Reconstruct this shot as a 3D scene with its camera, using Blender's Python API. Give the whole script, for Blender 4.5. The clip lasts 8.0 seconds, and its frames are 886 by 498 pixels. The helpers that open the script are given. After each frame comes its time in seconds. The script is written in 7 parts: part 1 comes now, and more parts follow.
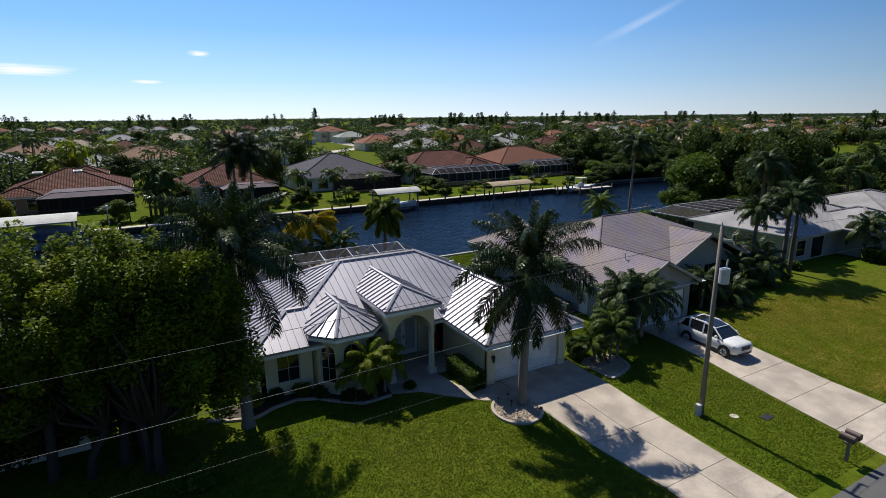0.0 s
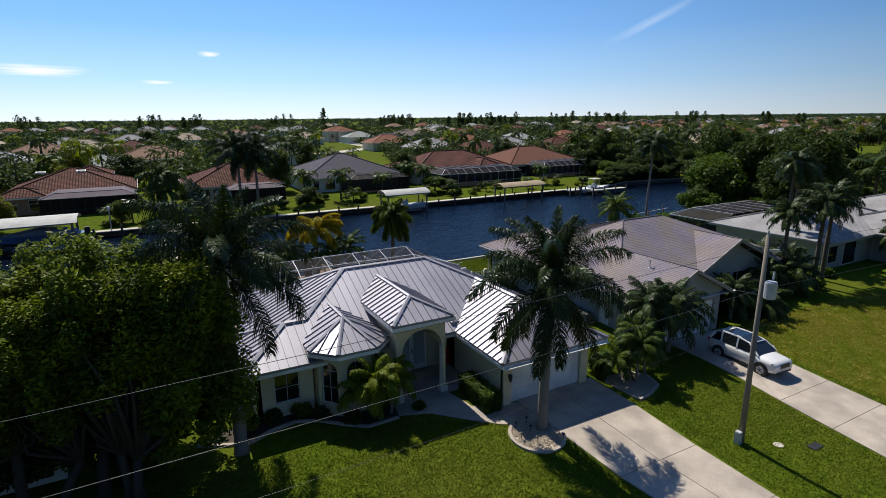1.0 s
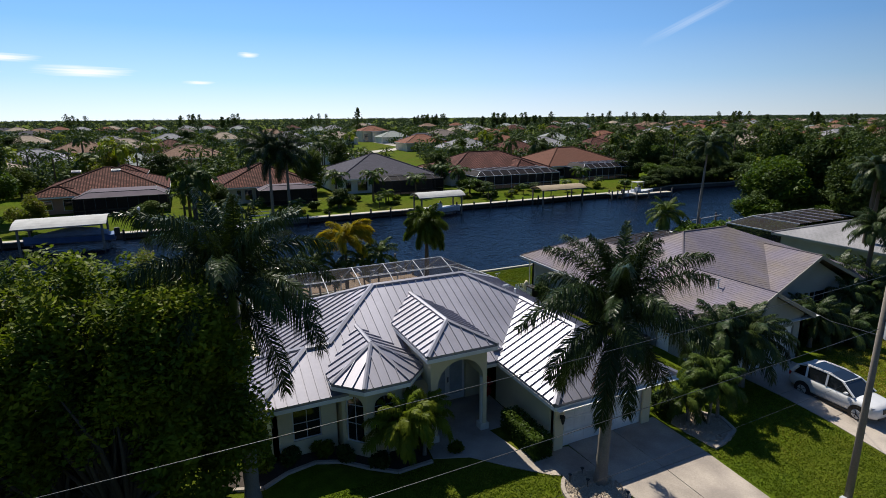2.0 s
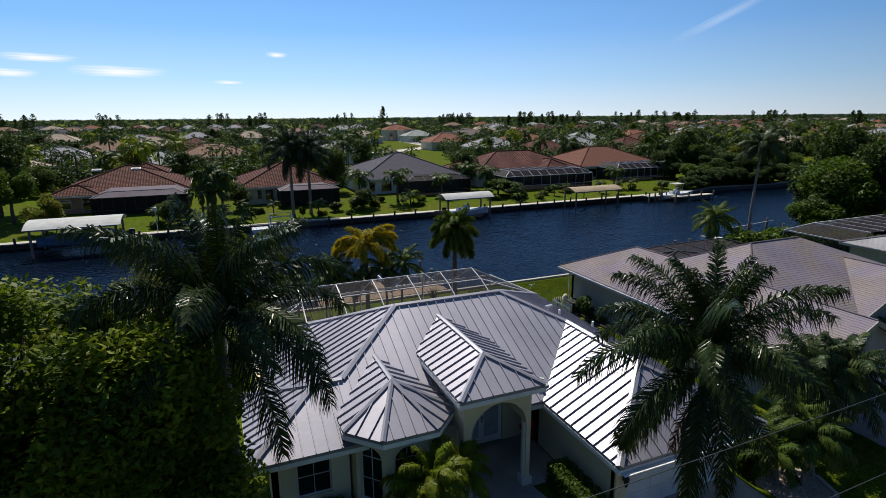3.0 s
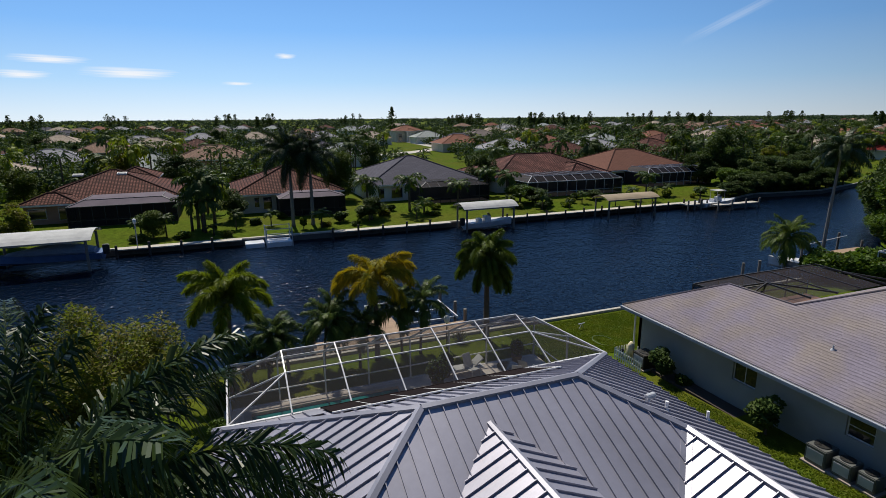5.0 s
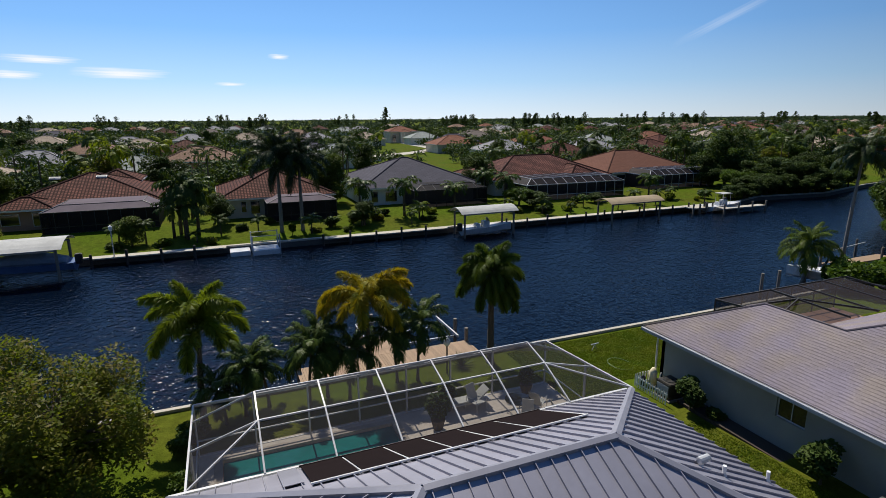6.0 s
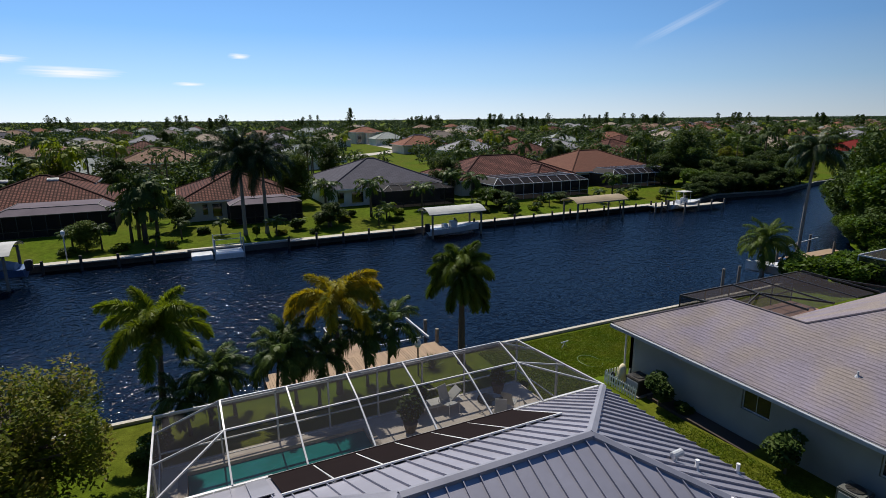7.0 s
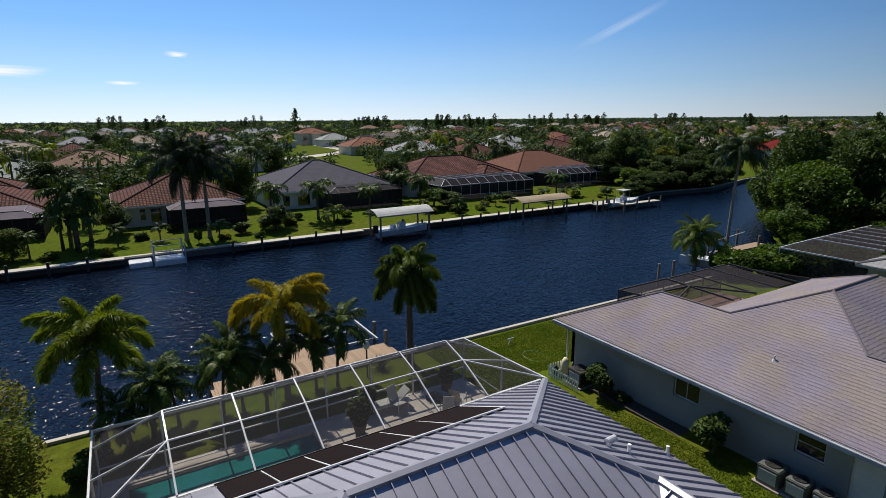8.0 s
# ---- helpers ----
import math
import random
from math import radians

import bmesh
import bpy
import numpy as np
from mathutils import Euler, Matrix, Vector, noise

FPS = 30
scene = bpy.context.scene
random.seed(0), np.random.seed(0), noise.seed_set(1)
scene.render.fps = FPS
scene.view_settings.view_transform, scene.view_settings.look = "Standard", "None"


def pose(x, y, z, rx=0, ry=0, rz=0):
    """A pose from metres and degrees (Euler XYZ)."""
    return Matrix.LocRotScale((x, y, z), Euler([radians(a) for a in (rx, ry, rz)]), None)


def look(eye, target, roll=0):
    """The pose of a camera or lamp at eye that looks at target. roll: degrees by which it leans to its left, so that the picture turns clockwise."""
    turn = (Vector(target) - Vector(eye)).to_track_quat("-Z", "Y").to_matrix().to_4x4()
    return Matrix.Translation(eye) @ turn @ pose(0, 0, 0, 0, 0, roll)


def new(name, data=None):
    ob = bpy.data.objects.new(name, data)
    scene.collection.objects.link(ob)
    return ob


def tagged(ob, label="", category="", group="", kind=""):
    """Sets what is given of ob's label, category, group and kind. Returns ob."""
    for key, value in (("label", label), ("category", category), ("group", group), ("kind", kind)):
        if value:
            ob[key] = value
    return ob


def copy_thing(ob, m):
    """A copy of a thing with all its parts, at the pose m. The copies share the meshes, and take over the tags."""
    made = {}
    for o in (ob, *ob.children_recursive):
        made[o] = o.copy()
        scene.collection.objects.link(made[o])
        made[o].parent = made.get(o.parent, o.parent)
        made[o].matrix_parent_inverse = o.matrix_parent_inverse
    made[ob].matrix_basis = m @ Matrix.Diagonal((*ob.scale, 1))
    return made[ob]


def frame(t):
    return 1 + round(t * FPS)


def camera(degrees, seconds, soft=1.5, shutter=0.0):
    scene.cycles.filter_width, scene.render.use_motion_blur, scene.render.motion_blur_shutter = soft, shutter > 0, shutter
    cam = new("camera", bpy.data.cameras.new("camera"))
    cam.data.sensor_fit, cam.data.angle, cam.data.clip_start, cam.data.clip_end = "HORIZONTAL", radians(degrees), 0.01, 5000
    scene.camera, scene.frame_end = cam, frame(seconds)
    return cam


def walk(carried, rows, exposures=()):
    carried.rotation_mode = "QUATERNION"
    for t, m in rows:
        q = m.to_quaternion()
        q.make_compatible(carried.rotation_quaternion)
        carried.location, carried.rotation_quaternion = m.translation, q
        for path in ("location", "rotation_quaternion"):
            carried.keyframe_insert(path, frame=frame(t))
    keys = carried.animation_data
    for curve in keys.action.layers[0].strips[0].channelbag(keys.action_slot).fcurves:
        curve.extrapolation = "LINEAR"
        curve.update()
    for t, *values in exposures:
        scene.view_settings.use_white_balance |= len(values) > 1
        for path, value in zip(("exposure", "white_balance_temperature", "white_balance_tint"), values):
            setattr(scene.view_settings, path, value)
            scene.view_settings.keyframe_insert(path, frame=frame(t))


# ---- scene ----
cam = camera(78.0, 8.0, soft=0.5)
PATH = [
    (0, (0.493, 1.486, 13.365), (1.446, 3.18, 12.892), -0.5),
    (0.5, (0.913, 2.395, 13.283), (1.86, 4.092, 12.811), -0.5),
    (1, (1.428, 3.544, 13.198), (2.355, 5.253, 12.726), -0.5),
    (1.5, (1.962, 4.939, 13.157), (2.847, 6.669, 12.685), -0.4),
    (2, (2.565, 6.628, 13.156), (3.389, 8.388, 12.685), -0.4),
    (2.2, (2.855, 7.375, 13.101), (3.654, 9.147, 12.629), -0.4),
    (3.3, (4.137, 11.327, 12.888), (4.871, 13.127, 12.416), -0.4),
    (3.5, (4.397, 12.076, 12.879), (5.124, 13.879, 12.408), -0.4),
    (4, (4.967, 14.212, 12.786), (5.686, 16.018, 12.315), -0.3),
    (4.5, (5.512, 16.27, 12.712), (6.218, 18.081, 12.242), -0.3),
    (4.7, (5.624, 17.085, 12.691), (6.338, 18.892, 12.221), -0.4),
    (5.8, (6.668, 21.187, 12.701), (7.393, 22.991, 12.233), -0.4),
    (6, (6.796, 21.462, 12.637), (7.535, 23.261, 12.17), -0.4),
    (6.5, (6.812, 21.72, 12.641), (7.605, 23.496, 12.175), -0.4),
    (7, (6.779, 21.734, 12.564), (7.628, 23.484, 12.099), -0.4),
    (7.5, (6.739, 21.552, 12.619), (7.639, 23.276, 12.154), -0.4),
    (8, (6.793, 21.305, 12.702), (7.801, 22.969, 12.237), -0.4),
]
walk(cam, [(t, look(eye, target, roll)) for t, eye, target, roll in PATH], [(0, 0.22, 6420, 10), (2.0, 0.22, 6420, 10), (3.5, 0.05, 6380, 10), (4.5, -0.04, 6380, 10), (6.0, 0.08, 6420, 10), (8, 0.09, 6400, 10)])

# ---- light ----
SUN_EL, SUN_AZ = radians(53), radians(1)      # azimuth measured from +y towards +x
world = bpy.data.worlds.new("sky")
scene.world = world
world.use_nodes = True
wn = world.node_tree.nodes
sky = wn.new("ShaderNodeTexSky")
sky.sky_type, sky.sun_disc = "NISHITA", False
sky.sun_elevation, sky.sun_rotation = SUN_EL, SUN_AZ
sky.air_density, sky.dust_density, sky.ozone_density = 0.75, 0.4, 6.0
tint = wn.new("ShaderNodeMix")
tint.data_type, tint.blend_type = "RGBA", "MULTIPLY"
tint.inputs["Factor"].default_value = 1.0
tint.inputs["B"].default_value = (0.72, 0.96, 1.13, 1)
world.node_tree.links.new(sky.outputs[0], tint.inputs["A"])
# humid air: pale at the horizon, turning blue above, then the clear sky overhead
SKY = 0.092
wn["Background"].inputs["Strength"].default_value = SKY
where, part_z, low = wn.new("ShaderNodeTexCoord"), wn.new("ShaderNodeSeparateXYZ"), wn.new("ShaderNodeMapRange")
low.interpolation_type = "SMOOTHSTEP"
low.inputs["From Min"].default_value, low.inputs["From Max"].default_value = 0.22, 0.50
low.inputs["To Min"].default_value, low.inputs["To Max"].default_value = 0.90, 0.0
haze, gain, air = wn.new("ShaderNodeValToRGB"), wn.new("ShaderNodeVectorMath"), wn.new("ShaderNodeMix")
for k, (z, c) in enumerate(((0.0, (0.82, 0.92, 1.0)), (0.30, (0.11, 0.31, 0.76)), (0.06, (0.48, 0.73, 1.0)), (0.14, (0.25, 0.53, 0.98)))):
    e = haze.color_ramp.elements[0] if k == 0 else haze.color_ramp.elements[-1] if k == 1 else haze.color_ramp.elements.new(z)
    e.position, e.color = z, (*c, 1)
gain.operation = "SCALE"
# forward scatter: the haze is brightest towards the sun
glow, floor_ = wn.new("ShaderNodeMath"), wn.new("ShaderNodeMath")
glow.operation, floor_.operation = "MULTIPLY_ADD", "MAXIMUM"
glow.inputs[1].default_value, glow.inputs[2].default_value = 0.80 / SKY, 0.20 / SKY
floor_.inputs[1].default_value = 0.20 / SKY
air.data_type = "RGBA"
link = world.node_tree.links.new
link(where.outputs["Generated"], part_z.inputs[0])
link(part_z.outputs["Z"], low.inputs["Value"])
link(part_z.outputs["Z"], haze.inputs[0])
link(haze.outputs[0], gain.inputs[0])
link(part_z.outputs["Y"], glow.inputs[0])
link(glow.outputs[0], floor_.inputs[0])
link(floor_.outputs[0], gain.inputs["Scale"])
link(low.outputs[0], air.inputs["Factor"])
link(tint.outputs["Result"], air.inputs["A"])
link(gain.outputs[0], air.inputs["B"])
link(air.outputs["Result"], wn["Background"].inputs["Color"])
sun = new("sun", bpy.data.lights.new("sun", "SUN"))
sun.data.energy, sun.data.angle, sun.data.color = 5.0, radians(0.53), (1.0, 0.93, 0.80)
sun_dir = Vector((math.sin(SUN_AZ) * math.cos(SUN_EL), math.cos(SUN_AZ) * math.cos(SUN_EL), math.sin(SUN_EL)))
sun.matrix_world = look(sun_dir * 100, (0, 0, 0))


# ---- materials ----
def mat(name, col, rough=0.75, metal=0.0, var=0.25, scale=0.7, fine=14.0, bump=0.2, rnd=0.0, col2=None, mixscale=None, spec=0.5, height=0.01):
    """A node material in world metres: a base colour varied at two scales, with fine relief."""
    m = bpy.data.materials.new(name)
    m.use_nodes = True
    nt = m.node_tree
    n, l = nt.nodes, nt.links
    b = n["Principled BSDF"]
    b.inputs["Roughness"].default_value, b.inputs["Metallic"].default_value = rough, metal
    b.inputs["Specular IOR Level"].default_value = spec
    geo = n.new("ShaderNodeNewGeometry")

    def noise_at(s, detail=4.0):
        t = n.new("ShaderNodeTexNoise")
        t.inputs["Scale"].default_value, t.inputs["Detail"].default_value = s, detail
        l.new(geo.outputs["Position"], t.inputs["Vector"])
        return t.outputs["Fac"]

    big, small = noise_at(scale), noise_at(fine)
    base = n.new("ShaderNodeMix")
    base.data_type = "RGBA"
    base.inputs["A"].default_value = (*col, 1)
    base.inputs["B"].default_value = (*(col2 or [c * 0.75 for c in col]), 1)
    ramp = n.new("ShaderNodeMapRange")
    ramp.inputs["From Min"].default_value, ramp.inputs["From Max"].default_value = 0.38, 0.64
    l.new(noise_at(mixscale, 3.0) if mixscale else big, ramp.inputs["Value"])
    l.new(ramp.outputs[0], base.inputs["Factor"])
    add = n.new("ShaderNodeMath")
    add.operation = "ADD"
    l.new(big, add.inputs[0]), l.new(small, add.inputs[1])
    last = add.outputs[0]
    if rnd:
        info = n.new("ShaderNodeObjectInfo")
        mul = n.new("ShaderNodeMath")
        mul.operation = "MULTIPLY_ADD"
        l.new(info.outputs["Random"], mul.inputs[0])
        mul.inputs[1].default_value = rnd / max(var, 0.01)
        l.new(last, mul.inputs[2])
        last = mul.outputs[0]
    value = n.new("ShaderNodeMapRange")
    value.inputs["From Min"].default_value, value.inputs["From Max"].default_value = 0.6, 1.4
    value.inputs["To Min"].default_value, value.inputs["To Max"].default_value = 1 - var, 1 + var
    value.clamp = False
    l.new(last, value.inputs["Value"])
    hsv = n.new("ShaderNodeHueSaturation")
    l.new(value.outputs[0], hsv.inputs["Value"])
    l.new(base.outputs["Result"], hsv.inputs["Color"])
    l.new(hsv.outputs[0], b.inputs["Base Color"])
    if bump:
        bp = n.new("ShaderNodeBump")
        bp.inputs["Strength"].default_value, bp.inputs["Distance"].default_value = bump, height
        l.new(small, bp.inputs["Height"])
        l.new(bp.outputs[0], b.inputs["Normal"])
    return m


def leafy(name, col, col2, trans=0.25, rough=0.5, var=0.35, spec=0.1):
    """Foliage: the base colours vary leaf by leaf and light passes through thin leaves."""
    m = mat(name, col, rough, 0, var, 0.6, 3.0, 0, 0.12, col2, 0.9, spec)
    n, l = m.node_tree.nodes, m.node_tree.links
    tr = n.new("ShaderNodeBsdfTranslucent")
    tr.inputs["Color"].default_value = (col[0] * 1.9, col[1] * 1.7, col[2] * 0.7, 1)
    mix = n.new("ShaderNodeMixShader")
    mix.inputs[0].default_value = trans
    l.new(n["Principled BSDF"].outputs[0], mix.inputs[1]), l.new(tr.outputs[0], mix.inputs[2])
    l.new(mix.outputs[0], n["Material Output"].inputs["Surface"])
    return m


def see_through(name, col, opacity, rough=0.6):
    """Fine insect screen: partly open, partly dark weave."""
    m = mat(name, col, rough, 0, 0.2, 0.4, 9.0, 0, spec=0.05)
    n, l = m.node_tree.nodes, m.node_tree.links
    tr, mix = n.new("ShaderNodeBsdfTransparent"), n.new("ShaderNodeMixShader")
    mix.inputs[0].default_value = opacity
    l.new(tr.outputs[0], mix.inputs[1]), l.new(n["Principled BSDF"].outputs[0], mix.inputs[2])
    l.new(mix.outputs[0], n["Material Output"].inputs["Surface"])
    return m


def courses(name, col, col2, w, h, rough=0.85, joint=0.62, spread=0.1, stagger=0.5, gap=0.13):
    """Roof covering in courses: a brick pattern of tabs w by h metres, laid along the object's own x and y."""
    m = mat(name, col, rough, 0, 0.3, 0.35, 12.0, 0.3, 0, col2, None, 0.06)
    n, l = m.node_tree.nodes, m.node_tree.links
    b, hsv = n["Principled BSDF"], n["Hue/Saturation/Value"]
    tex = n.new("ShaderNodeTexCoord")
    br = n.new("ShaderNodeTexBrick")
    br.inputs["Scale"].default_value, br.inputs["Brick Width"].default_value, br.inputs["Row Height"].default_value = 1.0, w, h
    br.inputs["Mortar Size"].default_value, br.inputs["Mortar Smooth"].default_value = h * gap, 0.3
    br.inputs["Color1"].default_value, br.inputs["Color2"].default_value, br.inputs["Mortar"].default_value = (1 - spread,) * 3 + (1,), (1 + spread,) * 3 + (1,), (joint,) * 3 + (1,)
    br.offset = stagger
    l.new(tex.outputs["UV"], br.inputs["Vector"])
    mul = n.new("ShaderNodeMix")
    mul.data_type, mul.blend_type = "RGBA", "MULTIPLY"
    mul.inputs["Factor"].default_value = 1.0
    l.new(hsv.outputs[0], mul.inputs["A"]), l.new(br.outputs["Color"], mul.inputs["B"])
    l.new(mul.outputs["Result"], b.inputs["Base Color"])
    return m


def shingles(name, col, col2, tab=0.25, row=0.15, rough=0.9):
    """Laminated roof shingles: each course ends in a broken dark line, tabs differ a little, and the blend of colours drifts over the roof."""
    m = mat(name, col, rough, 0, 0.22, 0.5, 16.0, 0.25, 0, col2, 0.55, 0.06)
    n, l = m.node_tree.nodes, m.node_tree.links

    def op(kind, a, b=None):
        k = n.new("ShaderNodeMath")
        k.operation = kind
        for i, q in enumerate((a, b)):
            if q is None:
                continue
            if isinstance(q, (int, float)):
                k.inputs[i].default_value = q
            else:
                l.new(q, k.inputs[i])
        return k.outputs[0]

    tex, xyz = n.new("ShaderNodeTexCoord"), n.new("ShaderNodeSeparateXYZ")
    l.new(tex.outputs["UV"], xyz.inputs[0])
    v = op("DIVIDE", xyz.outputs["Y"], row)
    course = op("FLOOR", v)
    u = op("FLOOR", op("ADD", op("DIVIDE", xyz.outputs["X"], tab), op("MULTIPLY", course, 0.37)))
    cell = n.new("ShaderNodeCombineXYZ")
    l.new(u, cell.inputs[0]), l.new(course, cell.inputs[1])
    white = n.new("ShaderNodeTexWhiteNoise")
    white.noise_dimensions = "2D"
    l.new(cell.outputs[0], white.inputs["Vector"])
    tone = op("ADD", op("MULTIPLY", white.outputs["Value"], 0.16), 0.92)
    line = op("LESS_THAN", op("SUBTRACT", v, course), op("ADD", op("MULTIPLY", white.outputs["Value"], 0.34), 0.10))
    shade = op("MULTIPLY", tone, op("SUBTRACT", 1.0, op("MULTIPLY", line, 0.42)))
    grey = n.new("ShaderNodeCombineXYZ")
    for i in range(3):
        l.new(shade, grey.inputs[i])
    mul = n.new("ShaderNodeMix")
    mul.data_type, mul.blend_type = "RGBA", "MULTIPLY"
    mul.inputs["Factor"].default_value = 1.0
    l.new(n["Hue/Saturation/Value"].outputs[0], mul.inputs["A"]), l.new(grey.outputs[0], mul.inputs["B"])
    l.new(mul.outputs["Result"], n["Principled BSDF"].inputs["Base Color"])
    return m


lawn = mat("lawn", (0.066, 0.100, 0.0065), 0.95, 0, 0.5, 2.2, 19.0, 0.6, 0, (0.083, 0.094, 0.011), 0.13, 0.02, 0.06)
grass_dry = leafy("yellowing grass blade", (0.150, 0.165, 0.013), (0.300, 0.235, 0.050), 0.3, 0.6)
grass_blade = leafy("grass blade", (0.073, 0.114, 0.0075), (0.135, 0.145, 0.013), 0.3, 0.6)
concrete = mat("concrete", (0.40, 0.345, 0.29), 0.88, 0, 0.2, 0.7, 18.0, 0.15, 0.05, (0.29, 0.25, 0.215), 0.8, 0.25)
concrete_old = mat("old concrete", (0.46, 0.42, 0.35), 0.85, 0, 0.3, 0.8, 11.0, 0.2, 0.05)
seawall_mat = mat("stained seawall concrete", (0.13, 0.115, 0.10), 0.9, 0, 0.35, 0.5, 6.0, 0.3)
asphalt = mat("asphalt", (0.10, 0.10, 0.10), 0.9, 0, 0.25, 0.4, 25.0, 0.3)
metal_roofing = mat("galvalume metal", (0.335, 0.325, 0.375), 0.5, 0.42, 0.07, 0.25, 6.0, 0.03, 0.035)
cap_metal = mat("galvalume trim", (0.33, 0.325, 0.37), 0.5, 0.42, 0.08, 0.5, 8.0, 0.03)
stucco = mat("cream stucco", (0.74, 0.66, 0.44), 0.9, 0, 0.1, 0.4, 40.0, 0.35)
# white gutter paint, its shaded side put in as a blue-grey base
gutter_shade = mat("white gutter paint with shade greyed in", (0.40, 0.42, 0.46), 0.5, 0, 0.08, 0.8, 12.0, 0.05)
trim_tan = mat("tan painted trim", (0.30, 0.28, 0.25), 0.6, 0, 0.1, 0.6, 14.0, 0.1)
stucco_white = mat("white stucco", (0.78, 0.75, 0.66), 0.9, 0, 0.1, 0.4, 40.0, 0.3)
stucco_grey = mat("grey stucco", (0.33, 0.34, 0.31), 0.9, 0, 0.12, 0.4, 40.0, 0.3)
white_paint = mat("white paint", (0.80, 0.80, 0.78), 0.45, 0, 0.06, 0.8, 12.0, 0.05, 0.03)
white_alu = mat("white aluminium", (0.58, 0.58, 0.59), 0.4, 0, 0.05, 1.0, 12.0, 0.03)
bronze_alu = mat("bronze aluminium", (0.06, 0.055, 0.05), 0.45, 0.3, 0.1, 1.0, 12.0, 0.03)
dark_glass = mat("dark window glass", (0.012, 0.016, 0.02), 0.06, 0, 0.1, 1.0, 3.0, 0, spec=0.8)
screen = see_through("insect screen", (0.05, 0.045, 0.052), 0.32)
screen_bronze = see_through("bronze insect screen", (0.05, 0.042, 0.045), 0.52)
screen_dark = see_through("dark insect screen", (0.022, 0.019, 0.022), 0.86)
shingle_grey = shingles("grey asphalt shingle", (0.230, 0.202, 0.242), (0.250, 0.212, 0.196))
tile_brown = courses("brown concrete tile", (0.215, 0.095, 0.078), (0.130, 0.062, 0.052), 0.36, 0.42, 0.85, 0.22, 0.3, 0.0, 0.2)
tile_red = courses("red clay tile", (0.185, 0.078, 0.060), (0.125, 0.058, 0.046), 0.36, 0.42, 0.85, 0.22, 0.3, 0.0, 0.2)
shingle_blue = courses("slate blue shingle", (0.10, 0.095, 0.115), (0.08, 0.077, 0.095), 0.9, 0.3)
shingle_white = shingles("pale shingle", (0.33, 0.32, 0.33), (0.28, 0.275, 0.28))
tile_pale = courses("pale tan tile", (0.42, 0.34, 0.26), (0.33, 0.27, 0.21), 0.6, 0.42, 0.85, 0.6, 0.2)
shingle_taupe = courses("taupe shingle", (0.20, 0.165, 0.145), (0.16, 0.135, 0.12), 0.9, 0.3)
shingle_mint = courses("pale green-grey shingle", (0.34, 0.36, 0.33), (0.28, 0.30, 0.28), 0.9, 0.3)
tile_tan = courses("tan concrete tile", (0.30, 0.19, 0.135), (0.22, 0.145, 0.105), 0.6, 0.42, 0.85, 0.5, 0.2)
tile_salmon = courses("salmon clay tile", (0.28, 0.125, 0.08), (0.20, 0.095, 0.065), 0.6, 0.42, 0.85, 0.5, 0.2)
roof_red = mat("red painted metal roofing", (0.15, 0.018, 0.015), 0.8, 0, 0.15, 0.3, 6.0, 0.05, spec=0.05)
shingle_brown = courses("brown shingle", (0.175, 0.082, 0.058), (0.14, 0.068, 0.048), 0.9, 0.3)
bark = mat("grey palm bark", (0.21, 0.19, 0.165), 0.95, 0, 0.3, 2.0, 22.0, 0.6, 0.05, height=0.03)
bark_dark = mat("dark tree bark", (0.05, 0.042, 0.034), 0.95, 0, 0.3, 2.0, 18.0, 0.6, 0.05, height=0.03)
bark_brown = mat("brown bark", (0.11, 0.085, 0.06), 0.95, 0, 0.35, 2.0, 22.0, 0.7, 0.05, height=0.03)
crownshaft = mat("green crownshaft", (0.14, 0.22, 0.05), 0.4, 0, 0.2, 2.0, 10.0, 0.05)
frond_green = leafy("palm frond", (0.036, 0.064, 0.010), (0.058, 0.082, 0.012), 0.22, 0.45)
frond_dark = leafy("dark palm frond", (0.018, 0.034, 0.007), (0.030, 0.046, 0.009), 0.10, 0.34, spec=0.18)
frond_dead = leafy("dead brown palm frond", (0.13, 0.075, 0.04), (0.09, 0.055, 0.03), 0.15, 0.8)
frond_deep = leafy("deep green palm frond", (0.026, 0.046, 0.010), (0.042, 0.062, 0.012), 0.16, 0.4, spec=0.2)
frond_fresh = leafy("fresh palm frond", (0.058, 0.094, 0.013), (0.094, 0.122, 0.016), 0.28, 0.45)
frond_lime = leafy("bright palm frond", (0.105, 0.148, 0.012), (0.150, 0.172, 0.016), 0.4, 0.45)
frond_yellow = leafy("yellowed palm frond", (0.26, 0.21, 0.012), (0.10, 0.13, 0.012), 0.35, 0.5)
leaf_ficus = leafy("ficus leaf", (0.058, 0.092, 0.010), (0.190, 0.215, 0.016), 0.38, 0.5)
leaf_olive = leafy("olive leaf", (0.088, 0.120, 0.014), (0.165, 0.125, 0.022), 0.45, 0.5)
leaf_hedge = leafy("hedge leaf", (0.045, 0.085, 0.010), (0.07, 0.11, 0.014), 0.3, 0.45)
leaf_dark = leafy("dark tree leaf", (0.030, 0.054, 0.012), (0.050, 0.074, 0.014), 0.18, 0.6)
leaf_lime = leafy("light tree leaf", (0.050, 0.082, 0.012), (0.074, 0.096, 0.014), 0.2, 0.6)
# distance haze is mixed into this greyer, bluer leaf colour
leaf_hazed = leafy("haze-tinted woodland leaf", (0.032, 0.056, 0.030), (0.045, 0.070, 0.034), 0.1, 0.8)
leaf_red = leafy("red cordyline leaf", (0.40, 0.02, 0.03), (0.25, 0.02, 0.03), 0.3, 0.45)
gravel = mat("pale river gravel", (0.40, 0.33, 0.25), 0.9, 0, 0.45, 6.0, 28.0, 0.9, 0.15, height=0.03)
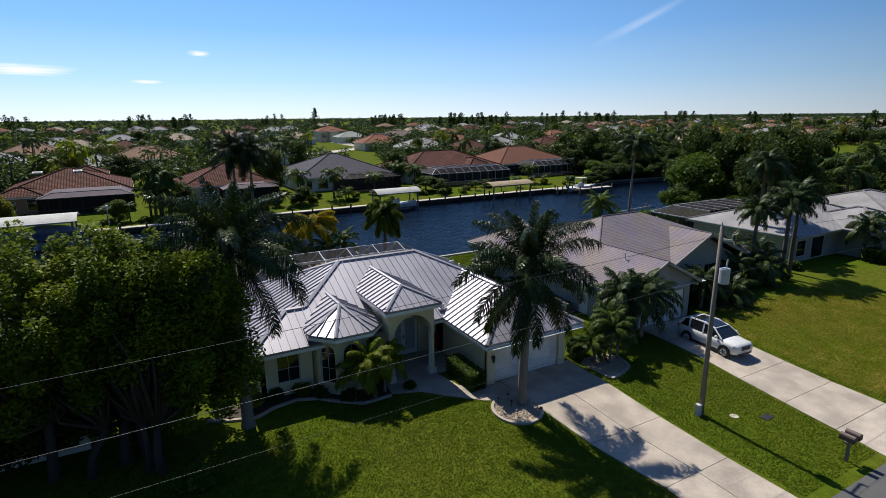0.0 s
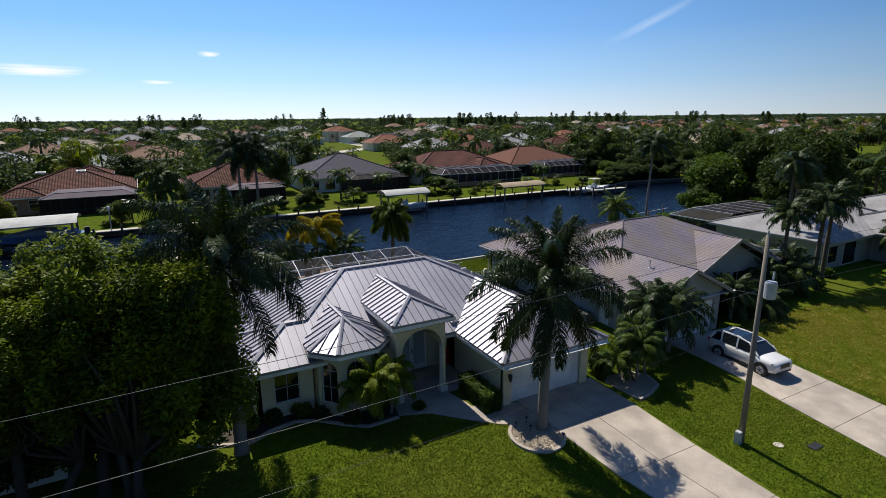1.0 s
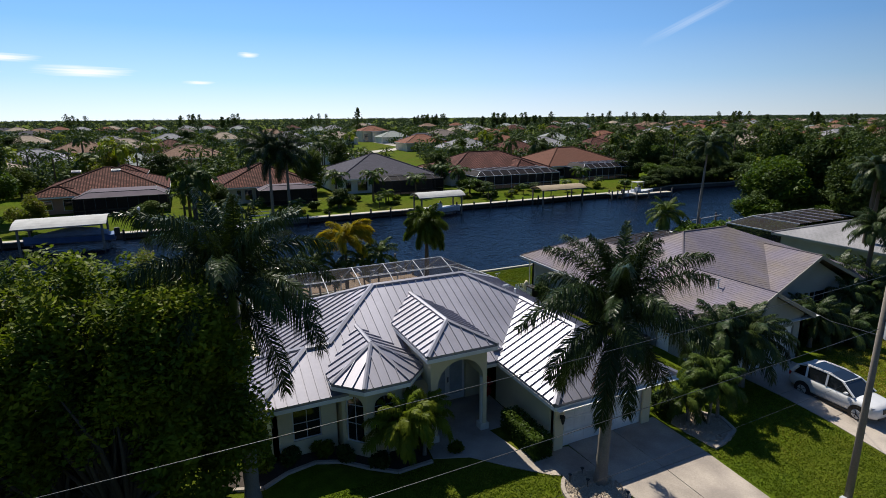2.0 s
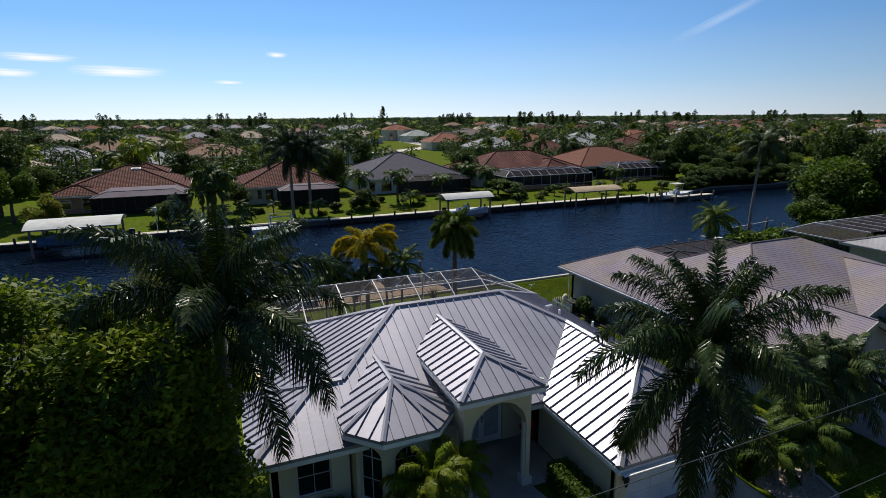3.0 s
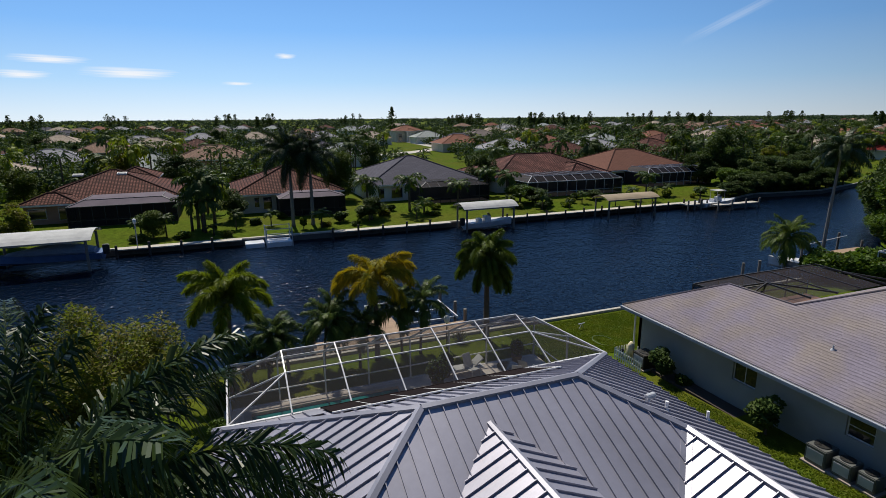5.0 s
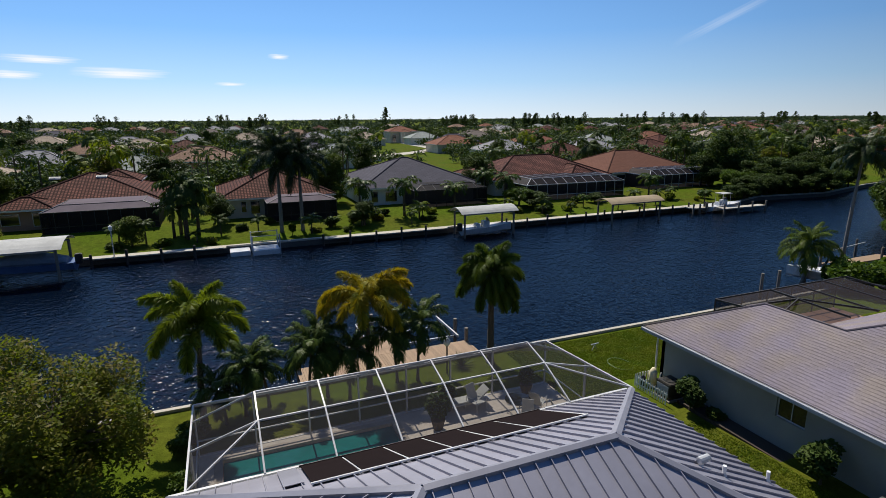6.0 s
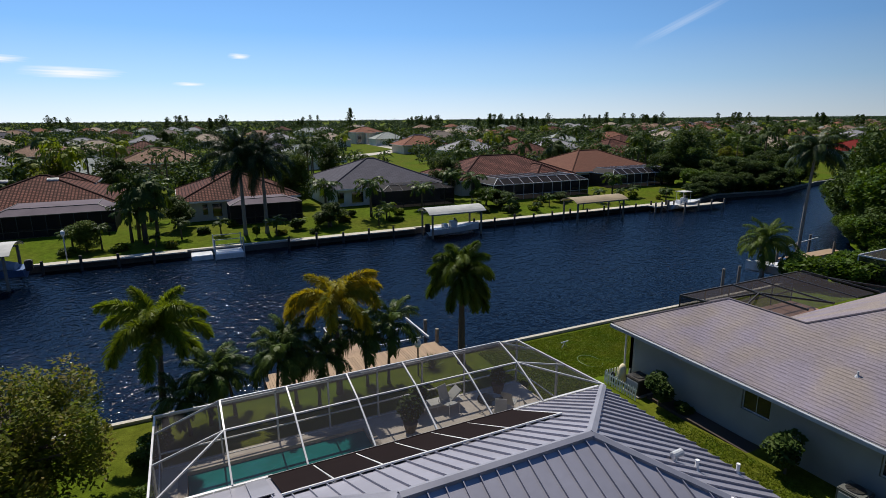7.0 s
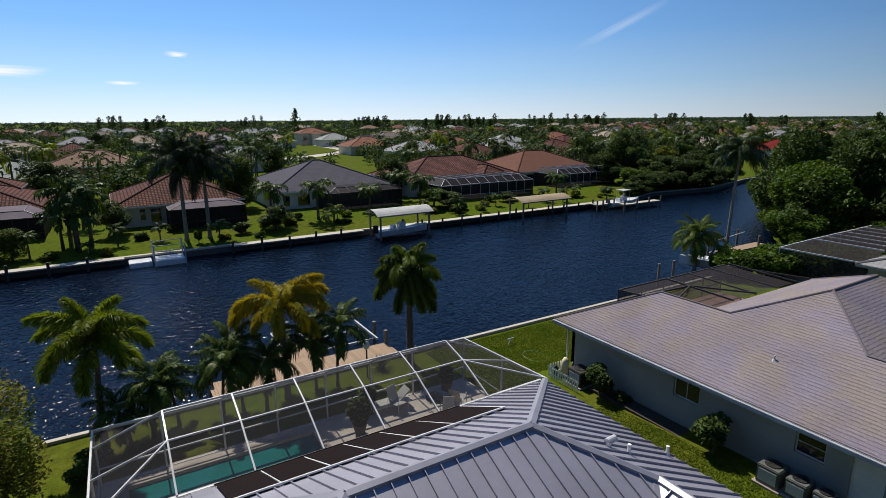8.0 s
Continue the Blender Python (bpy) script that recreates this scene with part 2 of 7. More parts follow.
# mulch of the front bed; its dark colour also paints the side wall's shadow
mulch = mat("dark mulch and wall shade", (0.06, 0.045, 0.035), 0.95, 0, 0.4, 3.0, 24.0, 0.8, height=0.03)
timber = mat("weathered timber", (0.30, 0.205, 0.13), 0.85, 0, 0.3, 1.0, 15.0, 0.3, 0.12)
timber_dark = mat("dark wet piling timber", (0.06, 0.048, 0.04), 0.9, 0, 0.3, 1.5, 15.0, 0.4, 0.1)
timber_grey = mat("grey piling timber", (0.20, 0.17, 0.14), 0.9, 0, 0.3, 1.5, 15.0, 0.4, 0.1)
paver = mat("pool deck paver", (0.42, 0.37, 0.32), 0.85, 0, 0.25, 1.5, 16.0, 0.3, 0.1)
pool_blue = mat("pool water", (0.012, 0.17, 0.165), 0.04, 0, 0.15, 1.0, 5.0, 0.25, height=0.02)
rubber = mat("black rubber mat", (0.014, 0.009, 0.009), 0.8, 0, 0.3, 1.5, 30.0, 0.3, 0.05, spec=0.04)
black = mat("black plastic", (0.02, 0.02, 0.02), 0.5, 0, 0.2, 2.0, 20.0, 0.1)
car_white = mat("white car paint", (0.80, 0.80, 0.80), 0.18, 0, 0.02, 0.5, 4.0, 0, spec=0.7)
canvas_white = mat("white canvas", (0.46, 0.46, 0.44), 0.8, 0, 0.08, 1.0, 14.0, 0.15)
canvas_tan = mat("tan canvas", (0.34, 0.26, 0.16), 0.8, 0, 0.1, 1.0, 14.0, 0.15)
wood_pole = mat("grey wood pole", (0.22, 0.19, 0.16), 0.9, 0, 0.25, 1.0, 18.0, 0.3)
steel_grey = mat("grey painted steel", (0.55, 0.56, 0.57), 0.45, 0.1, 0.08, 1.0, 12.0, 0.05)
blue_hull = mat("blue boat hull", (0.10, 0.17, 0.34), 0.3, 0, 0.1, 1.0, 6.0, 0.02)
white_hull = mat("white boat hull", (0.74, 0.75, 0.76), 0.3, 0, 0.1, 1.0, 6.0, 0.02)
cable = mat("black cable", (0.03, 0.03, 0.03), 0.4, 0, 0.1, 1.0, 5.0, 0)

# water: dark, with small wind ripples at three sizes
water_mat = mat("canal water", (0.0015, 0.005, 0.014), 0.10, 0, 0.2, 0.05, 2.0, 0, spec=0.15)
wt = water_mat.node_tree
wt.nodes["Principled BSDF"].inputs["IOR"].default_value = 1.33
pos = wt.nodes.new("ShaderNodeNewGeometry")
heights = None
for s, k in ((0.35, 0.10), (2.3, 0.125), (6.5, 0.035), (14.0, 0.008)):
    t = wt.nodes.new("ShaderNodeTexNoise")
    t.inputs["Scale"].default_value, t.inputs["Detail"].default_value = s, 1.0
    wt.links.new(pos.outputs["Position"], t.inputs["Vector"])
    mm = wt.nodes.new("ShaderNodeMath")
    mm.operation = "MULTIPLY_ADD"
    mm.inputs[1].default_value = k
    wt.links.new(t.outputs["Fac"], mm.inputs[0])
    if heights:
        wt.links.new(heights, mm.inputs[2])
    else:
        mm.inputs[2].default_value = 0
    heights = mm.outputs[0]
bp = wt.nodes.new("ShaderNodeBump")
bp.inputs["Strength"].default_value, bp.inputs["Distance"].default_value = 1.0, 1.0
wt.links.new(heights, bp.inputs["Height"])
wt.links.new(bp.outputs[0], wt.nodes["Principled BSDF"].inputs["Normal"])


# ---- mesh tools ----
class Geo:
    """Collects vertices and faces for one mesh."""

    def __init__(self):
        self.v, self.f, self.uv = [], [], None

    def face(self, *pts):
        k = len(self.v)
        self.v += [tuple(p) for p in pts]
        self.f.append(tuple(range(k, k + len(pts))))
        return self

    def prism(self, pts, vec):
        pts, vec = [Vector(p) for p in pts], Vector(vec)
        k, n = len(self.v), len(pts)
        self.v += [tuple(p) for p in pts] + [tuple(p + vec) for p in pts]
        self.f.append(tuple(range(k + n - 1, k - 1, -1)))
        self.f.append(tuple(range(k + n, k + 2 * n)))
        self.f += [(k + i, k + (i + 1) % n, k + n + (i + 1) % n, k + n + i) for i in range(n)]
        return self

    def box(self, x0, x1, y0, y1, z0, z1):
        return self.prism([(x0, y0, z0), (x1, y0, z0), (x1, y1, z0), (x0, y1, z0)], (0, 0, z1 - z0))

    def beam(self, p, q, w, h=None):
        """A bar of w by h from p to q."""
        p, q = Vector(p), Vector(q)
        d = (q - p).normalized()
        a = d.cross(Vector((0, 0, 1)))
        a = (a if a.length > 1e-3 else Vector((1, 0, 0))).normalized()
        b = a.cross(d).normalized()
        a, b = a * w / 2, b * (h or w) / 2
        return self.prism([p - a - b, p + a - b, p + a + b, p - a + b], q - p)

    def tube(self, path, radii, n=8, caps=True):
        k = len(self.v)
        path = [Vector(p) for p in path]
        for i, p in enumerate(path):
            d = (path[min(i + 1, len(path) - 1)] - path[max(i - 1, 0)]).normalized()
            a = d.cross(Vector((0, 1, 0.01)) if abs(d.y) < 0.9 else Vector((1, 0, 0))).normalized()
            b = d.cross(a)
            self.v += [tuple(p + radii[i] * (math.cos(2 * math.pi * j / n) * a + math.sin(2 * math.pi * j / n) * b)) for j in range(n)]
        for i in range(len(path) - 1):
            self.f += [(k + i * n + j, k + i * n + (j + 1) % n, k + (i + 1) * n + (j + 1) % n, k + (i + 1) * n + j) for j in range(n)]
        if caps:
            self.f.append(tuple(range(k + n - 1, k - 1, -1)))
            e = k + (len(path) - 1) * n
            self.f.append(tuple(range(e, e + n)))
        return self

    def cyl(self, p, q, r, r2=None, n=10):
        return self.tube([p, q], [r, r if r2 is None else r2], n)

    def mesh(self, name, smooth=False, fix=True, bevel=0.0):
        me = bpy.data.meshes.new(name)
        me.from_pydata(self.v, [], self.f)
        if fix or bevel:
            bm = bmesh.new()
            bm.from_mesh(me)
            if fix:
                bmesh.ops.recalc_face_normals(bm, faces=bm.faces)
            if bevel:
                bmesh.ops.bevel(bm, geom=[e for e in bm.edges if len(e.link_faces) == 2 and e.calc_face_angle(0) > 0.6], offset=bevel, segments=2, affect="EDGES", clamp_overlap=True)
            bm.to_mesh(me)
            bm.free()
        if smooth:
            me.shade_smooth()
        return me


def part(name, g, material, parent=None, label="", smooth=False, bevel=0.0, at=None, fix=True):
    """Links a Geo, or a ready mesh, as one mesh object, under its thing if one is given."""
    me = g if isinstance(g, bpy.types.Mesh) else g.mesh(name, smooth, fix, bevel)
    if material and not me.materials:
        me.materials.append(material)
    ob = new(name, me)
    if parent:
        ob.parent = parent
    if at is not None:
        ob.matrix_basis = at if isinstance(at, Matrix) else Matrix.Translation(at)
    if label:
        ob["label"] = label
    return ob


def thing(name, label, category, at=(0, 0, 0), group="", kind=""):
    ob = new(name)
    ob.location = at
    ob.empty_display_size = 0.3
    return tagged(ob, label, category, group, kind)


def flat_uv(me, origin, u, v):
    """UVs in metres along u and v, for roof coverings."""
    lay = me.uv_layers.new(name="UVMap")
    co = [me.vertices[l.vertex_index].co for l in me.loops]
    o, u, v = Vector(origin), Vector(u), Vector(v)
    lay.data.foreach_set("uv", np.array([((c - o).dot(u), (c - o).dot(v)) for c in co], dtype=np.float32).ravel())
    return me


def clip(poly, u, lo, hi):
    """A polygon of 3D points cut to lo <= u.p <= hi."""
    for sign, lim in ((1, lo), (-1, -hi)):
        out = []
        for i, p in enumerate(poly):
            q = poly[(i + 1) % len(poly)]
            a, b = sign * u.dot(p) - lim, sign * u.dot(q) - lim
            if a >= 0:
                out.append(p)
            if (a > 0) != (b > 0) and abs(a - b) > 1e-9:
                out.append(p + (q - p) * (a / (a - b)))
        poly = out
        if len(poly) < 3:
            return []
    return poly

# ---- ground, canal, road ----
def smooth_step(a, b, x):
    k = min(max((x - a) / (b - a), 0.0), 1.0)
    return k * k * (3 - 2 * k)


def bank_near(x):
    """The y of the near seawall; past the last lots the canal bends away."""
    return float(np.interp(x, (-4000, 60, 66, 84, 110, 150, 300, 4000), (46.2, 46.2, 51.5, 62.5, 71.5, 77, 80, 80)))


def bank_far(x):
    return float(np.interp(x, (-4000, 78, 86, 100, 118, 160, 300, 4000), (79.8, 79.8, 82.5, 81, 85.5, 90, 96, 96)))


def ground_z(x, y):
    if y < bank_near(x) + 0.5:
        return 0.42 * smooth_step(13, 22, y) * (1 - 0.45 * smooth_step(32.5, 35.9, y)) * (1 - 0.8 * smooth_step(37.5, 46, y))
    return 0.1 + 0.5 * smooth_step(81, 92, y)


g = Geo()
xs = [-4000, -1800, -800, -350, -160, -90] + list(range(-60, 126, 3)) + [150, 200, 300, 600, 1500, 4000]
near_y = [-4000, -600, -120, -40, -10, 3.2, 9.6, 11, 13, 14.5, 16, 17.5, 19, 20.5, 22, 24, 28, 32, 36, 38, 40, 42, 44]
far_y = [0, 2, 5, 9, 13, 20, 40, 90, 200, 500, 1200, 4000]
for rows, edge in ((near_y, bank_near), (far_y, bank_far)):
    k = len(g.v)
    near = edge is bank_near
    cols = len(rows) + (1 if near else 0)
    for x in xs:
        ys = [*rows, edge(x)] if near else [edge(x) + d for d in rows]
        g.v += [(x, y, ground_z(x, y)) for y in ys]
    for i in range(len(xs) - 1):
        for j in range(cols - 1):
            a = k + i * cols + j
            g.f.append((a, a + cols, a + cols + 1, a + 1))
ground = tagged(part("ground", g, lawn, smooth=True, fix=False), "flat mown Florida lawn reaching to the horizon", "ground", kind="structure")

w = Geo().face((-4000, 30, -0.55), (4000, 30, -0.55), (4000, 4000, -0.55), (-4000, 4000, -0.55))
tagged(part("water", w, water_mat, fix=False), "dark blue rippled canal water", "water", kind="structure")

SEAX = [-300, 60]
FARX = [-300, 78, 86, 100, 118, 160, 300]
for name, edge, sx, way in (("seawall_near", bank_near, SEAX, 1), ("seawall_far", bank_far, FARX, -1)):
    wall = Geo()
    cap = Geo()
    back_, front_ = (0.02, 0.22) if way > 0 else (0.2, 0.28)
    for a, b in zip(sx, sx[1:]):
        ya, yb = edge(a), edge(b)
        wall.prism([(a, ya, -1.5), (b, yb, -1.5), (b, yb + 0.2 * way, -1.5), (a, ya + 0.2 * way, -1.5)], (0, 0, 1.52))
        cap.prism([(a, ya - back_ * way, 0.03), (b, yb - back_ * way, 0.03), (b, yb + front_ * way, 0.03), (a, ya + front_ * way, 0.03)], (0, 0, 0.16))
    sea = tagged(part(name, wall, seawall_mat), "weathered concrete seawall along the canal", "seawall", kind="structure")
    part("cap", cap, concrete_old, sea, "pale concrete cap")

road = tagged(part("road", Geo().box(-400, 400, 3.4, 9.4, -0.05, 0.03), asphalt), "grey asphalt residential street", "road", kind="structure")


def slabs(name, label, xl, xr, ys, lift=0.03, material=concrete, split=False):
    """A driveway of separate cast slabs that follows the ground."""
    drive = thing(name, label, "driveway", kind="structure")
    for ya, yb in zip(ys, ys[1:]):
        xla, xlb, xra, xrb = (np.interp(y, *zip(*edge)) for edge in (xl, xr) for y in (ya, yb))
        halves = ((0, 0.5), (0.5, 1)) if split else ((0, 1),)
        for h0, h1 in halves:
            x = [xla + (xra - xla) * h0, xla + (xra - xla) * h1, xlb + (xrb - xlb) * h1, xlb + (xrb - xlb) * h0]
            e = 0.012
            top = [(x[0] + e, ya + e), (x[1] - e, ya + e), (x[2] - e, yb - e), (x[3] + e, yb - e)]
            part("slab", Geo().prism([(px, py, ground_z(px, py) - 0.1) for px, py in top], (0, 0, 0.1 + lift)), material, drive)
    return drive


slabs("driveway", "pale broom-finished concrete driveway with control joints", [(9.4, 15.9), (12, 16.2), (16, 15.6), (18.4, 15.4), (22.2, 15.2)], [(9.4, 19.7), (20, 19.85), (22.2, 19.8)], [9.4, 12.7, 16.0, 19.4, 22.1], split=True)
slabs("neighbour_driveway", "pale concrete driveway with control joints", [(9.4, 25.2), (13, 25.9), (19, 26.5), (23.2, 26.6)], [(9.4, 29.6), (12, 30.1), (18, 30.4), (23.2, 30.6)], [9.4, 11.6, 14.0, 16.4, 18.8, 21.0, 23.2])


# ---- roofs and walls ----
EZ, SL = 3.0, 0.467


def metal_roof(parent, planes, name="roof", step=0.40):
    """Standing seam roof: a deck under each slope, and separate panels with a raised seam along one edge."""
    deck = Geo()
    for pts, u in planes:
        deck.prism(pts, (0, 0, -0.10))
    roof = part(name, deck, cap_metal, parent, "standing seam metal roof")
    for pts, u in planes:
        pts, u = [Vector(p) for p in pts], Vector(u)
        nrm = (pts[1] - pts[0]).cross(pts[2] - pts[0]).normalized()
        nrm = nrm if nrm.z > 0 else -nrm
        lo, hi = min(u.dot(p) for p in pts), max(u.dot(p) for p in pts)
        count = max(1, round((hi - lo) / step))
        w = (hi - lo) / count
        v = nrm.cross(u).normalized()
        for i in range(count):
            cell = clip(pts, u, lo + i * w + 0.004, lo + (i + 1) * w - 0.004)
            if len(cell) < 3:
                continue
            gg = Geo().prism([p + nrm * 0.004 for p in cell], nrm * 0.014)
            x = lo + (i + 1) * w - 0.03
            line = clip(pts, u, x, x + 0.02)
            if len(line) > 2 and i < count - 1:
                a = min(line, key=lambda p: v.dot(p))
                b = max(line, key=lambda p: v.dot(p))
                a, b = a + u * (x - u.dot(a)), b + u * (x - u.dot(b))
                if (b - a).length > 0.1:
                    gg.prism([a + nrm * 0.01, a + u * 0.022 + nrm * 0.01, a + u * 0.022 + nrm * 0.074, a + nrm * 0.074], b - a)
            part("panel", gg, metal_roofing, roof)
    return roof


def ridge_cap(parent, p, q, w=0.11, lift=0.09, drop=0.45):
    """A folded cap along a ridge, hip or valley from p to q."""
    p, q = Vector(p), Vector(q)
    d = (q - p).normalized()
    a = d.cross(Vector((0, 0, 1))).normalized()
    up = a.cross(d)
    gg = Geo()
    for s in (1, -1):
        e = a * w * s - up * w * drop
        gg.prism([p + up * (lift + 0.02), p + e + up * (lift + 0.02), p + e + up * lift, p + up * lift], q - p)
        if drop > 0:
            gg.prism([p + e + up * (lift + 0.02), p + e * 1.08 + up * (lift + 0.02), p + e * 1.08 - up * 0.03, p + e - up * 0.03], q - p)
    return part("ridge_cap", gg, cap_metal, parent)


def shingle_roof(parent, planes, material, thick=0.12, name="roof"):
    """Plain covered slopes, each with its own courses."""
    gg = Geo()
    faces = []
    for pts in planes:
        k = len(gg.f)
        gg.prism([Vector(p) - Vector((0, 0, thick)) for p in pts], (0, 0, thick))
        faces.append((k, len(gg.f), pts))
    me = gg.mesh(name, fix=True)
    lay = me.uv_layers.new(name="UVMap")
    for k0, k1, pts in faces:
        p = [Vector(q) for q in pts]
        n = (p[1] - p[0]).cross(p[2] - p[0]).normalized()
        n = n if n.z > 0 else -n
        u = Vector((0, 0, 1)).cross(n)
        u = u.normalized() if u.length > 1e-3 else Vector((1, 0, 0))
        v = n.cross(u)
        for poly in list(me.polygons)[k0:k1]:
            for li in poly.loop_indices:
                c = me.vertices[me.loops[li].vertex_index].co
                lay.data[li].uv = (c.dot(u), c.dot(v))
    return part(name, me, material, parent)


def wall_run(parent, p, q, z0, z1, material, openings=(), thick=0.2, name="wall"):
    """A wall from p to q (plan points), with openings (u0, u1, z0, z1, arched) that go right through. The inside lies to the left of p to q."""
    p, q = Vector((*p, 0)), Vector((*q, 0))
    d = (q - p).normalized()
    length = (q - p).length
    nrm = Vector((-d.y, d.x, 0)) * thick
    run = part(name, Geo().prism([p + nrm * 0.02 + Vector((0, 0, z0 - 0.02)), q + nrm * 0.02 + Vector((0, 0, z0 - 0.02)), q + nrm * 0.98 + Vector((0, 0, z0 - 0.02)), p + nrm * 0.98 + Vector((0, 0, z0 - 0.02))], (0, 0, 0.015)), material, parent)

    def piece(shape, gg=None):
        if len(shape) > 2:
            solid = [p + d * a + Vector((0, 0, b)) for a, b in shape]
            if gg is None:
                part("wall_panel", Geo().prism(solid, nrm), material, run)
            else:
                gg.prism(solid, nrm)

    last = 0.0
    for u0, u1, o0, o1, arch in sorted(openings):
        if u0 > last + 1e-3:
            piece([(last, z0), (u0, z0), (u0, z1), (last, z1)])
        if o0 > z0 + 1e-3:
            piece([(u0, z0), (u1, z0), (u1, o0), (u0, o0)])
        if arch:
            r, c = (u1 - u0) / 2, (u0 + u1) / 2
            base = o1 - r
            steps = 10
            arc = [(c + r * math.cos(math.pi - math.pi * i / steps), base + r * math.sin(math.pi - math.pi * i / steps)) for i in range(steps + 1)]
            head = Geo()
            piece(arc + [(u1, z1), (u0, z1)], head)
            part("arch_head", head, material, run)
        elif o1 < z1 - 1e-3:
            piece([(u0, o1), (u1, o1), (u1, z1), (u0, z1)])
        last = u1
    if last < length - 1e-3:
        piece([(last, z0), (length, z0), (length, z1), (last, z1)])
    return run


def window(parent, p, q, z0, z1, cols=2, rows=2, arch=False, frame_mat=None, name="window", depth=0.08):
    """A window in the wall line p to q: frame, glass and bars, set back in its opening."""
    p, q = Vector((*p, 0)), Vector((*q, 0))
    d = (q - p).normalized()
    w = (q - p).length
    inn = Vector((-d.y, d.x, 0))
    fm = frame_mat or white_alu
    fr = Geo()
    P = lambda a, z, back=depth: p + d * a + inn * back + Vector((0, 0, z))
    b = 0.05
    top = z1 - (w / 2 if arch else 0)
    for a0, a1 in ((0, b), (w - b, w)):
        fr.prism([P(a0, z0), P(a1, z0), P(a1, top), P(a0, top)], inn * 0.05)
    fr.prism([P(b, z0), P(w - b, z0), P(w - b, z0 + b), P(b, z0 + b)], inn * 0.05)
    if arch:
        for i in range(10):
            a0, a1 = math.pi * i / 10, math.pi * (i + 1) / 10
            r, ri = w / 2, w / 2 - b
            fr.prism([P(w / 2 + r * math.cos(a0), top + r * math.sin(a0)), P(w / 2 + r * math.cos(a1), top + r * math.sin(a1)), P(w / 2 + ri * math.cos(a1), top + ri * math.sin(a1)), P(w / 2 + ri * math.cos(a0), top + ri * math.sin(a0))], inn * 0.05)
    else:
        fr.prism([P(b, z1 - b), P(w - b, z1 - b), P(w - b, z1), P(b, z1)], inn * 0.05)
    win = part(name, fr, fm, parent, "white framed window" if fm is white_alu else "")
    pts = [P(b, z0 + b, depth + 0.02), P(w - b, z0 + b, depth + 0.02), P(w - b, top, depth + 0.02)]
    if arch:
        pts += [P(w / 2 + (w / 2 - b) * math.cos(math.pi * i / 10), top + (w / 2 - b) * math.sin(math.pi * i / 10), depth + 0.02) for i in range(1, 10)]
        pts.append(P(b, top, depth + 0.02))
    else:
        pts[2] = P(w - b, z1 - b, depth + 0.02)
        pts.append(P(b, z1 - b, depth + 0.02))
    part("pane", Geo().prism(pts, inn * 0.012), dark_glass, win, "dark reflecting glass")
    bars = Geo()
    for i in range(1, cols):
        a = w * i / cols
        bars.prism([P(a - 0.012, z0 + b), P(a + 0.012, z0 + b), P(a + 0.012, (z1 if not arch else z1 - 0.03) - b), P(a - 0.012, (z1 if not arch else z1 - 0.03) - b)], inn * 0.03)
    for i in range(1, rows):
        z = z0 + (top - z0) * i / rows if arch is False else z0 + (top - z0) * i / (rows - 1)
        bars.prism([P(b, z - 0.012), P(w - b, z - 0.012), P(w - b, z + 0.012), P(b, z + 0.012)], inn * 0.03)
    if cols > 1 or rows > 1:
        part("glazing_bar", bars, fm, win)
    return win


# ---- the white-roofed house ----
house = thing("house", "cream stucco canal house with a silvery standing seam metal roof", "house", (12, 30, 0.4))
house.matrix_basis = Matrix.Identity(4)
RL, RR = (10.0, 30.4, 5.43), (14.75, 30.4, 5.43)
RLc, RRc = (4.8, 35.6, EZ), (19.95, 35.6, EZ)
G1, G2 = (16.87, 28.28, 4.44), (16.87, 23.98, 4.44)
GFL, GFR, VB = (13.85, 21.2, 2.9), (19.9, 21.2, 2.9), (13.8, 25.2, EZ)
W1, W2, WFL, WBL, WBR = (7.15, 27.55, 4.1), (6.2, 27.55, 4.1), (3.85, 25.2, EZ), (3.85, 29.9, EZ), (4.8, 29.9, EZ)
X, Y = (1, 0, 0), (0, 1, 0)
main_planes = [
    ([RL, W1, W2, WFL, (10.3, 25.2, EZ), (10.3, 27.35, EZ + SL * 2.15), (12.9, 27.35, EZ + SL * 2.15), (12.9, 25.2, EZ), VB, G1, RR], X),
    ([RR, G1, G2, GFR, RRc], Y),
    ([RL, RR, RRc, RLc], X),
    ([RL, RLc, WBR, W1], Y),
    ([W1, W2, WBL, WBR], X),
    ([W2, WFL, WBL], Y),
    ([G1, VB, GFL, G2], Y),
    ([G2, GFL, GFR], X),
]
roof = metal_roof(house, main_planes)
for a, b in ((RL, RR), (RL, W1), (W1, W2), (W2, WFL), (W2, WBL), (RL, RLc), (RR, RRc), (RR, G1), (G1, G2), (G2, GFL), (G2, GFR)):
    ridge_cap(roof, a, b)
ridge_cap(roof, Vector(VB), Vector(G1), 0.14, 0.015, -0.3)
TA, TB, TC, TD, TE, TF = (6.66, 26.27, 3.5), (6.66, 25.25, 3.5), (7.62, 24.25, 3.5), (9.42, 24.25, 3.5), (10.38, 25.25, 3.5), (10.38, 26.27, 3.5)
T1, T2 = (8.52, 28.24, 4.42), (8.52, 26.15, 4.42)
diag = Vector((1, -1, 0)).normalized()
diag2 = Vector((1, 1, 0)).normalized()
turret_roof = metal_roof(house, [([T1, TA, TB, T2], Y), ([TB, TC, T2], diag), ([TC, TD, T2], X), ([TD, TE, T2], diag2), ([T2, TE, TF, T1], Y)], "turret_roof")
for a, b in ((T1, T2), (T2, TB), (T2, TC), (T2, TD), (T2, TE)):
    ridge_cap(turret_roof, a, b, 0.075, 0.08)
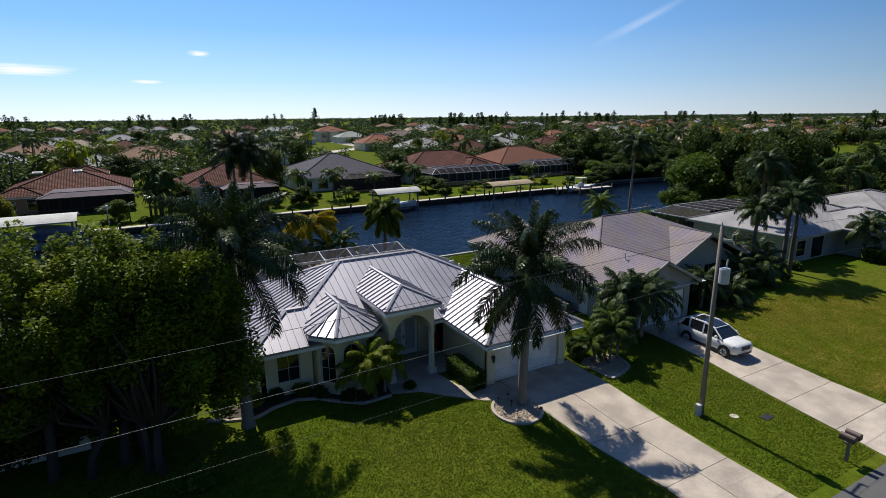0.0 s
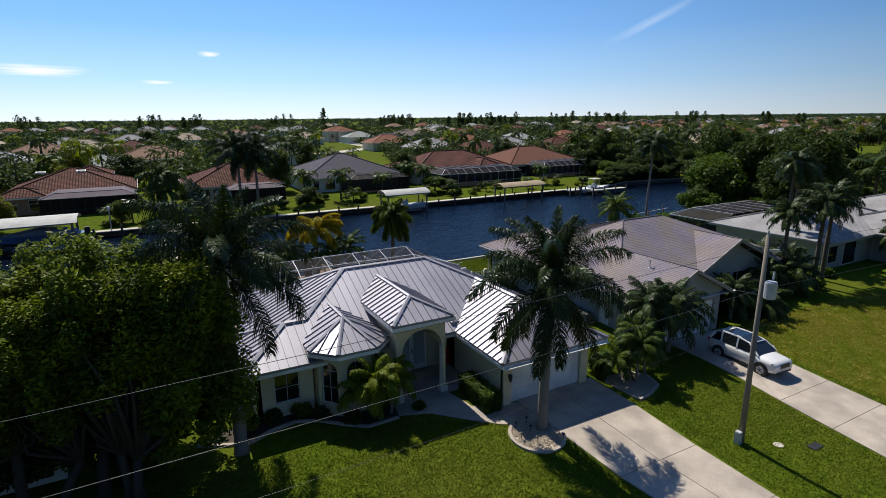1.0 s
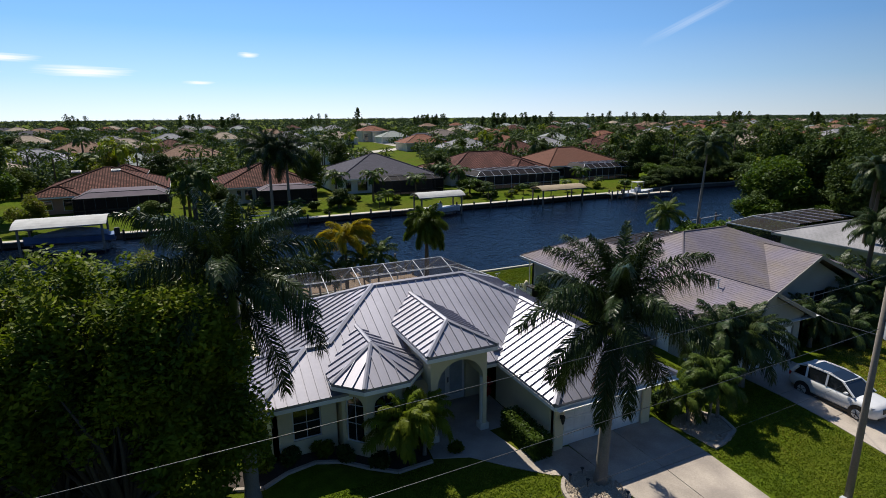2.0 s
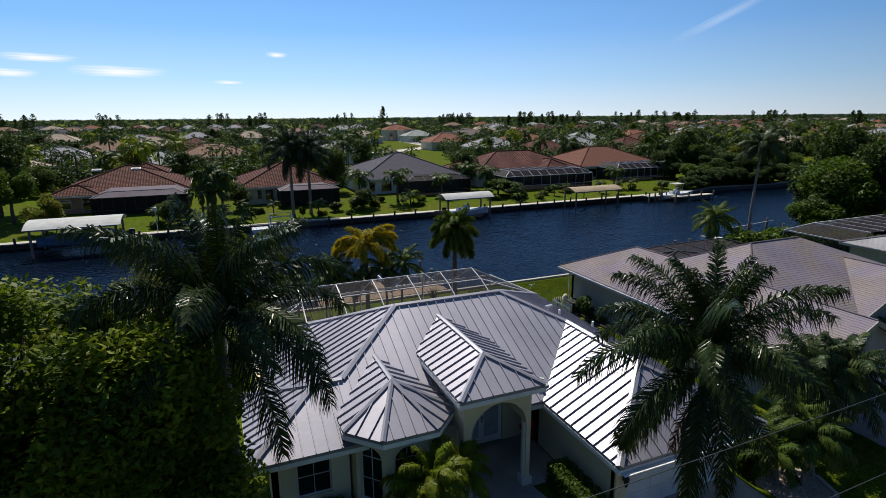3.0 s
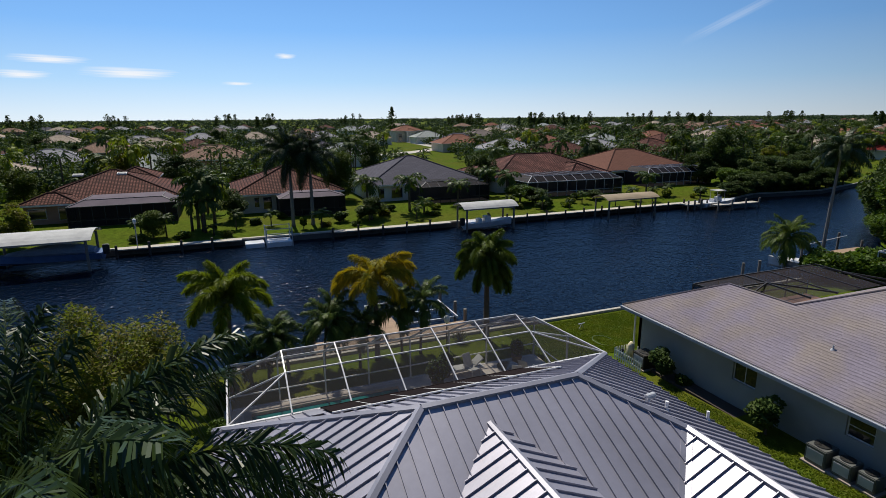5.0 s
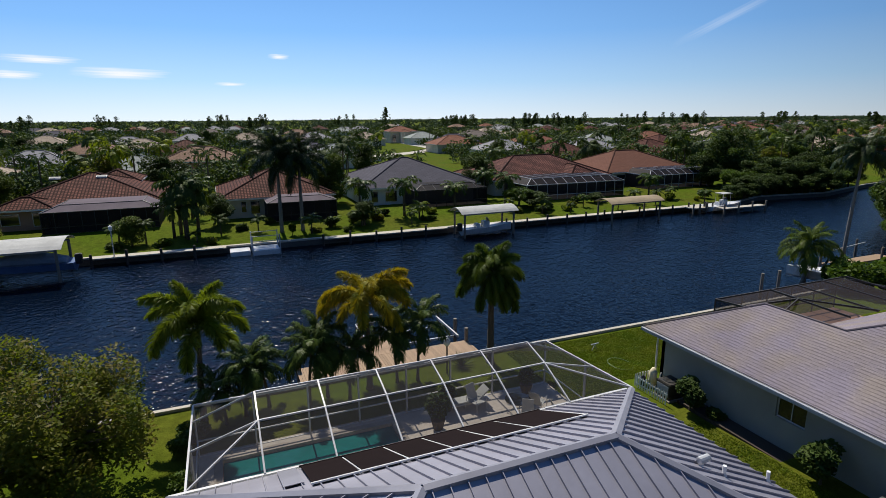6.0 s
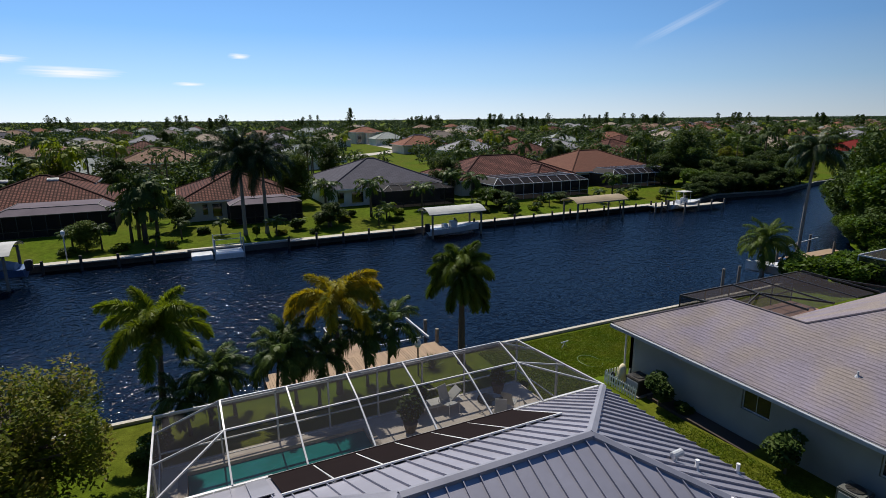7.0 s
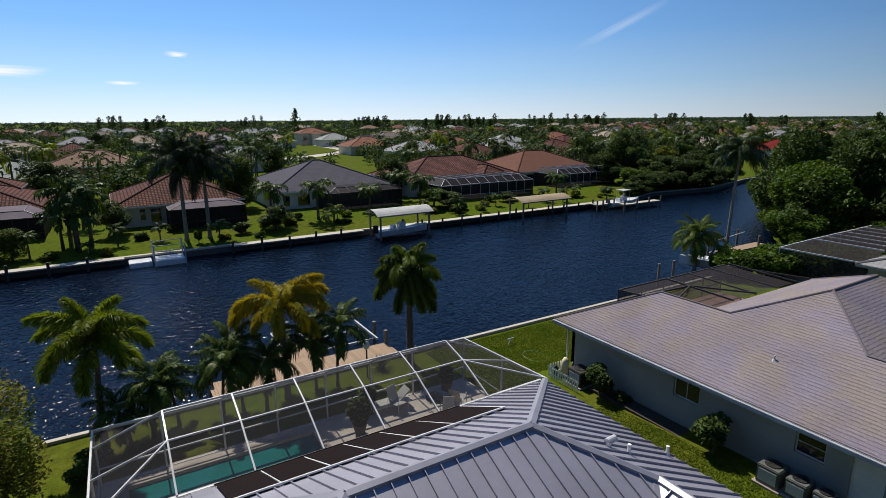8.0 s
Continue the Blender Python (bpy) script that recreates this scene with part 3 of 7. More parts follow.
EA, EB = (11.58, 25.57, 5.06), (11.58, 29.61, 5.06)
E1, E2, E3, E4 = (10.06, 28.09, 4.35), (10.06, 24.05, 4.35), (13.10, 24.05, 4.35), (13.10, 28.09, 4.35)
entry_roof = metal_roof(house, [([EB, E1, E2, EA], Y), ([EA, E2, E3], X), ([EA, E3, E4, EB], Y)], "entry_roof")
for a, b in ((EA, EB), (EA, E2), (EA, E3)):
    ridge_cap(entry_roof, a, b, 0.085, 0.08)

# fascia and soffit
for a, b in ((WFL, (7.6, 25.2, EZ)), ((12.95, 25.2, EZ), VB), (VB, GFL), (GFL, GFR), (GFR, RRc), (RRc, RLc), (RLc, WBR), (WBL, WFL), (TA, TB), (TB, TC), (TC, TD), (TD, TE), (TE, TF), (E1, E2), (E2, E3), (E3, E4)):
    part("fascia", Geo().beam(Vector(a) - Vector((0, 0, 0.17)), Vector(b) - Vector((0, 0, 0.17)), 0.03, 0.15), white_paint, house, "white painted fascia board")
sof = Geo()
sof.box(3.95, 10.0, 25.3, 29.8, 2.74, 2.76).box(4.9, 10.0, 29.9, 35.5, 2.70, 2.72).box(10.0, 14.4, 27.45, 35.5, 2.70, 2.72).box(14.4, 19.85, 25.9, 35.5, 2.70, 2.72).box(13.9, 19.85, 21.0, 25.9, 2.70, 2.72)
part("soffit", sof, white_paint, house)

FZ = 0.42
DOOR_Y = 27.2
wing_wall = wall_run(house, (4.5, 25.95), (6.95, 25.95), FZ - 0.3, 2.75, stucco, [(0.75, 1.85, 1.05, 2.45, False)])
window(house, (5.25, 25.95), (6.35, 25.95), 1.05, 2.45, 2, 2)
wall_run(house, (4.5, 35.0), (4.5, 25.95), FZ - 0.3, 2.75, stucco)
wall_run(house, (19.3, 22.0), (19.3, 35.0), FZ - 0.3, 2.75, stucco)
wall_run(house, (19.3, 35.0), (4.5, 35.0), FZ - 0.3, 2.75, stucco, [(4.0, 7.0, FZ, 2.5, False), (8.5, 10.0, FZ, 2.5, False)])
window(house, (15.3, 35.0), (12.3, 35.0), FZ, 2.5, 3, 1, name="sliding_door")
window(house, (10.8, 35.0), (9.3, 35.0), FZ, 2.5, 2, 1, name="sliding_door")
# garage
wall_run(house, (14.45, 22.0), (19.3, 22.0), FZ - 0.4, 2.75, stucco, [(0.45, 4.55, FZ - 0.02, 2.42, False)])
wall_run(house, (14.45, 26.4), (14.45, 22.0), FZ - 0.4, 2.75, stucco)
door = Geo()
for i in range(4):
    z = FZ + i * 0.6
    door.box(14.9, 19.0, 22.06, 22.10, z, min(z + 0.585, 2.42))
garage_door = part("garage_door", door, white_paint, house, "white sectional garage door")
for i in range(4):
    for j in range(8):
        x0 = 14.96 + j * 0.5075
        part("panel", Geo().box(x0, x0 + 0.42, 22.045, 22.062, FZ + i * 0.6 + 0.09, FZ + i * 0.6 + 0.49), white_paint, garage_door)
for x in (14.45, 18.98):
    part("pilaster", Geo().box(x - 0.05, x + 0.4, 21.9, 22.0, FZ - 0.4, 2.6), stucco, house, bevel=0.02)
lant = thing("wall_lantern", "black wall lantern beside the garage door", "lantern", (14.68, 21.86, 1.75))
part("bracket", Geo().box(-0.04, 0.04, -0.04, 0.05, 0.05, 0.2), black, lant)
part("lamp_body", Geo().tube([(0, -0.1, -0.12), (0, -0.1, 0.02), (0, -0.1, 0.2), (0, -0.1, 0.27)], [0.04, 0.075, 0.09, 0.02], 8), black, lant)
# turret bay
TI = [(7.05, 26.6), (7.05, 25.45), (7.8, 24.65), (9.24, 24.65), (10.0, 25.45), (10.0, 26.6)]
for i, (a, b) in enumerate(zip(TI, TI[1:])):
    a, b = Vector((*a, 0)), Vector((*b, 0))
    ln = (b - a).length
    mid = 0 < i < 4
    wd = min(0.86, ln - 0.3)
    u0 = (ln - wd) / 2
    ops = [(u0, u0 + wd, 0.95, 2.9, True)] if mid else []
    wall_run(house, a.to_2d(), b.to_2d(), FZ - 0.3, 3.4, stucco, ops, 0.2, "turret_wall")
    if mid:
        d = (b - a).normalized()
        window(house, (a + d * u0).to_2d(), (a + d * (u0 + wd)).to_2d(), 0.95, 2.9, 2, 3, True)
# entry porch: tall arched front on two columns
wall_run(house, (10.35, 24.45), (12.85, 24.45), FZ - 0.1, 4.25, stucco, [(0.28, 2.34, FZ - 0.05, 3.8, True)], 0.35, "porch_wall")
for x in (10.35, 12.65):
    wall_run(house, (x + 0.2, 24.8), (x + 0.2, 27.4), 2.9, 4.25, stucco, (), 0.2, "porch_wall")
wall_run(house, (10.0, DOOR_Y), (14.45, DOOR_Y), FZ - 0.1, 3.7, stucco, [(1.5, 3.3, FZ, 2.75, False)], 0.2, "porch_wall")
part("porch_ceiling", Geo().box(10.4, 12.8, 24.85, 27.2, 3.84, 3.87), white_paint, house)
for x in (10.49, 12.77):
    c = Geo().cyl((x, 24.62, FZ), (x, 24.62, 2.8), 0.15, 0.13, 14)
    part("column", c, stucco_white, house, "round stucco column")
    part("column_base", Geo().box(x - 0.2, x + 0.2, 24.42, 24.82, FZ - 0.1, FZ + 0.3), stucco_white, house, bevel=0.02)
fd = part("front_door", Geo().box(11.52, 13.28, 27.28, 27.33, FZ, 2.72), white_paint, house, "white double front door with glass")
for x in (11.66, 12.52):
    part("door_pane", Geo().box(x, x + 0.62, 27.262, 27.28, FZ + 0.3, 2.5), mat("frosted glass" + str(x), (0.45, 0.50, 0.55), 0.15, 0, 0.15, 3.0, 18.0, 0.2), fd, "frosted glass pane")
    part("door_handle", Geo().cyl((x + (0.72 if x < 12 else -0.10), 27.22, FZ + 0.95), (x + (0.72 if x < 12 else -0.10), 27.22, FZ + 1.2), 0.02), cap_metal, fd)
tagged(part("porch_floor", Geo().box(10.1, 14.4, 24.3, 27.2, 0.2, FZ + 0.01), concrete), "pale concrete porch floor", "floor", kind="structure")

# roof vents
for x, y, z, kind in ((16.97, 29.89, 4.39, "goose"), (17.43, 29.6, 4.18, "pipe"), (19.6, 29.97, 3.17, "pipe")):
    v = thing("roof_vent", "white painted metal vent pipe standing on the metal roof", "vent", (x, y, z - 0.05))
    if kind == "pipe":
        part("pipe", Geo().cyl((0, 0, -0.05), (0, 0, 0.32), 0.05), white_paint, v)
        part("collar", Geo().cyl((0, 0, -0.03), (0, 0, 0.08), 0.10, 0.055), white_paint, v)
    else:
        part("pipe", Geo().cyl((0, 0, -0.05), (0, 0, 0.18), 0.07), white_paint, v)
        part("hood", Geo().tube([(-0.08, 0, 0.2), (0.24, 0, 0.22)], [0.095, 0.095], 12), steel_grey, v, bevel=0.01)
v = thing("roof_vent", "white twin-pipe plumbing vent with flashing on the metal roof", "vent", (14.0, 25.75, 3.33))
part("pipe", Geo().cyl((0, 0, -0.1), (0, 0, 0.3), 0.06).cyl((0.16, 0.05, -0.1), (0.16, 0.05, 0.22), 0.05), steel_grey, v)
part("flashing", Geo().box(-0.18, 0.3, -0.16, 0.2, -0.1, 0.02), cap_metal, v)

# solar pool heating mats on the rear slope
tagged(part("roof_panel", Geo().prism([(7.55, 35.45, EZ + SL * 0.15 + 0.08), (8.05, 35.45, EZ + SL * 0.15 + 0.08), (8.05, 33.4, EZ + SL * 2.2 + 0.08), (7.55, 33.4, EZ + SL * 2.2 + 0.08)], (0, 0, 0.02)), cap_metal), "pale bare panel beside the solar mats on the metal roof", "roof panel")
edges = [8.15, 9.37, 10.6, 11.8, 13.0, 14.25, 16.0]
for i, (a, b) in enumerate(zip(edges, edges[1:])):
    lo_y, hi_y = 35.5, 33.0
    mat_th = thing("solar_mat", "black rubber solar pool heating mat on the metal roof", "solar panel", (a, 34.2, 3.6), group="solar pool mats")
    mat_th.matrix_basis = Matrix.Identity(4)
    zf = lambda y: EZ + SL * (35.6 - y)
    gg = Geo()
    for xa, xb in ((a + 0.04, b - 0.04),):
        gg.prism([(xa, lo_y, zf(lo_y) + 0.075), (xb, lo_y, zf(lo_y) + 0.075), (xb, hi_y, zf(hi_y) + 0.075), (xa, hi_y, zf(hi_y) + 0.075)], (0, 0, 0.03))
    part("mat", gg, rubber, mat_th)
    for y in (lo_y, hi_y):
        part("header_pipe", Geo().cyl((a, y, zf(y) + 0.10), (b, y, zf(y) + 0.10), 0.03), rubber if y == lo_y else white_paint, mat_th)
    part("strap", Geo().cyl((b, lo_y - 0.05, zf(lo_y) + 0.10), (b, hi_y, zf(hi_y) + 0.10), 0.018), white_paint, mat_th)

# ---- pool cage, pool, patio ----
cage = thing("pool_cage", "white aluminium screened pool cage with a domed roof", "pool cage", (12, 38.8, 0))
cage.matrix_basis = Matrix.Identity(4)
FARY, NEARY, XL, XR = 41.6, 35.8, 5.2, 20.2
ribs = [7.25, 9.28, 11.30, 13.35, 15.37, 17.42]
prof = [(FARY, 2.5), (38.72, 4.05), (37.45, 3.72), (NEARY, 2.98)]
for x in ribs:
    for (ya, za), (yb, zb) in zip(prof, prof[1:]):
        part("rib", Geo().beam((x, ya, za), (x, yb, zb), 0.05, 0.07), white_alu, cage)
for x in [XL, *ribs, XR]:
    part("post", Geo().box(x - 0.03, x + 0.03, FARY - 0.05, FARY + 0.05, 0.25, 2.5), white_alu, cage)
for x in (XL, XR):
    part("side_beam", Geo().beam((x, FARY, 2.5), (x, NEARY, 2.9), 0.06, 0.09), white_alu, cage)
    for y in (38.6, 36.0):
        part("post", Geo().box(x - 0.04, x + 0.04, y - 0.04, y + 0.04, 0.3, 2.65), white_alu, cage)
    part("chair_rail", Geo().beam((x, FARY, 1.05), (x, NEARY, 1.05), 0.04), white_alu, cage)
part("eave_beam", Geo().beam((XL, FARY, 2.5), (XR, FARY, 2.5), 0.06, 0.10), white_alu, cage)
part("chair_rail", Geo().beam((XL, FARY, 1.05), (XR, FARY, 1.05), 0.05), white_alu, cage)
part("kick_plate", Geo().box(XL, XR, FARY - 0.02, FARY + 0.02, 0.2, 0.42), white_alu, cage)
part("gutter", Geo().box(XL - 0.4, 8.3, NEARY - 0.05, NEARY + 0.04, 2.9, 2.98).box(16.4, XR - 0.3, NEARY - 0.05, NEARY + 0.04, 2.9, 2.98).box(8.3, 16.4, NEARY - 0.05, NEARY + 0.04, 2.86, 2.96), white_alu, cage, "white aluminium gutter beam")
part("purlin", Geo().beam((ribs[0], 38.72, 4.05), (ribs[-1], 38.72, 4.05), 0.045, 0.06), white_alu, cage)
part("purlin", Geo().beam((ribs[0], 37.45, 3.72), (ribs[-1], 37.45, 3.72), 0.045, 0.06), white_alu, cage)
for x0, x1 in ((ribs[0], XL), (ribs[-1], XR)):
    part("hip_bar", Geo().beam((x0, 38.72, 4.05), (x1, 40.2, 2.6), 0.045, 0.06), white_alu, cage)
    part("hip_bar", Geo().beam((x0, 37.45, 3.72), (x1, 38.1, 2.75), 0.045, 0.06), white_alu, cage)
    part("hip_bar", Geo().beam((x0, 37.45, 3.72), (x1, NEARY + 0.1, 2.9), 0.045, 0.06), white_alu, cage)


def sheet(name, pts, material, parent):
    """A thin woven sheet between its frame members."""
    return part(name, Geo().face(*pts), material, parent, fix=False)


for xa, xb in zip(ribs, ribs[1:]):
    for (ya, za), (yb, zb) in zip(prof, prof[1:]):
        sheet("screen_panel", [(xa, ya, za), (xb, ya, za), (xb, yb, zb), (xa, yb, zb)], screen, cage)
for x0, x1 in ((ribs[0], XL), (ribs[-1], XR)):
    sheet("screen_panel", [(x0, FARY, 2.5), (x0, 38.72, 4.05), (x1, 40.2, 2.6), (x1, FARY, 2.5)], screen, cage)
    sheet("screen_panel", [(x0, 38.72, 4.05), (x0, 37.45, 3.72), (x1, 38.1, 2.75), (x1, 40.2, 2.6)], screen, cage)
    sheet("screen_panel", [(x0, 37.45, 3.72), (x1, 38.1, 2.75), (x1, NEARY, 2.9)], screen, cage)
    sheet("screen_panel", [(x0, 37.45, 3.72), (x1, NEARY, 2.9), (x0, NEARY, 2.98)], screen, cage)
    sheet("screen_panel", [(x1, FARY, 0.4), (x1, NEARY, 0.4), (x1, NEARY, 2.9), (x1, FARY, 2.5)], screen, cage)
full = [XL, *ribs, XR]
for xa, xb in zip(full, full[1:]):
    sheet("screen_panel", [(xa, FARY, 0.42), (xb, FARY, 0.42), (xb, FARY, 2.5), (xa, FARY, 2.5)], screen, cage)

deck = thing("pool_deck", "pale paved pool patio", "patio", kind="structure")
PX0, PX1, PY0, PY1 = 6.0, 12.5, 37.4, 41.0
part("deck_slab", Geo().box(4.9, PX0, 35.0, 41.75, 0.1, 0.40).box(PX1, 20.3, 35.0, 41.75, 0.1, 0.40).box(PX0, PX1, 35.0, PY0, 0.1, 0.40).box(PX0, PX1, PY1, 41.75, 0.1, 0.40), paver, deck)
pool = thing("swimming_pool", "small blue-green swimming pool set in the patio", "pool", (9.4, 39, 0.3))
pool.matrix_basis = Matrix.Identity(4)
part("water", Geo().box(PX0 + 0.02, PX1 - 0.02, PY0 + 0.02, PY1 - 0.02, 0.12, 0.30), pool_blue, pool)
cop = Geo().box(PX0 - 0.3, PX1 + 0.3, PY0 - 0.3, PY0, 0.40, 0.43).box(PX0 - 0.3, PX1 + 0.3, PY1, PY1 + 0.3, 0.40, 0.43).box(PX0 - 0.3, PX0, PY0, PY1, 0.40, 0.43).box(PX1, PX1 + 0.3, PY0, PY1, 0.40, 0.43)
part("coping", cop, concrete, pool)

# ---- the grey shingled house next door ----
nb = thing("neighbour_house", "pale grey stucco house with a grey-brown shingle roof", "house", (31, 32, 0))
nb.matrix_basis = Matrix.Identity(4)
NE, NS = 2.9, 0.5
R1, R2 = (31.0, 31.1, 5.9), (34.9, 31.1, 5.9)
P1, P2 = (28.45, 37.1, 4.625), (28.45, 33.7, 4.625)
Q1, Q2 = (28.4, 22.9, 4.6), (28.4, 28.67, 4.6)
D1, D2 = (36.4, 25.6, 4.95), (36.4, 29.33, 4.95)
nbp = [
    [(25.0, 22.9, NE), (25.0, 40.6, NE), P1, P2, R1, Q2, Q1],                     # west slope
    [(25.0, 40.6, NE), (31.9, 40.6, NE), P1],                                     # rear hip
    [P1, (31.9, 40.6, NE), (31.9, 37.2, NE), P2],
    [P2, (31.9, 37.2, NE), (43.0, 37.2, NE), R2, R1],                             # rear slope
    [Q1, Q2, (31.8, 25.5, NE), (31.8, 22.9, NE)],                                 # front gable, east slope
    [Q2, R1, R2, D2, (32.1, 25.5, NE)],                                           # main front slope
    [D2, D1, (32.1, 25.6, NE)],
    [D1, D2, R2, (41.1, 27.3, NE), (41.1, 25.6, NE)],
    [R2, (43.0, 37.2, NE), (43.0, 25.6, NE), (41.1, 25.6, NE)],
]
for slope_ in nbp:
    shingle_roof(nb, [slope_], shingle_grey, name="roof_slope")
wall_run(nb, (25.6, 39.9), (25.6, 23.2), 0.1, 2.8, stucco_grey, [(5.85, 7.0, 1.5, 2.5, False), (10.6, 11.55, 1.55, 2.4, False), (12.3, 13.2, 0.4, 2.4, False)])
window(nb, (25.6, 34.05), (25.6, 32.9), 1.5, 2.5, 2, 1)
window(nb, (25.6, 29.3), (25.6, 28.35), 1.55, 2.4, 1, 2)
part("side_door", Geo().box(25.66, 25.7, 26.7, 27.6, 0.4, 2.4), white_paint, nb, "white side door")
wall_run(nb, (25.6, 23.2), (31.3, 23.2), 0.1, 2.8, stucco_grey, [(0.9, 5.0, 0.4, 2.4, False)])
part("gable_wall", Geo().prism([(25.6, 23.2, 2.8), (31.3, 23.2, 2.8), (31.3, 23.2, 2.98), (28.4, 23.2, 4.42), (25.6, 23.2, 3.02)], (0, 0.2, 0)), stucco_grey, nb)
part("garage_door", Geo().box(26.5, 30.6, 23.3, 23.35, 0.4, 2.4), white_paint, nb, "white garage door")
wall_run(nb, (31.3, 23.2), (31.3, 26.2), 0.1, 2.8, stucco_grey)
wall_run(nb, (31.3, 26.2), (41.0, 26.2), 0.1, 2.8, stucco_grey, [(2.0, 3.2, 0.4, 2.5, False), (5.5, 7.5, 1.0, 2.4, False)])
part("gable_wall", Geo().prism([(33.0, 26.2, 2.8), (40.2, 26.2, 2.8), (36.6, 26.2, 4.6)], (0, 0.2, 0)), stucco_grey, nb)
window(nb, (37.4, 26.2), (39.4, 26.2), 1.0, 2.4, 2, 2)
wall_run(nb, (41.0, 26.2), (42.4, 36.6), 0.1, 2.8, stucco_grey)
wall_run(nb, (42.4, 36.6), (31.3, 36.6), 0.1, 2.8, stucco_grey)
wall_run(nb, (31.3, 36.6), (31.3, 39.9), 0.1, 2.8, stucco_grey)
wall_run(nb, (31.3, 39.9), (25.6, 39.9), 0.1, 2.8, stucco_grey)
for a, b in (((25.0, 22.9), (25.0, 40.6)), ((25.0, 40.6), (31.9, 40.6)), ((31.9, 40.6), (31.9, 37.2)), ((31.8, 22.9), (31.8, 25.5))):
    part("fascia", Geo().beam((*a, NE - 0.12), (*b, NE - 0.12), 0.04, 0.17), trim_tan, nb, "tan painted fascia board")
for a, b in ((Q1, (25.0, 22.9, NE)), (Q1, (31.8, 22.9, NE)), (D1, (32.1, 25.6, NE)), (D1, (41.1, 25.6, NE))):
    part("fascia", Geo().beam(Vector(a) - Vector((0, 0.02, 0.1)), Vector(b) - Vector((0, 0.02, 0.1)), 0.04, 0.2), trim_tan, nb, "tan painted fascia board")
part("soffit", Geo().box(25.05, 32.4, 23.0, 40.5, 2.70, 2.72), white_paint, nb)
part("gutter", Geo().box(24.87, 24.98, 22.95, 40.6, NE - 0.2, NE - 0.05), gutter_shade, nb, "white aluminium gutter with its shade put into the colour", bevel=0.01)
part("downpipe", Geo().tube([(24.93, 40.35, NE - 0.2), (25.5, 40.1, NE - 0.5), (25.52, 40.1, 0.2)], [0.045] * 3, 8), white_paint, nb, "white downpipe")
for a, b in ((P1, P2), (P1, (25.0, 40.6, NE)), (P1, (31.9, 40.6, NE)), (R1, R2), (Q1, Q2), (R2, (43.0, 37.2, NE)), (D1, D2), (P2, R1), (R1, Q2)):
    part("ridge_shingles", Geo().tube([Vector(a), Vector(b)], [0.05, 0.05], 6), shingle_grey, nb)
for x, y in ((27.0, 31.0), (27.6, 25.6)):
    z_ = NE + NS * (x - 25.0)
    rv = thing("roof_vent", "thin grey plumbing vent pipe on the shingle roof", "vent", (x, y, z_ - 0.05), "vents of the shingle roof")
    part("pipe", Geo().cyl((0, 0, -0.05), (0, 0, 0.5 if y < 30 else 0.22), 0.035, n=8), steel_grey, rv)
    part("flashing", Geo().cyl((0, 0, -0.04), (0, 0, 0.09), 0.13, 0.04, 10), steel_grey, rv)
    if y < 30:
        part("cross_bar", Geo().cyl((-0.16, 0, 0.5), (0.16, 0, 0.5), 0.025, n=6), steel_grey, rv)

nc = thing("screen_room", "bronze aluminium screened patio room", "pool cage", (37, 41, 0))
nc.matrix_basis = Matrix.Identity(4)
NX0, NX1, NY0, NY1 = 32.8, 43.6, 37.3, 43.3
for x in np.linspace(NX0, NX1, 6):
    x = float(x)
    part("post", Geo().box(x - 0.03, x + 0.03, NY1 - 0.03, NY1 + 0.03, 0.1, 2.3), bronze_alu, nc)
    inner = NX0 + 1.5 < x < NX1 - 1.5
    if inner:
        part("rib", Geo().beam((x, NY1, 2.3), (x, 41.6, 3.1), 0.06, 0.1), bronze_alu, nc)
        part("rib", Geo().beam((x, 41.6, 3.1), (x, NY0, 2.95), 0.06, 0.1), bronze_alu, nc)
for p, q in (((NX0, NY1, 2.3), (NX1, NY1, 2.3)), ((NX0, NY1, 2.3), (NX0, NY0, 2.75)), ((NX1, NY1, 2.3), (NX1, NY0, 2.75)), ((35.0, 41.6, 3.1), (41, 41.6, 3.1)), ((NX0, NY1, 2.3), (35.0, 41.6, 3.1)), ((NX1, NY1, 2.3), (41, 41.6, 3.1)), ((35.0, 41.6, 3.1), (35.0, 40.0, 3.06)), ((35.0, 40.0, 3.06), (NX0, 39.4, 2.66)), ((35.0, 40.0, 3.06), (NX0, 41.4, 2.5)), ((35.0, 40.0, 3.06), (37.2, NY0, 2.97)), ((NX0, NY1, 1.0), (NX1, NY1, 1.0))):
    part("beam", Geo().beam(p, q, 0.06, 0.1), bronze_alu, nc)
for pts in ([(NX0, NY1, 2.3), (NX1, NY1, 2.3), (41, 41.6, 3.1), (35.0, 41.6, 3.1)], [(35.0, 41.6, 3.1), (41, 41.6, 3.1), (41, NY0, 2.95), (35.0, NY0, 2.95)], [(NX0, NY1, 2.3), (35.0, 41.6, 3.1), (35.0, NY0, 2.95), (NX0, NY0, 2.75)], [(NX0, NY1, 0.1), (NX1, NY1, 0.1), (NX1, NY1, 2.3), (NX0, NY1, 2.3)], [(NX0, NY0, 0.1), (NX0, NY1, 0.1), (NX0, NY1, 2.3), (NX0, NY0, 2.75)]):
    sheet("screen_panel", pts, screen_bronze, nc)
tagged(part("patio_floor", Geo().box(NX0, NX1, NY0 - 0.7, NY1, 0.0, 0.3), mat("red patio tile", (0.36, 0.20, 0.14), 0.8, 0, 0.2, 1.0, 14.0, 0.2)), "reddish patio floor", "patio", kind="structure")


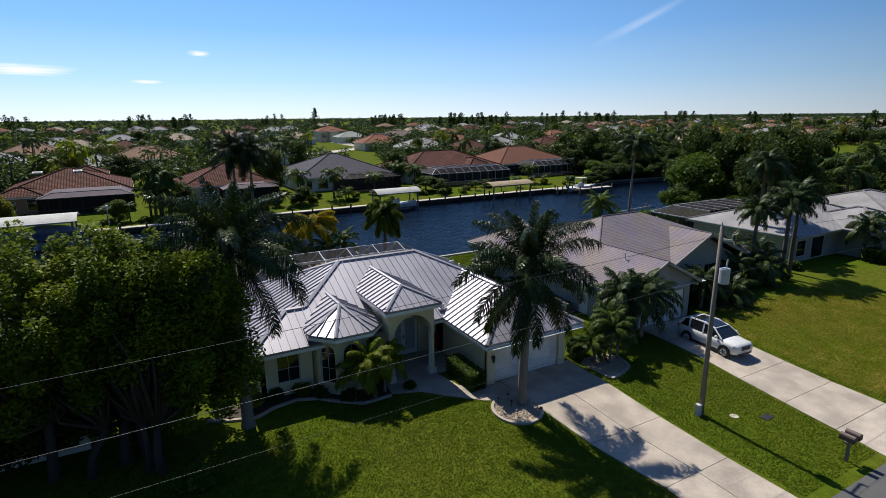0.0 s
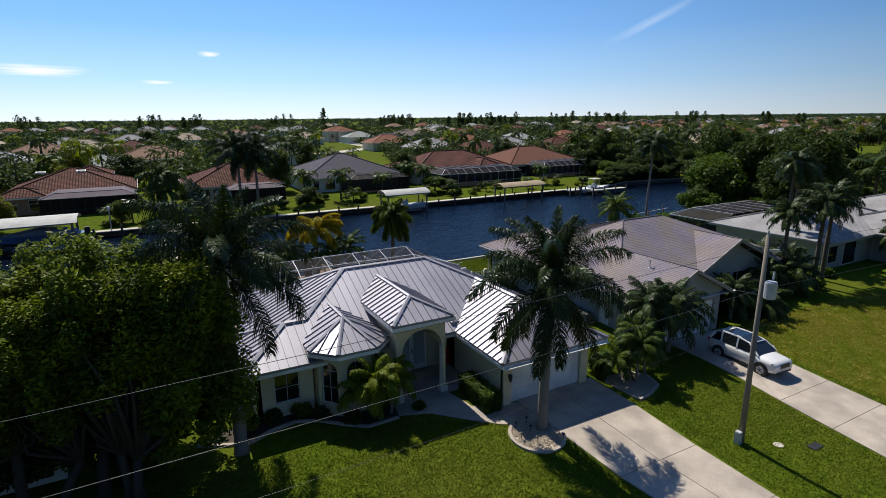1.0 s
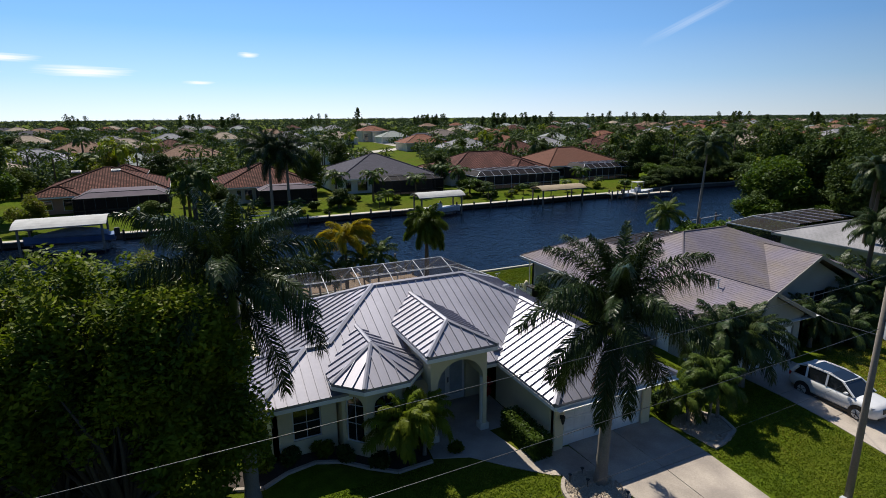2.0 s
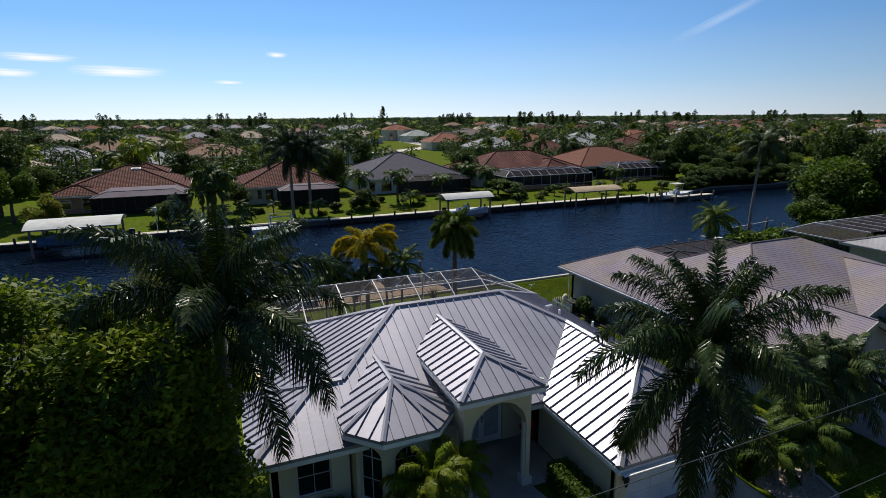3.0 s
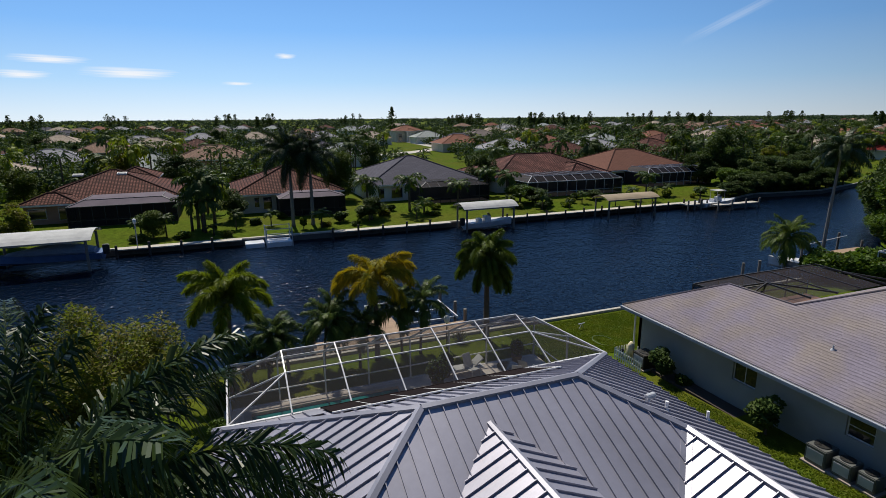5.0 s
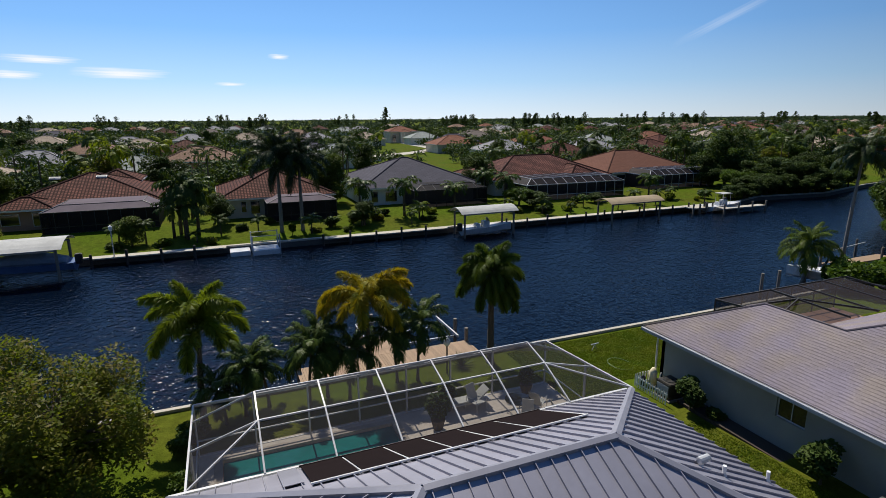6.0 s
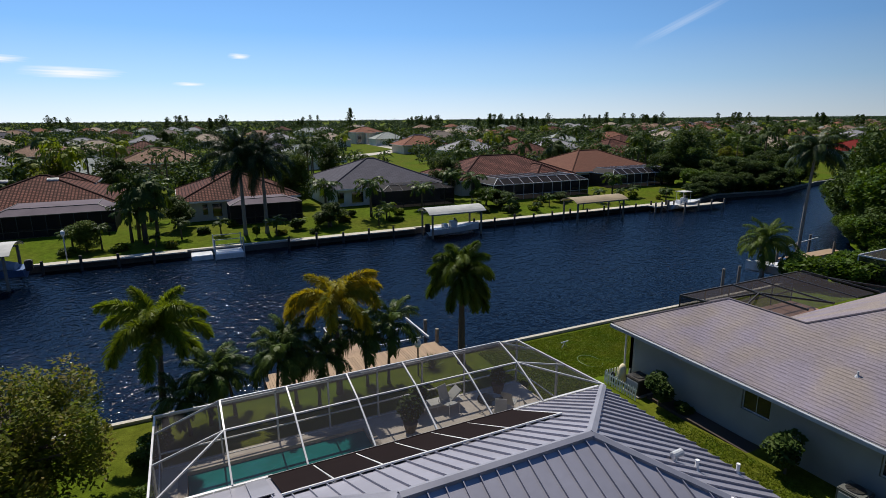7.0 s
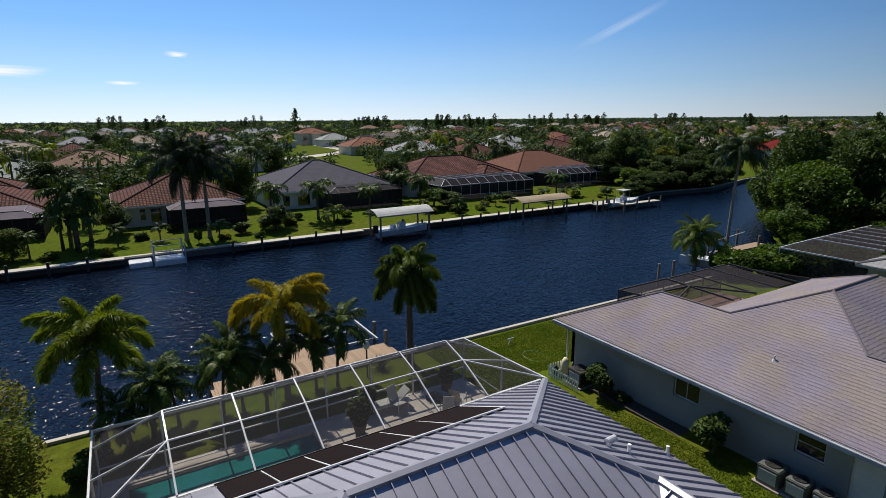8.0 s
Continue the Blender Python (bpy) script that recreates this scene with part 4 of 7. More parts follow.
# ---- houses with hip roofs: the third lot, the left lot and the far bank ----
def hip_planes(x0, x1, y0, y1, ez, slope):
    w, d = x1 - x0, y1 - y0
    h = min(w, d) / 2
    if w >= d:
        a, b = (x0 + h, y0 + h, ez + h * slope), (x1 - h, y0 + h, ez + h * slope)
        return [[(x0, y0, ez), (x1, y0, ez), b, a], [(x1, y0, ez), (x1, y1, ez), b], [(x1, y1, ez), (x0, y1, ez), a, b], [(x0, y1, ez), (x0, y0, ez), a]]
    a, b = (x0 + h, y0 + h, ez + h * slope), (x0 + h, y1 - h, ez + h * slope)
    return [[(x0, y0, ez), (x1, y0, ez), a], [(x1, y0, ez), (x1, y1, ez), b, a], [(x1, y1, ez), (x0, y1, ez), b], [(x0, y1, ez), (x0, y0, ez), a, b]]


def hip_house(label, blocks, roof_mat, wall_mat, z0=0.3, windows=(), name="house", group="", trim=None):
    """A house of one or more hipped blocks (x0, x1, y0, y1, eave, slope), with windows in its canal side."""
    hs = thing(name, label, "house", ((blocks[0][0] + blocks[0][1]) / 2, blocks[0][2], z0), group)
    hs.matrix_basis = Matrix.Identity(4)
    for b in blocks:
        x0, x1, y0, y1, ez, _ = b
        o = 0.55
        shingle_roof(hs, hip_planes(*b), roof_mat)
        part("wall", Geo().box(x0 + o, x1 - o, y0 + o, y1 - o, z0 - 0.2, ez - 0.1), wall_mat, hs)
        fc = Geo()
        for d_, z_ in ((0.03, ez - 0.21), (0.03, ez - 0.03), (-0.03, ez - 0.03), (-0.03, ez - 0.21)):
            fc.v += [(x0 - d_, y0 - d_, z_), (x1 + d_, y0 - d_, z_), (x1 + d_, y1 + d_, z_), (x0 - d_, y1 + d_, z_)]
        fc.f = [(4 * k + i, 4 * k + (i + 1) % 4, (4 * k + 4) % 16 + (i + 1) % 4, (4 * k + 4) % 16 + i) for k in range(4) for i in range(4)]
        part("fascia", fc, trim or white_paint, hs)
        pl = hip_planes(*b)
        top = max(p[2] for q in pl for p in q)
        peaks = sorted({p for q in pl for p in q if p[2] == top})
        caps = Geo()
        if len(peaks) == 2:
            caps.tube([Vector(peaks[0]), Vector(peaks[1])], [0.13, 0.13], 6)
        for corner in ((x0, y0, ez), (x1, y0, ez), (x0, y1, ez), (x1, y1, ez)):
            near_peak = min(peaks, key=lambda p: (Vector(p) - Vector(corner)).length)
            caps.tube([Vector(corner), Vector(near_peak)], [0.11, 0.13], 6)
        part("ridge_tiles", caps, roof_mat, hs)
    for x0, x1, y, za, zb in windows:
        wv = part("window", Geo().box(x0, x1, y - 0.05, y + 0.03, za, zb), white_alu, hs)
        part("pane", Geo().box(x0 + 0.07, x1 - 0.07, y - 0.06, y - 0.04, za + 0.07, zb - 0.07), dark_glass, wv)
    return hs


def lanai(x0, x1, y0, y1, top, ridge, n, frame_mat, cloth, label, cover=None):
    """A screened pool enclosure: hipped frame of bars with woven sheets."""
    c = thing("pool_cage", label, "pool cage", ((x0 + x1) / 2, y0, 0.5), "screened pool enclosures")
    c.matrix_basis = Matrix.Identity(4)
    s = min(1.6, abs(y1 - y0) * 0.45)
    sy = math.copysign(s, y1 - y0)
    a = [(x0, y0, top), (x1, y0, top), (x1, y1, top), (x0, y1, top)]
    b = [(x0 + s, y0 + sy, ridge), (x1 - s, y0 + sy, ridge), (x1 - s, y1, ridge), (x0 + s, y1, ridge)]
    bars = [(a[0], a[1]), (a[0], a[3]), (a[1], a[2]), (b[0], b[1]), (b[0], b[3]), (b[1], b[2]), (a[0], b[0]), (a[1], b[1])]
    for p, q in bars:
        part("beam", Geo().beam(p, q, 0.08, 0.10), frame_mat, c)
    for i in range(n + 1):
        x = x0 + (x1 - x0) * i / n
        part("post", Geo().box(x - 0.028, x + 0.028, y0 - 0.04, y0 + 0.04, 0.35, top), frame_mat, c)
        if 0 < i < n and not cover:
            xx = min(max(x, x0 + s), x1 - s)
            part("rib", Geo().beam((x, y0, top), (xx, y0 + sy, ridge), 0.06, 0.08), frame_mat, c)
            if x0 + s < x < x1 - s:
                part("rib", Geo().beam((x, y0 + sy, ridge), (x, y1, ridge), 0.05, 0.08), frame_mat, c)
    part("chair_rail", Geo().beam((x0, y0, 1.3), (x1, y0, 1.3), 0.06), frame_mat, c)
    for pts in ([a[0], a[1], b[1], b[0]], [b[0], b[1], b[2], b[3]], [a[1], a[2], b[2], b[1]], [a[0], b[0], b[3], a[3]]):
        sheet("roof_panel", pts, cover or cloth, c)
    for pts in ([(x0, y0, 0.3), (x1, y0, 0.3), a[1], a[0]], [(x0, y0, 0.3), a[0], a[3], (x0, y1, 0.3)], [(x1, y0, 0.3), a[1], a[2], (x1, y1, 0.3)]):
        sheet("screen_panel", pts, cloth, c)
    tagged(part("patio_floor", Geo().box(x0, x1, min(y0, y1), max(y0, y1), 0.2, 0.62), paver), "pale patio slab", "patio", kind="structure")
    return c


pan_roof = mat("bronze roof pan", (0.15, 0.125, 0.145), 0.8, 0, 0.12, 0.5, 6.0, 0.05, spec=0.05)
salmon = mat("salmon stucco", (0.45, 0.26, 0.17), 0.9, 0, 0.12, 0.4, 20.0, 0.2)
ivory = mat("ivory stucco", (0.66, 0.60, 0.48), 0.9, 0, 0.12, 0.4, 20.0, 0.2)
hip_house("salmon stucco house with a brown-red barrel tile roof", [(-16.5, 0.3, 97.0, 113, 3.1, 0.36), (-16.8, -10.5, 94.6, 100, 3.0, 0.4), (-9.5, -3, 108, 116, 4.4, 0.42)], tile_red, salmon, 0.5, [(-15.8, -14.0, 95.1, 1.2, 2.5), (-12.8, -11.2, 95.1, 1.0, 2.6)])
for x in (-12.0, -6.9):
    z_ = 3.1 + 0.36 * (103.6 - 97.0)
    sk = thing("skylight", "pale low roof skylight on the barrel tile roof", "skylight", (x, 103.6, z_), "skylights of the tiled roof")
    part("curb_frame", Geo().prism([(-0.6, -0.25, -0.09), (0.6, -0.25, -0.09), (0.6, 0.25, 0.09), (-0.6, 0.25, 0.09)], (0, 0, 0.17)), white_alu, sk)
    part("dome", Geo().prism([(-0.52, -0.18, 0.10), (0.52, -0.18, 0.10), (0.52, 0.18, 0.23), (-0.52, 0.18, 0.23)], (0, 0, 0.04)), canvas_white, sk)
lanai(-11.2, 0.2, 91.5, 98, 2.9, 3.5, 9, bronze_alu, screen_dark, "dark bronze screened pool enclosure", pan_roof)
hip_house("ivory house with a brown-red tile roof", [(6.5, 21.0, 92.8, 108, 3.1, 0.40)], tile_red, ivory, 0.5, [(9.2, 9.9, 93.3, 1.3, 2.7), (10.3, 11.5, 93.3, 1.0, 2.7)])
lanai(12.0, 20.3, 89.2, 93.5, 2.8, 3.3, 6, bronze_alu, screen_dark, "dark screened patio enclosure", pan_roof)
hip_house("pale house with a slate-blue shingle roof", [(25.0, 43.5, 95.6, 113, 3.1, 0.40)], shingle_blue, stucco_white, 0.5, [(26.6, 27.6, 96.1, 1.0, 2.6), (28.6, 30.4, 96.1, 1.0, 2.6)])
lanai(31.5, 42.5, 91.6, 96.3, 2.9, 3.5, 7, bronze_alu, screen_dark, "bronze screened pool enclosure")
hip_house("brown tile roofed canal house with cream walls", [(46.3, 69.0, 96.8, 112.5, 3.1, 0.40), (59, 66, 94.9, 104, 3.1, 0.5)], tile_brown, ivory, 0.5, [(50, 54, 97.3, 0.8, 2.6)])
lanai(48.4, 66.0, 90.4, 97.2, 2.9, 3.7, 10, white_alu, screen_dark, "white framed screened pool enclosure")
hip_house("ivory house with a plain brown shingle roof", [(69.6, 90, 99, 115, 3.1, 0.40)], shingle_brown, ivory, 0.5, [(72, 74, 99.5, 0.9, 2.6)])
lanai(74.0, 88.6, 93.4, 99.6, 2.9, 3.7, 9, white_alu, screen_dark, "white framed screened pool enclosure")
hip_house("white house with a pale grey shingle roof", [(49.5, 66, 26.5, 37.5, 2.9, 0.34), (57, 66, 22.5, 32, 2.9, 0.34), (66.5, 80, 26, 38, 2.9, 0.30)], shingle_white, stucco_grey, 0.4, [(50.6, 52.0, 27.05, 0.9, 2.4), (53, 55, 27.05, 0.5, 2.5), (59, 61, 23.0, 0.9, 2.4)], trim=stucco_grey)
lanai(51.2, 64.4, 43.4, 37.2, 2.6, 3.4, 8, white_alu, screen_bronze, "white framed screened pool enclosure")
hip_house("neighbouring house with a grey shingle roof", [(-24, -1.6, 25, 38.5, 3.0, 0.40)], shingle_blue, stucco_white, 0.4, [])
lanai(-20, -2.2, 38.4, 43.5, 2.8, 3.5, 8, bronze_alu, screen_dark, "dark screened pool enclosure")

hip_house("white house with a bright red metal roof at the canal bend", [(171, 199, 104, 119, 3.2, 0.36)], roof_red, stucco_white, 0.5, [(175, 178, 104.5, 1.0, 2.5), (184, 189, 104.5, 0.8, 2.6)])


# ---- plants ----
def cards(pos, size, rng, up=0.4, long=1.5):
    """Leaf-shaped quads (diamonds bent at random) at the given places, as a ready mesh."""
    n = len(pos)
    size = np.broadcast_to(size, n)[:, None]
    facing = rng.normal(size=(n, 3))
    facing[:, 2] = np.abs(facing[:, 2]) + 2.0 * up
    facing /= np.linalg.norm(facing, axis=1, keepdims=True)
    a = np.cross(facing, rng.normal(size=(n, 3)))
    a /= np.linalg.norm(a, axis=1, keepdims=True) + 1e-9
    b = np.cross(facing, a)
    a, b = a * size * 0.5 * long, b * size * 0.36
    v = np.stack([pos - a, pos - a * 0.1 + b, pos + a, pos - a * 0.1 - b], 1).reshape(-1, 3)
    return v, n


def card_mesh(name, pos, size, rng, **k):
    v, n = cards(np.asarray(pos, float), size, rng, **k)
    me = bpy.data.meshes.new(name)
    me.vertices.add(4 * n), me.loops.add(4 * n), me.polygons.add(n)
    me.vertices.foreach_set("co", v.ravel().astype(np.float32))
    me.loops.foreach_set("vertex_index", np.arange(4 * n, dtype=np.int32))
    me.polygons.foreach_set("loop_start", np.arange(0, 4 * n, 4, dtype=np.int32))
    me.update(calc_edges=True)
    return me


def in_blob(rng, c, r, n, shell=0.55):
    d = rng.normal(size=(n, 3))
    d /= np.linalg.norm(d, axis=1, keepdims=True)
    return np.asarray(c) + d * np.asarray(r) * (shell + (1 - shell) * rng.random((n, 1)) ** 0.6)


def frond_mesh(name, length, start, bend, leaf, n, droop, width, seed, plume=0.0):
    """A feathered palm leaf along +x that leaves its stem at start degrees and bends down by bend degrees; plume turns leaflets all round the stem."""
    rng = np.random.default_rng(seed)
    gg = Geo()
    steps = 14
    pts, tans = [Vector((0, 0, 0))], []
    side = rng.normal() * 0.05
    for i in range(steps):
        s = (i + 0.5) / steps
        e = radians(start - bend * s ** 1.35)
        t = Vector((math.cos(e), side * s, math.sin(e))).normalized()
        tans.append(t)
        pts.append(pts[-1] + t * (length / steps))
    tans.append(tans[-1])
    gg.tube(pts, [0.035 * (1 - 0.85 * i / steps) * (length / 3) ** 0.5 for i in range(steps + 1)], 3, False)
    for i in range(n):
        s = 0.14 + 0.86 * (i + 0.5) / n
        k = min(int(s * steps), steps - 1)
        p = pts[k].lerp(pts[k + 1], s * steps - k)
        t = tans[k]
        upv = (Vector((0, 0, 1)) - t * t.z).normalized()
        sd = t.cross(upv).normalized()
        ll = leaf * (math.sin(math.pi * (0.12 + 0.80 * s)) ** 0.7) * (0.85 + 0.3 * rng.random())
        for sign in (1, -1):
            tilt = (rng.random() - 0.5) * 2 * plume if plume else 0.35 * (rng.random() - 0.3)
            d = (sd * sign * math.cos(tilt) + upv * math.sin(tilt)) * 0.86 + t * (0.45 + 0.35 * s)
            d = (d + Vector(rng.normal(size=3)) * 0.06).normalized()
            mid = p + d * ll * 0.5 - Vector((0, 0, 1)) * ll * droop * 0.2
            tip = p + d * ll * (1 - 0.25 * droop) - Vector((0, 0, 1)) * ll * droop * (0.75 + 0.4 * rng.random())
            ww = (t - d * t.dot(d)).normalized() * width
            q = len(gg.v)
            gg.v += [tuple(p - ww * 0.5), tuple(p + ww * 0.5), tuple(mid + ww * 0.55), tuple(mid - ww * 0.55), tuple(tip)]
            gg.f += [(q, q + 1, q + 2, q + 3), (q + 3, q + 2, q + 4)]
    return gg.mesh(name, fix=False)


ARCH = ((82, 60), (66, 85), (46, 95), (26, 90), (6, 78), (-18, 58))
PLUME = ((84, 55), (74, 92), (62, 118), (46, 128), (26, 116), (-4, 84))
STAR = ((86, 40), (72, 66), (56, 84), (36, 96), (8, 86), (-36, 48))
BALL = ((84, 55), (70, 92), (52, 112), (30, 104), (2, 84), (-34, 50))


def frond_set(name, length, leaf, n, droop, width, seed, plume=0.0, mat_=None, angles=ARCH):
    """Leaves of one palm kind from upright to hanging."""
    out = []
    for i, (st, bd) in enumerate(angles):
        me = frond_mesh(f"{name}_{i}", length * (0.85 if i == 0 else 1), st, bd, leaf, n, droop, width, seed + i, plume)
        me.materials.append(mat_)
        out.append(me)
    return out


royal = frond_set("royal_frond", 3.5, 0.66, 150, 0.66, 0.026, 10, 1.1, frond_dark, STAR)
dead_frond = frond_set("dead_frond", 2.4, 0.5, 60, 1.0, 0.03, 15, 0.8, frond_dead, ((-62, 24),))
feather_deep = frond_set("deep_feather_frond", 2.2, 0.56, 80, 0.75, 0.032, 25, 0.4, frond_deep)
feather = frond_set("feather_frond", 2.3, 0.58, 80, 0.75, 0.028, 20, 0.3, frond_fresh)
foxtail = frond_set("foxtail_frond", 2.3, 0.50, 260, 0.35, 0.030, 30, 3.1, frond_lime, PLUME)
round_tail = frond_set("round_foxtail_frond", 1.95, 0.50, 240, 0.4, 0.030, 35, 3.1, frond_fresh, BALL)
yellow = frond_set("yellow_frond", 2.0, 0.42, 190, 0.4, 0.026, 40, 2.8, frond_yellow, PLUME)
dwarf = frond_set("dwarf_frond", 1.25, 0.36, 60, 0.6, 0.024, 50, 0.4, frond_green)
dwarf_lime = frond_set("dwarf_lime_frond", 1.2, 0.36, 60, 0.6, 0.024, 60, 0.6, frond_lime)


def palm(label, x, y, height, radius, fronds, count, seed, scale=1.0, lean=(0, 0), shaft=True, classes=(0, 1, 1, 2, 2, 3, 3, 4, 4, 5), z0=None, group="", trunk_mat=None, bulge=1.0, name="palm_tree"):
    """A palm: tapered ringed trunk, green crownshaft and a crown of separate feathered leaves."""
    rng = random.Random(seed)
    z0 = ground_z(x, y) if z0 is None else z0
    tree = thing(name, label, "palm tree", (x, y, z0), group)
    rings = max(6, int(height / 0.35))
    path, radii = [], []
    for i in range(rings + 1):
        s = i / rings
        path.append((lean[0] * s * s, lean[1] * s * s, -0.08 + height * s))
        radii.append(radius * (1.25 - 0.5 * s + (0.5 if s < 0.06 else 0) * (1 - s / 0.06) + bulge * 0.12 * math.sin(math.pi * s)) * (1.03 if i % 2 else 0.97))
    part("trunk", Geo().tube(path, radii, 10), trunk_mat or bark, tree, smooth=True)
    top = Vector((lean[0], lean[1], height))
    if shaft:
        part("crownshaft", Geo().tube([top - Vector((0, 0, 0.1)), top + Vector((0, 0, 0.35 * scale)), top + Vector((0, 0, 0.9 * scale))], [radius * 0.9, radius * 0.85, radius * 0.35], 10), crownshaft, tree, smooth=True)
        top = top + Vector((0, 0, 0.75 * scale))
    for i in range(count):
        c = classes[i * len(classes) // count]
        turn = i * 137.5 + rng.uniform(-14, 14)
        s = scale * rng.uniform(0.88, 1.1)
        ob = part("frond", fronds[c], None, tree)
        ob.matrix_basis = Matrix.Translation(top - Vector((0, 0, 0.04 * c * scale))) @ Matrix.Rotation(radians(turn), 4, "Z") @ Matrix.Rotation(radians(rng.uniform(-9, 9)), 4, "X") @ Matrix.Diagonal((s, s, s, 1))
    return tree


def tree(label, x, y, blobs, leaf, n, leaf_mat, trunks, seed, name="tree", group="", shell=0.55, bark_mat=None, reach=4.5):
    """A broadleaf tree: trunks with limbs that run to the clumps, and a crown of many small leaves."""
    rng = np.random.default_rng(seed)
    z0 = ground_z(x, y)
    tr = thing(name, label, "tree", (x, y, z0), group)
    gg = Geo()
    for tx, ty, r in trunks:
        fork = Vector((tx * 0.9 + rng.normal() * 0.2, ty * 0.9 + rng.normal() * 0.2, 1.6 + rng.random()))
        gg.tube([(tx, ty, -0.1), (tx + rng.normal() * 0.08, ty, 0.8), fork], [r * 1.3, r, r * 0.8], 8)
        for c, rad, _ in blobs:
            if (Vector(c[:2]) - Vector((tx, ty))).length < reach and rng.random() < 0.75:
                m = fork.lerp(Vector(c), 0.5) + Vector(rng.normal(size=3)) * 0.3
                gg.tube([fork, m, c], [r * 0.55, r * 0.35, r * 0.08], 6)
    part("trunk", gg, bark_mat or bark_brown, tr, smooth=True)
    tot = sum(k for *_, k in blobs)
    pos = np.concatenate([in_blob(rng, c, r, int(n * k / tot), shell) for c, r, k in blobs])
    part("crown", card_mesh("crown", pos, leaf * rng.uniform(0.7, 1.25, len(pos)), rng), leaf_mat, tr)
    return tr


def blob_set(rng, n, x, y, z, r):
    """n clumps of about radius r over an ellipsoid region."""
    out = []
    for _ in range(n):
        d = rng.normal(size=3)
        d /= np.linalg.norm(d)
        k = rng.uniform(0.45, 1.0)
        c = tuple(float(mid + half * q * k) for (mid, half), q in zip((x, y, z), d))
        rr = r * rng.uniform(0.7, 1.25)
        out.append((c, (rr, rr, rr * 0.75), rr * rr))
    return out


rng = np.random.default_rng(7)
# the big shade tree in the front yard, several trunks
def sprays(rng, n, x, y, z, r, floor=0.0):
    """n upright leafy sprays over an ellipsoid region, none centred below floor."""
    out = []
    while len(out) < n:
        c, rad, k = blob_set(rng, 1, x, y, z, r)[0]
        if c[2] > floor:
            out.append((c, (rad[0] * 0.85, rad[0] * 0.85, rad[0] * 1.2), k))
    return out


tree("large dense dark green multi-trunk shade tree on the front lawn", -0.6, 23.2,
     sprays(rng, 190, (-2.2, 6.4), (0.9, 3.2), (5.8, 3.3), 0.76, 2.9) + sprays(rng, 60, (2.2, 2.0), (0.4, 2.3), (4.5, 3.2), 0.72, 1.4) + sprays(rng, 46, (2.5, 1.8), (-0.6, 1.3), (6.6, 1.7), 0.7) + sprays(rng, 30, (3.4, 1.1), (0.1, 1.3), (3.9, 2.5), 0.66, 1.4), 0.13, 155000, leaf_ficus,
     [(0.7, -0.9, 0.16), (0.25, -0.5, 0.13), (-0.5, 0.6, 0.2), (-1.6, 0.2, 0.15), (0.2, 0.9, 0.14), (-2.8, 0.7, 0.18), (-4.6, 0.3, 0.17), (-6.2, 0.8, 0.16)], 1, bark_mat=bark_dark, shell=0.3, reach=1.5)
# invented dark foliage that stands in for deep shade below the crown
tree("added dark foliage standing in for the shade under the big shade tree", -2.2, 25.4, blob_set(rng, 80, (0, 5.4), (0.2, 1.8), (2.2, 1.5), 1.0), 0.15, 42000, leaf_dark, [(0, 0, 0.1), (2.6, 0.4, 0.1), (-2.8, 0.2, 0.1)], 5, bark_mat=bark_dark)
tree("loose olive-green shade tree beside the patio", 0.9, 40.8, sprays(rng, 60, (0, 3.2), (0.3, 3.0), (3.0, 2.3), 0.8), 0.115, 30000, leaf_olive, [(0, 0, 0.13), (0.4, 0.2, 0.1)], 2, shell=0.25)
drive_palm = palm("tall dark feathery palm with a grey trunk by the driveway", 14.9, 19.75, 5.55, 0.175, royal, 36, 3, 1.0, (0.25, 0), classes=(0, 0, 1, 1, 2, 2, 3, 3, 4, 5, 5, 5))
for turn in (150, 205):
    part("dead_frond", dead_frond[0], None, drive_palm, "brown dead leaf hanging by the trunk").matrix_basis = Matrix.Translation((0.22, 0, 5.55)) @ Matrix.Rotation(radians(turn), 4, "Z")
palm("very tall dark feathery palm beside the house", 3.5, 24.1, 6.85, 0.2, royal, 34, 7, 1.1, (0.0, 0), classes=(0, 1, 1, 2, 2, 3, 3, 4, 4, 5))
# canal-side palms of the back garden
palm("bright green foxtail palm at the canal edge", 5.3, 44.9, 3.5, 0.12, foxtail, 17, 11, 1.1, (0.15, 0), classes=(0, 1, 1, 2, 2, 3, 3, 4, 5), trunk_mat=bark_brown)
palm("yellowed palm at the canal edge", 12.6, 44.9, 3.4, 0.12, yellow, 20, 12, 1.3, (0, 0), classes=(1, 2, 2, 3, 3, 3, 4), trunk_mat=bark_brown)
palm("round-crowned green palm at the canal edge", 19.2, 45.2, 4.2, 0.15, round_tail, 27, 13, 1.05, (0, 0), classes=(0, 1, 1, 2, 2, 3, 3, 4, 4, 5, 5), trunk_mat=bark_brown)
for i, (x, y, h, s) in enumerate(((7.0, 44.6, 1.9, 1.0), (8.0, 45.0, 1.6, 0.9), (9.7, 44.4, 2.2, 1.1), (10.6, 44.9, 2.4, 1.1), (11.5, 44.3, 1.9, 1.0), (14.0, 45.0, 2.3, 1.1), (15.0, 44.8, 2.6, 1.05), (6.2, 44.2, 1.2, 0.9))):
    palm("small dark green palm by the canal", x, y, h + 0.5, 0.06, dwarf, 18, 30 + i, s * 1.3, (0.25 * (-1) ** i, 0.1), False, group="small canal palms", trunk_mat=bark_brown)
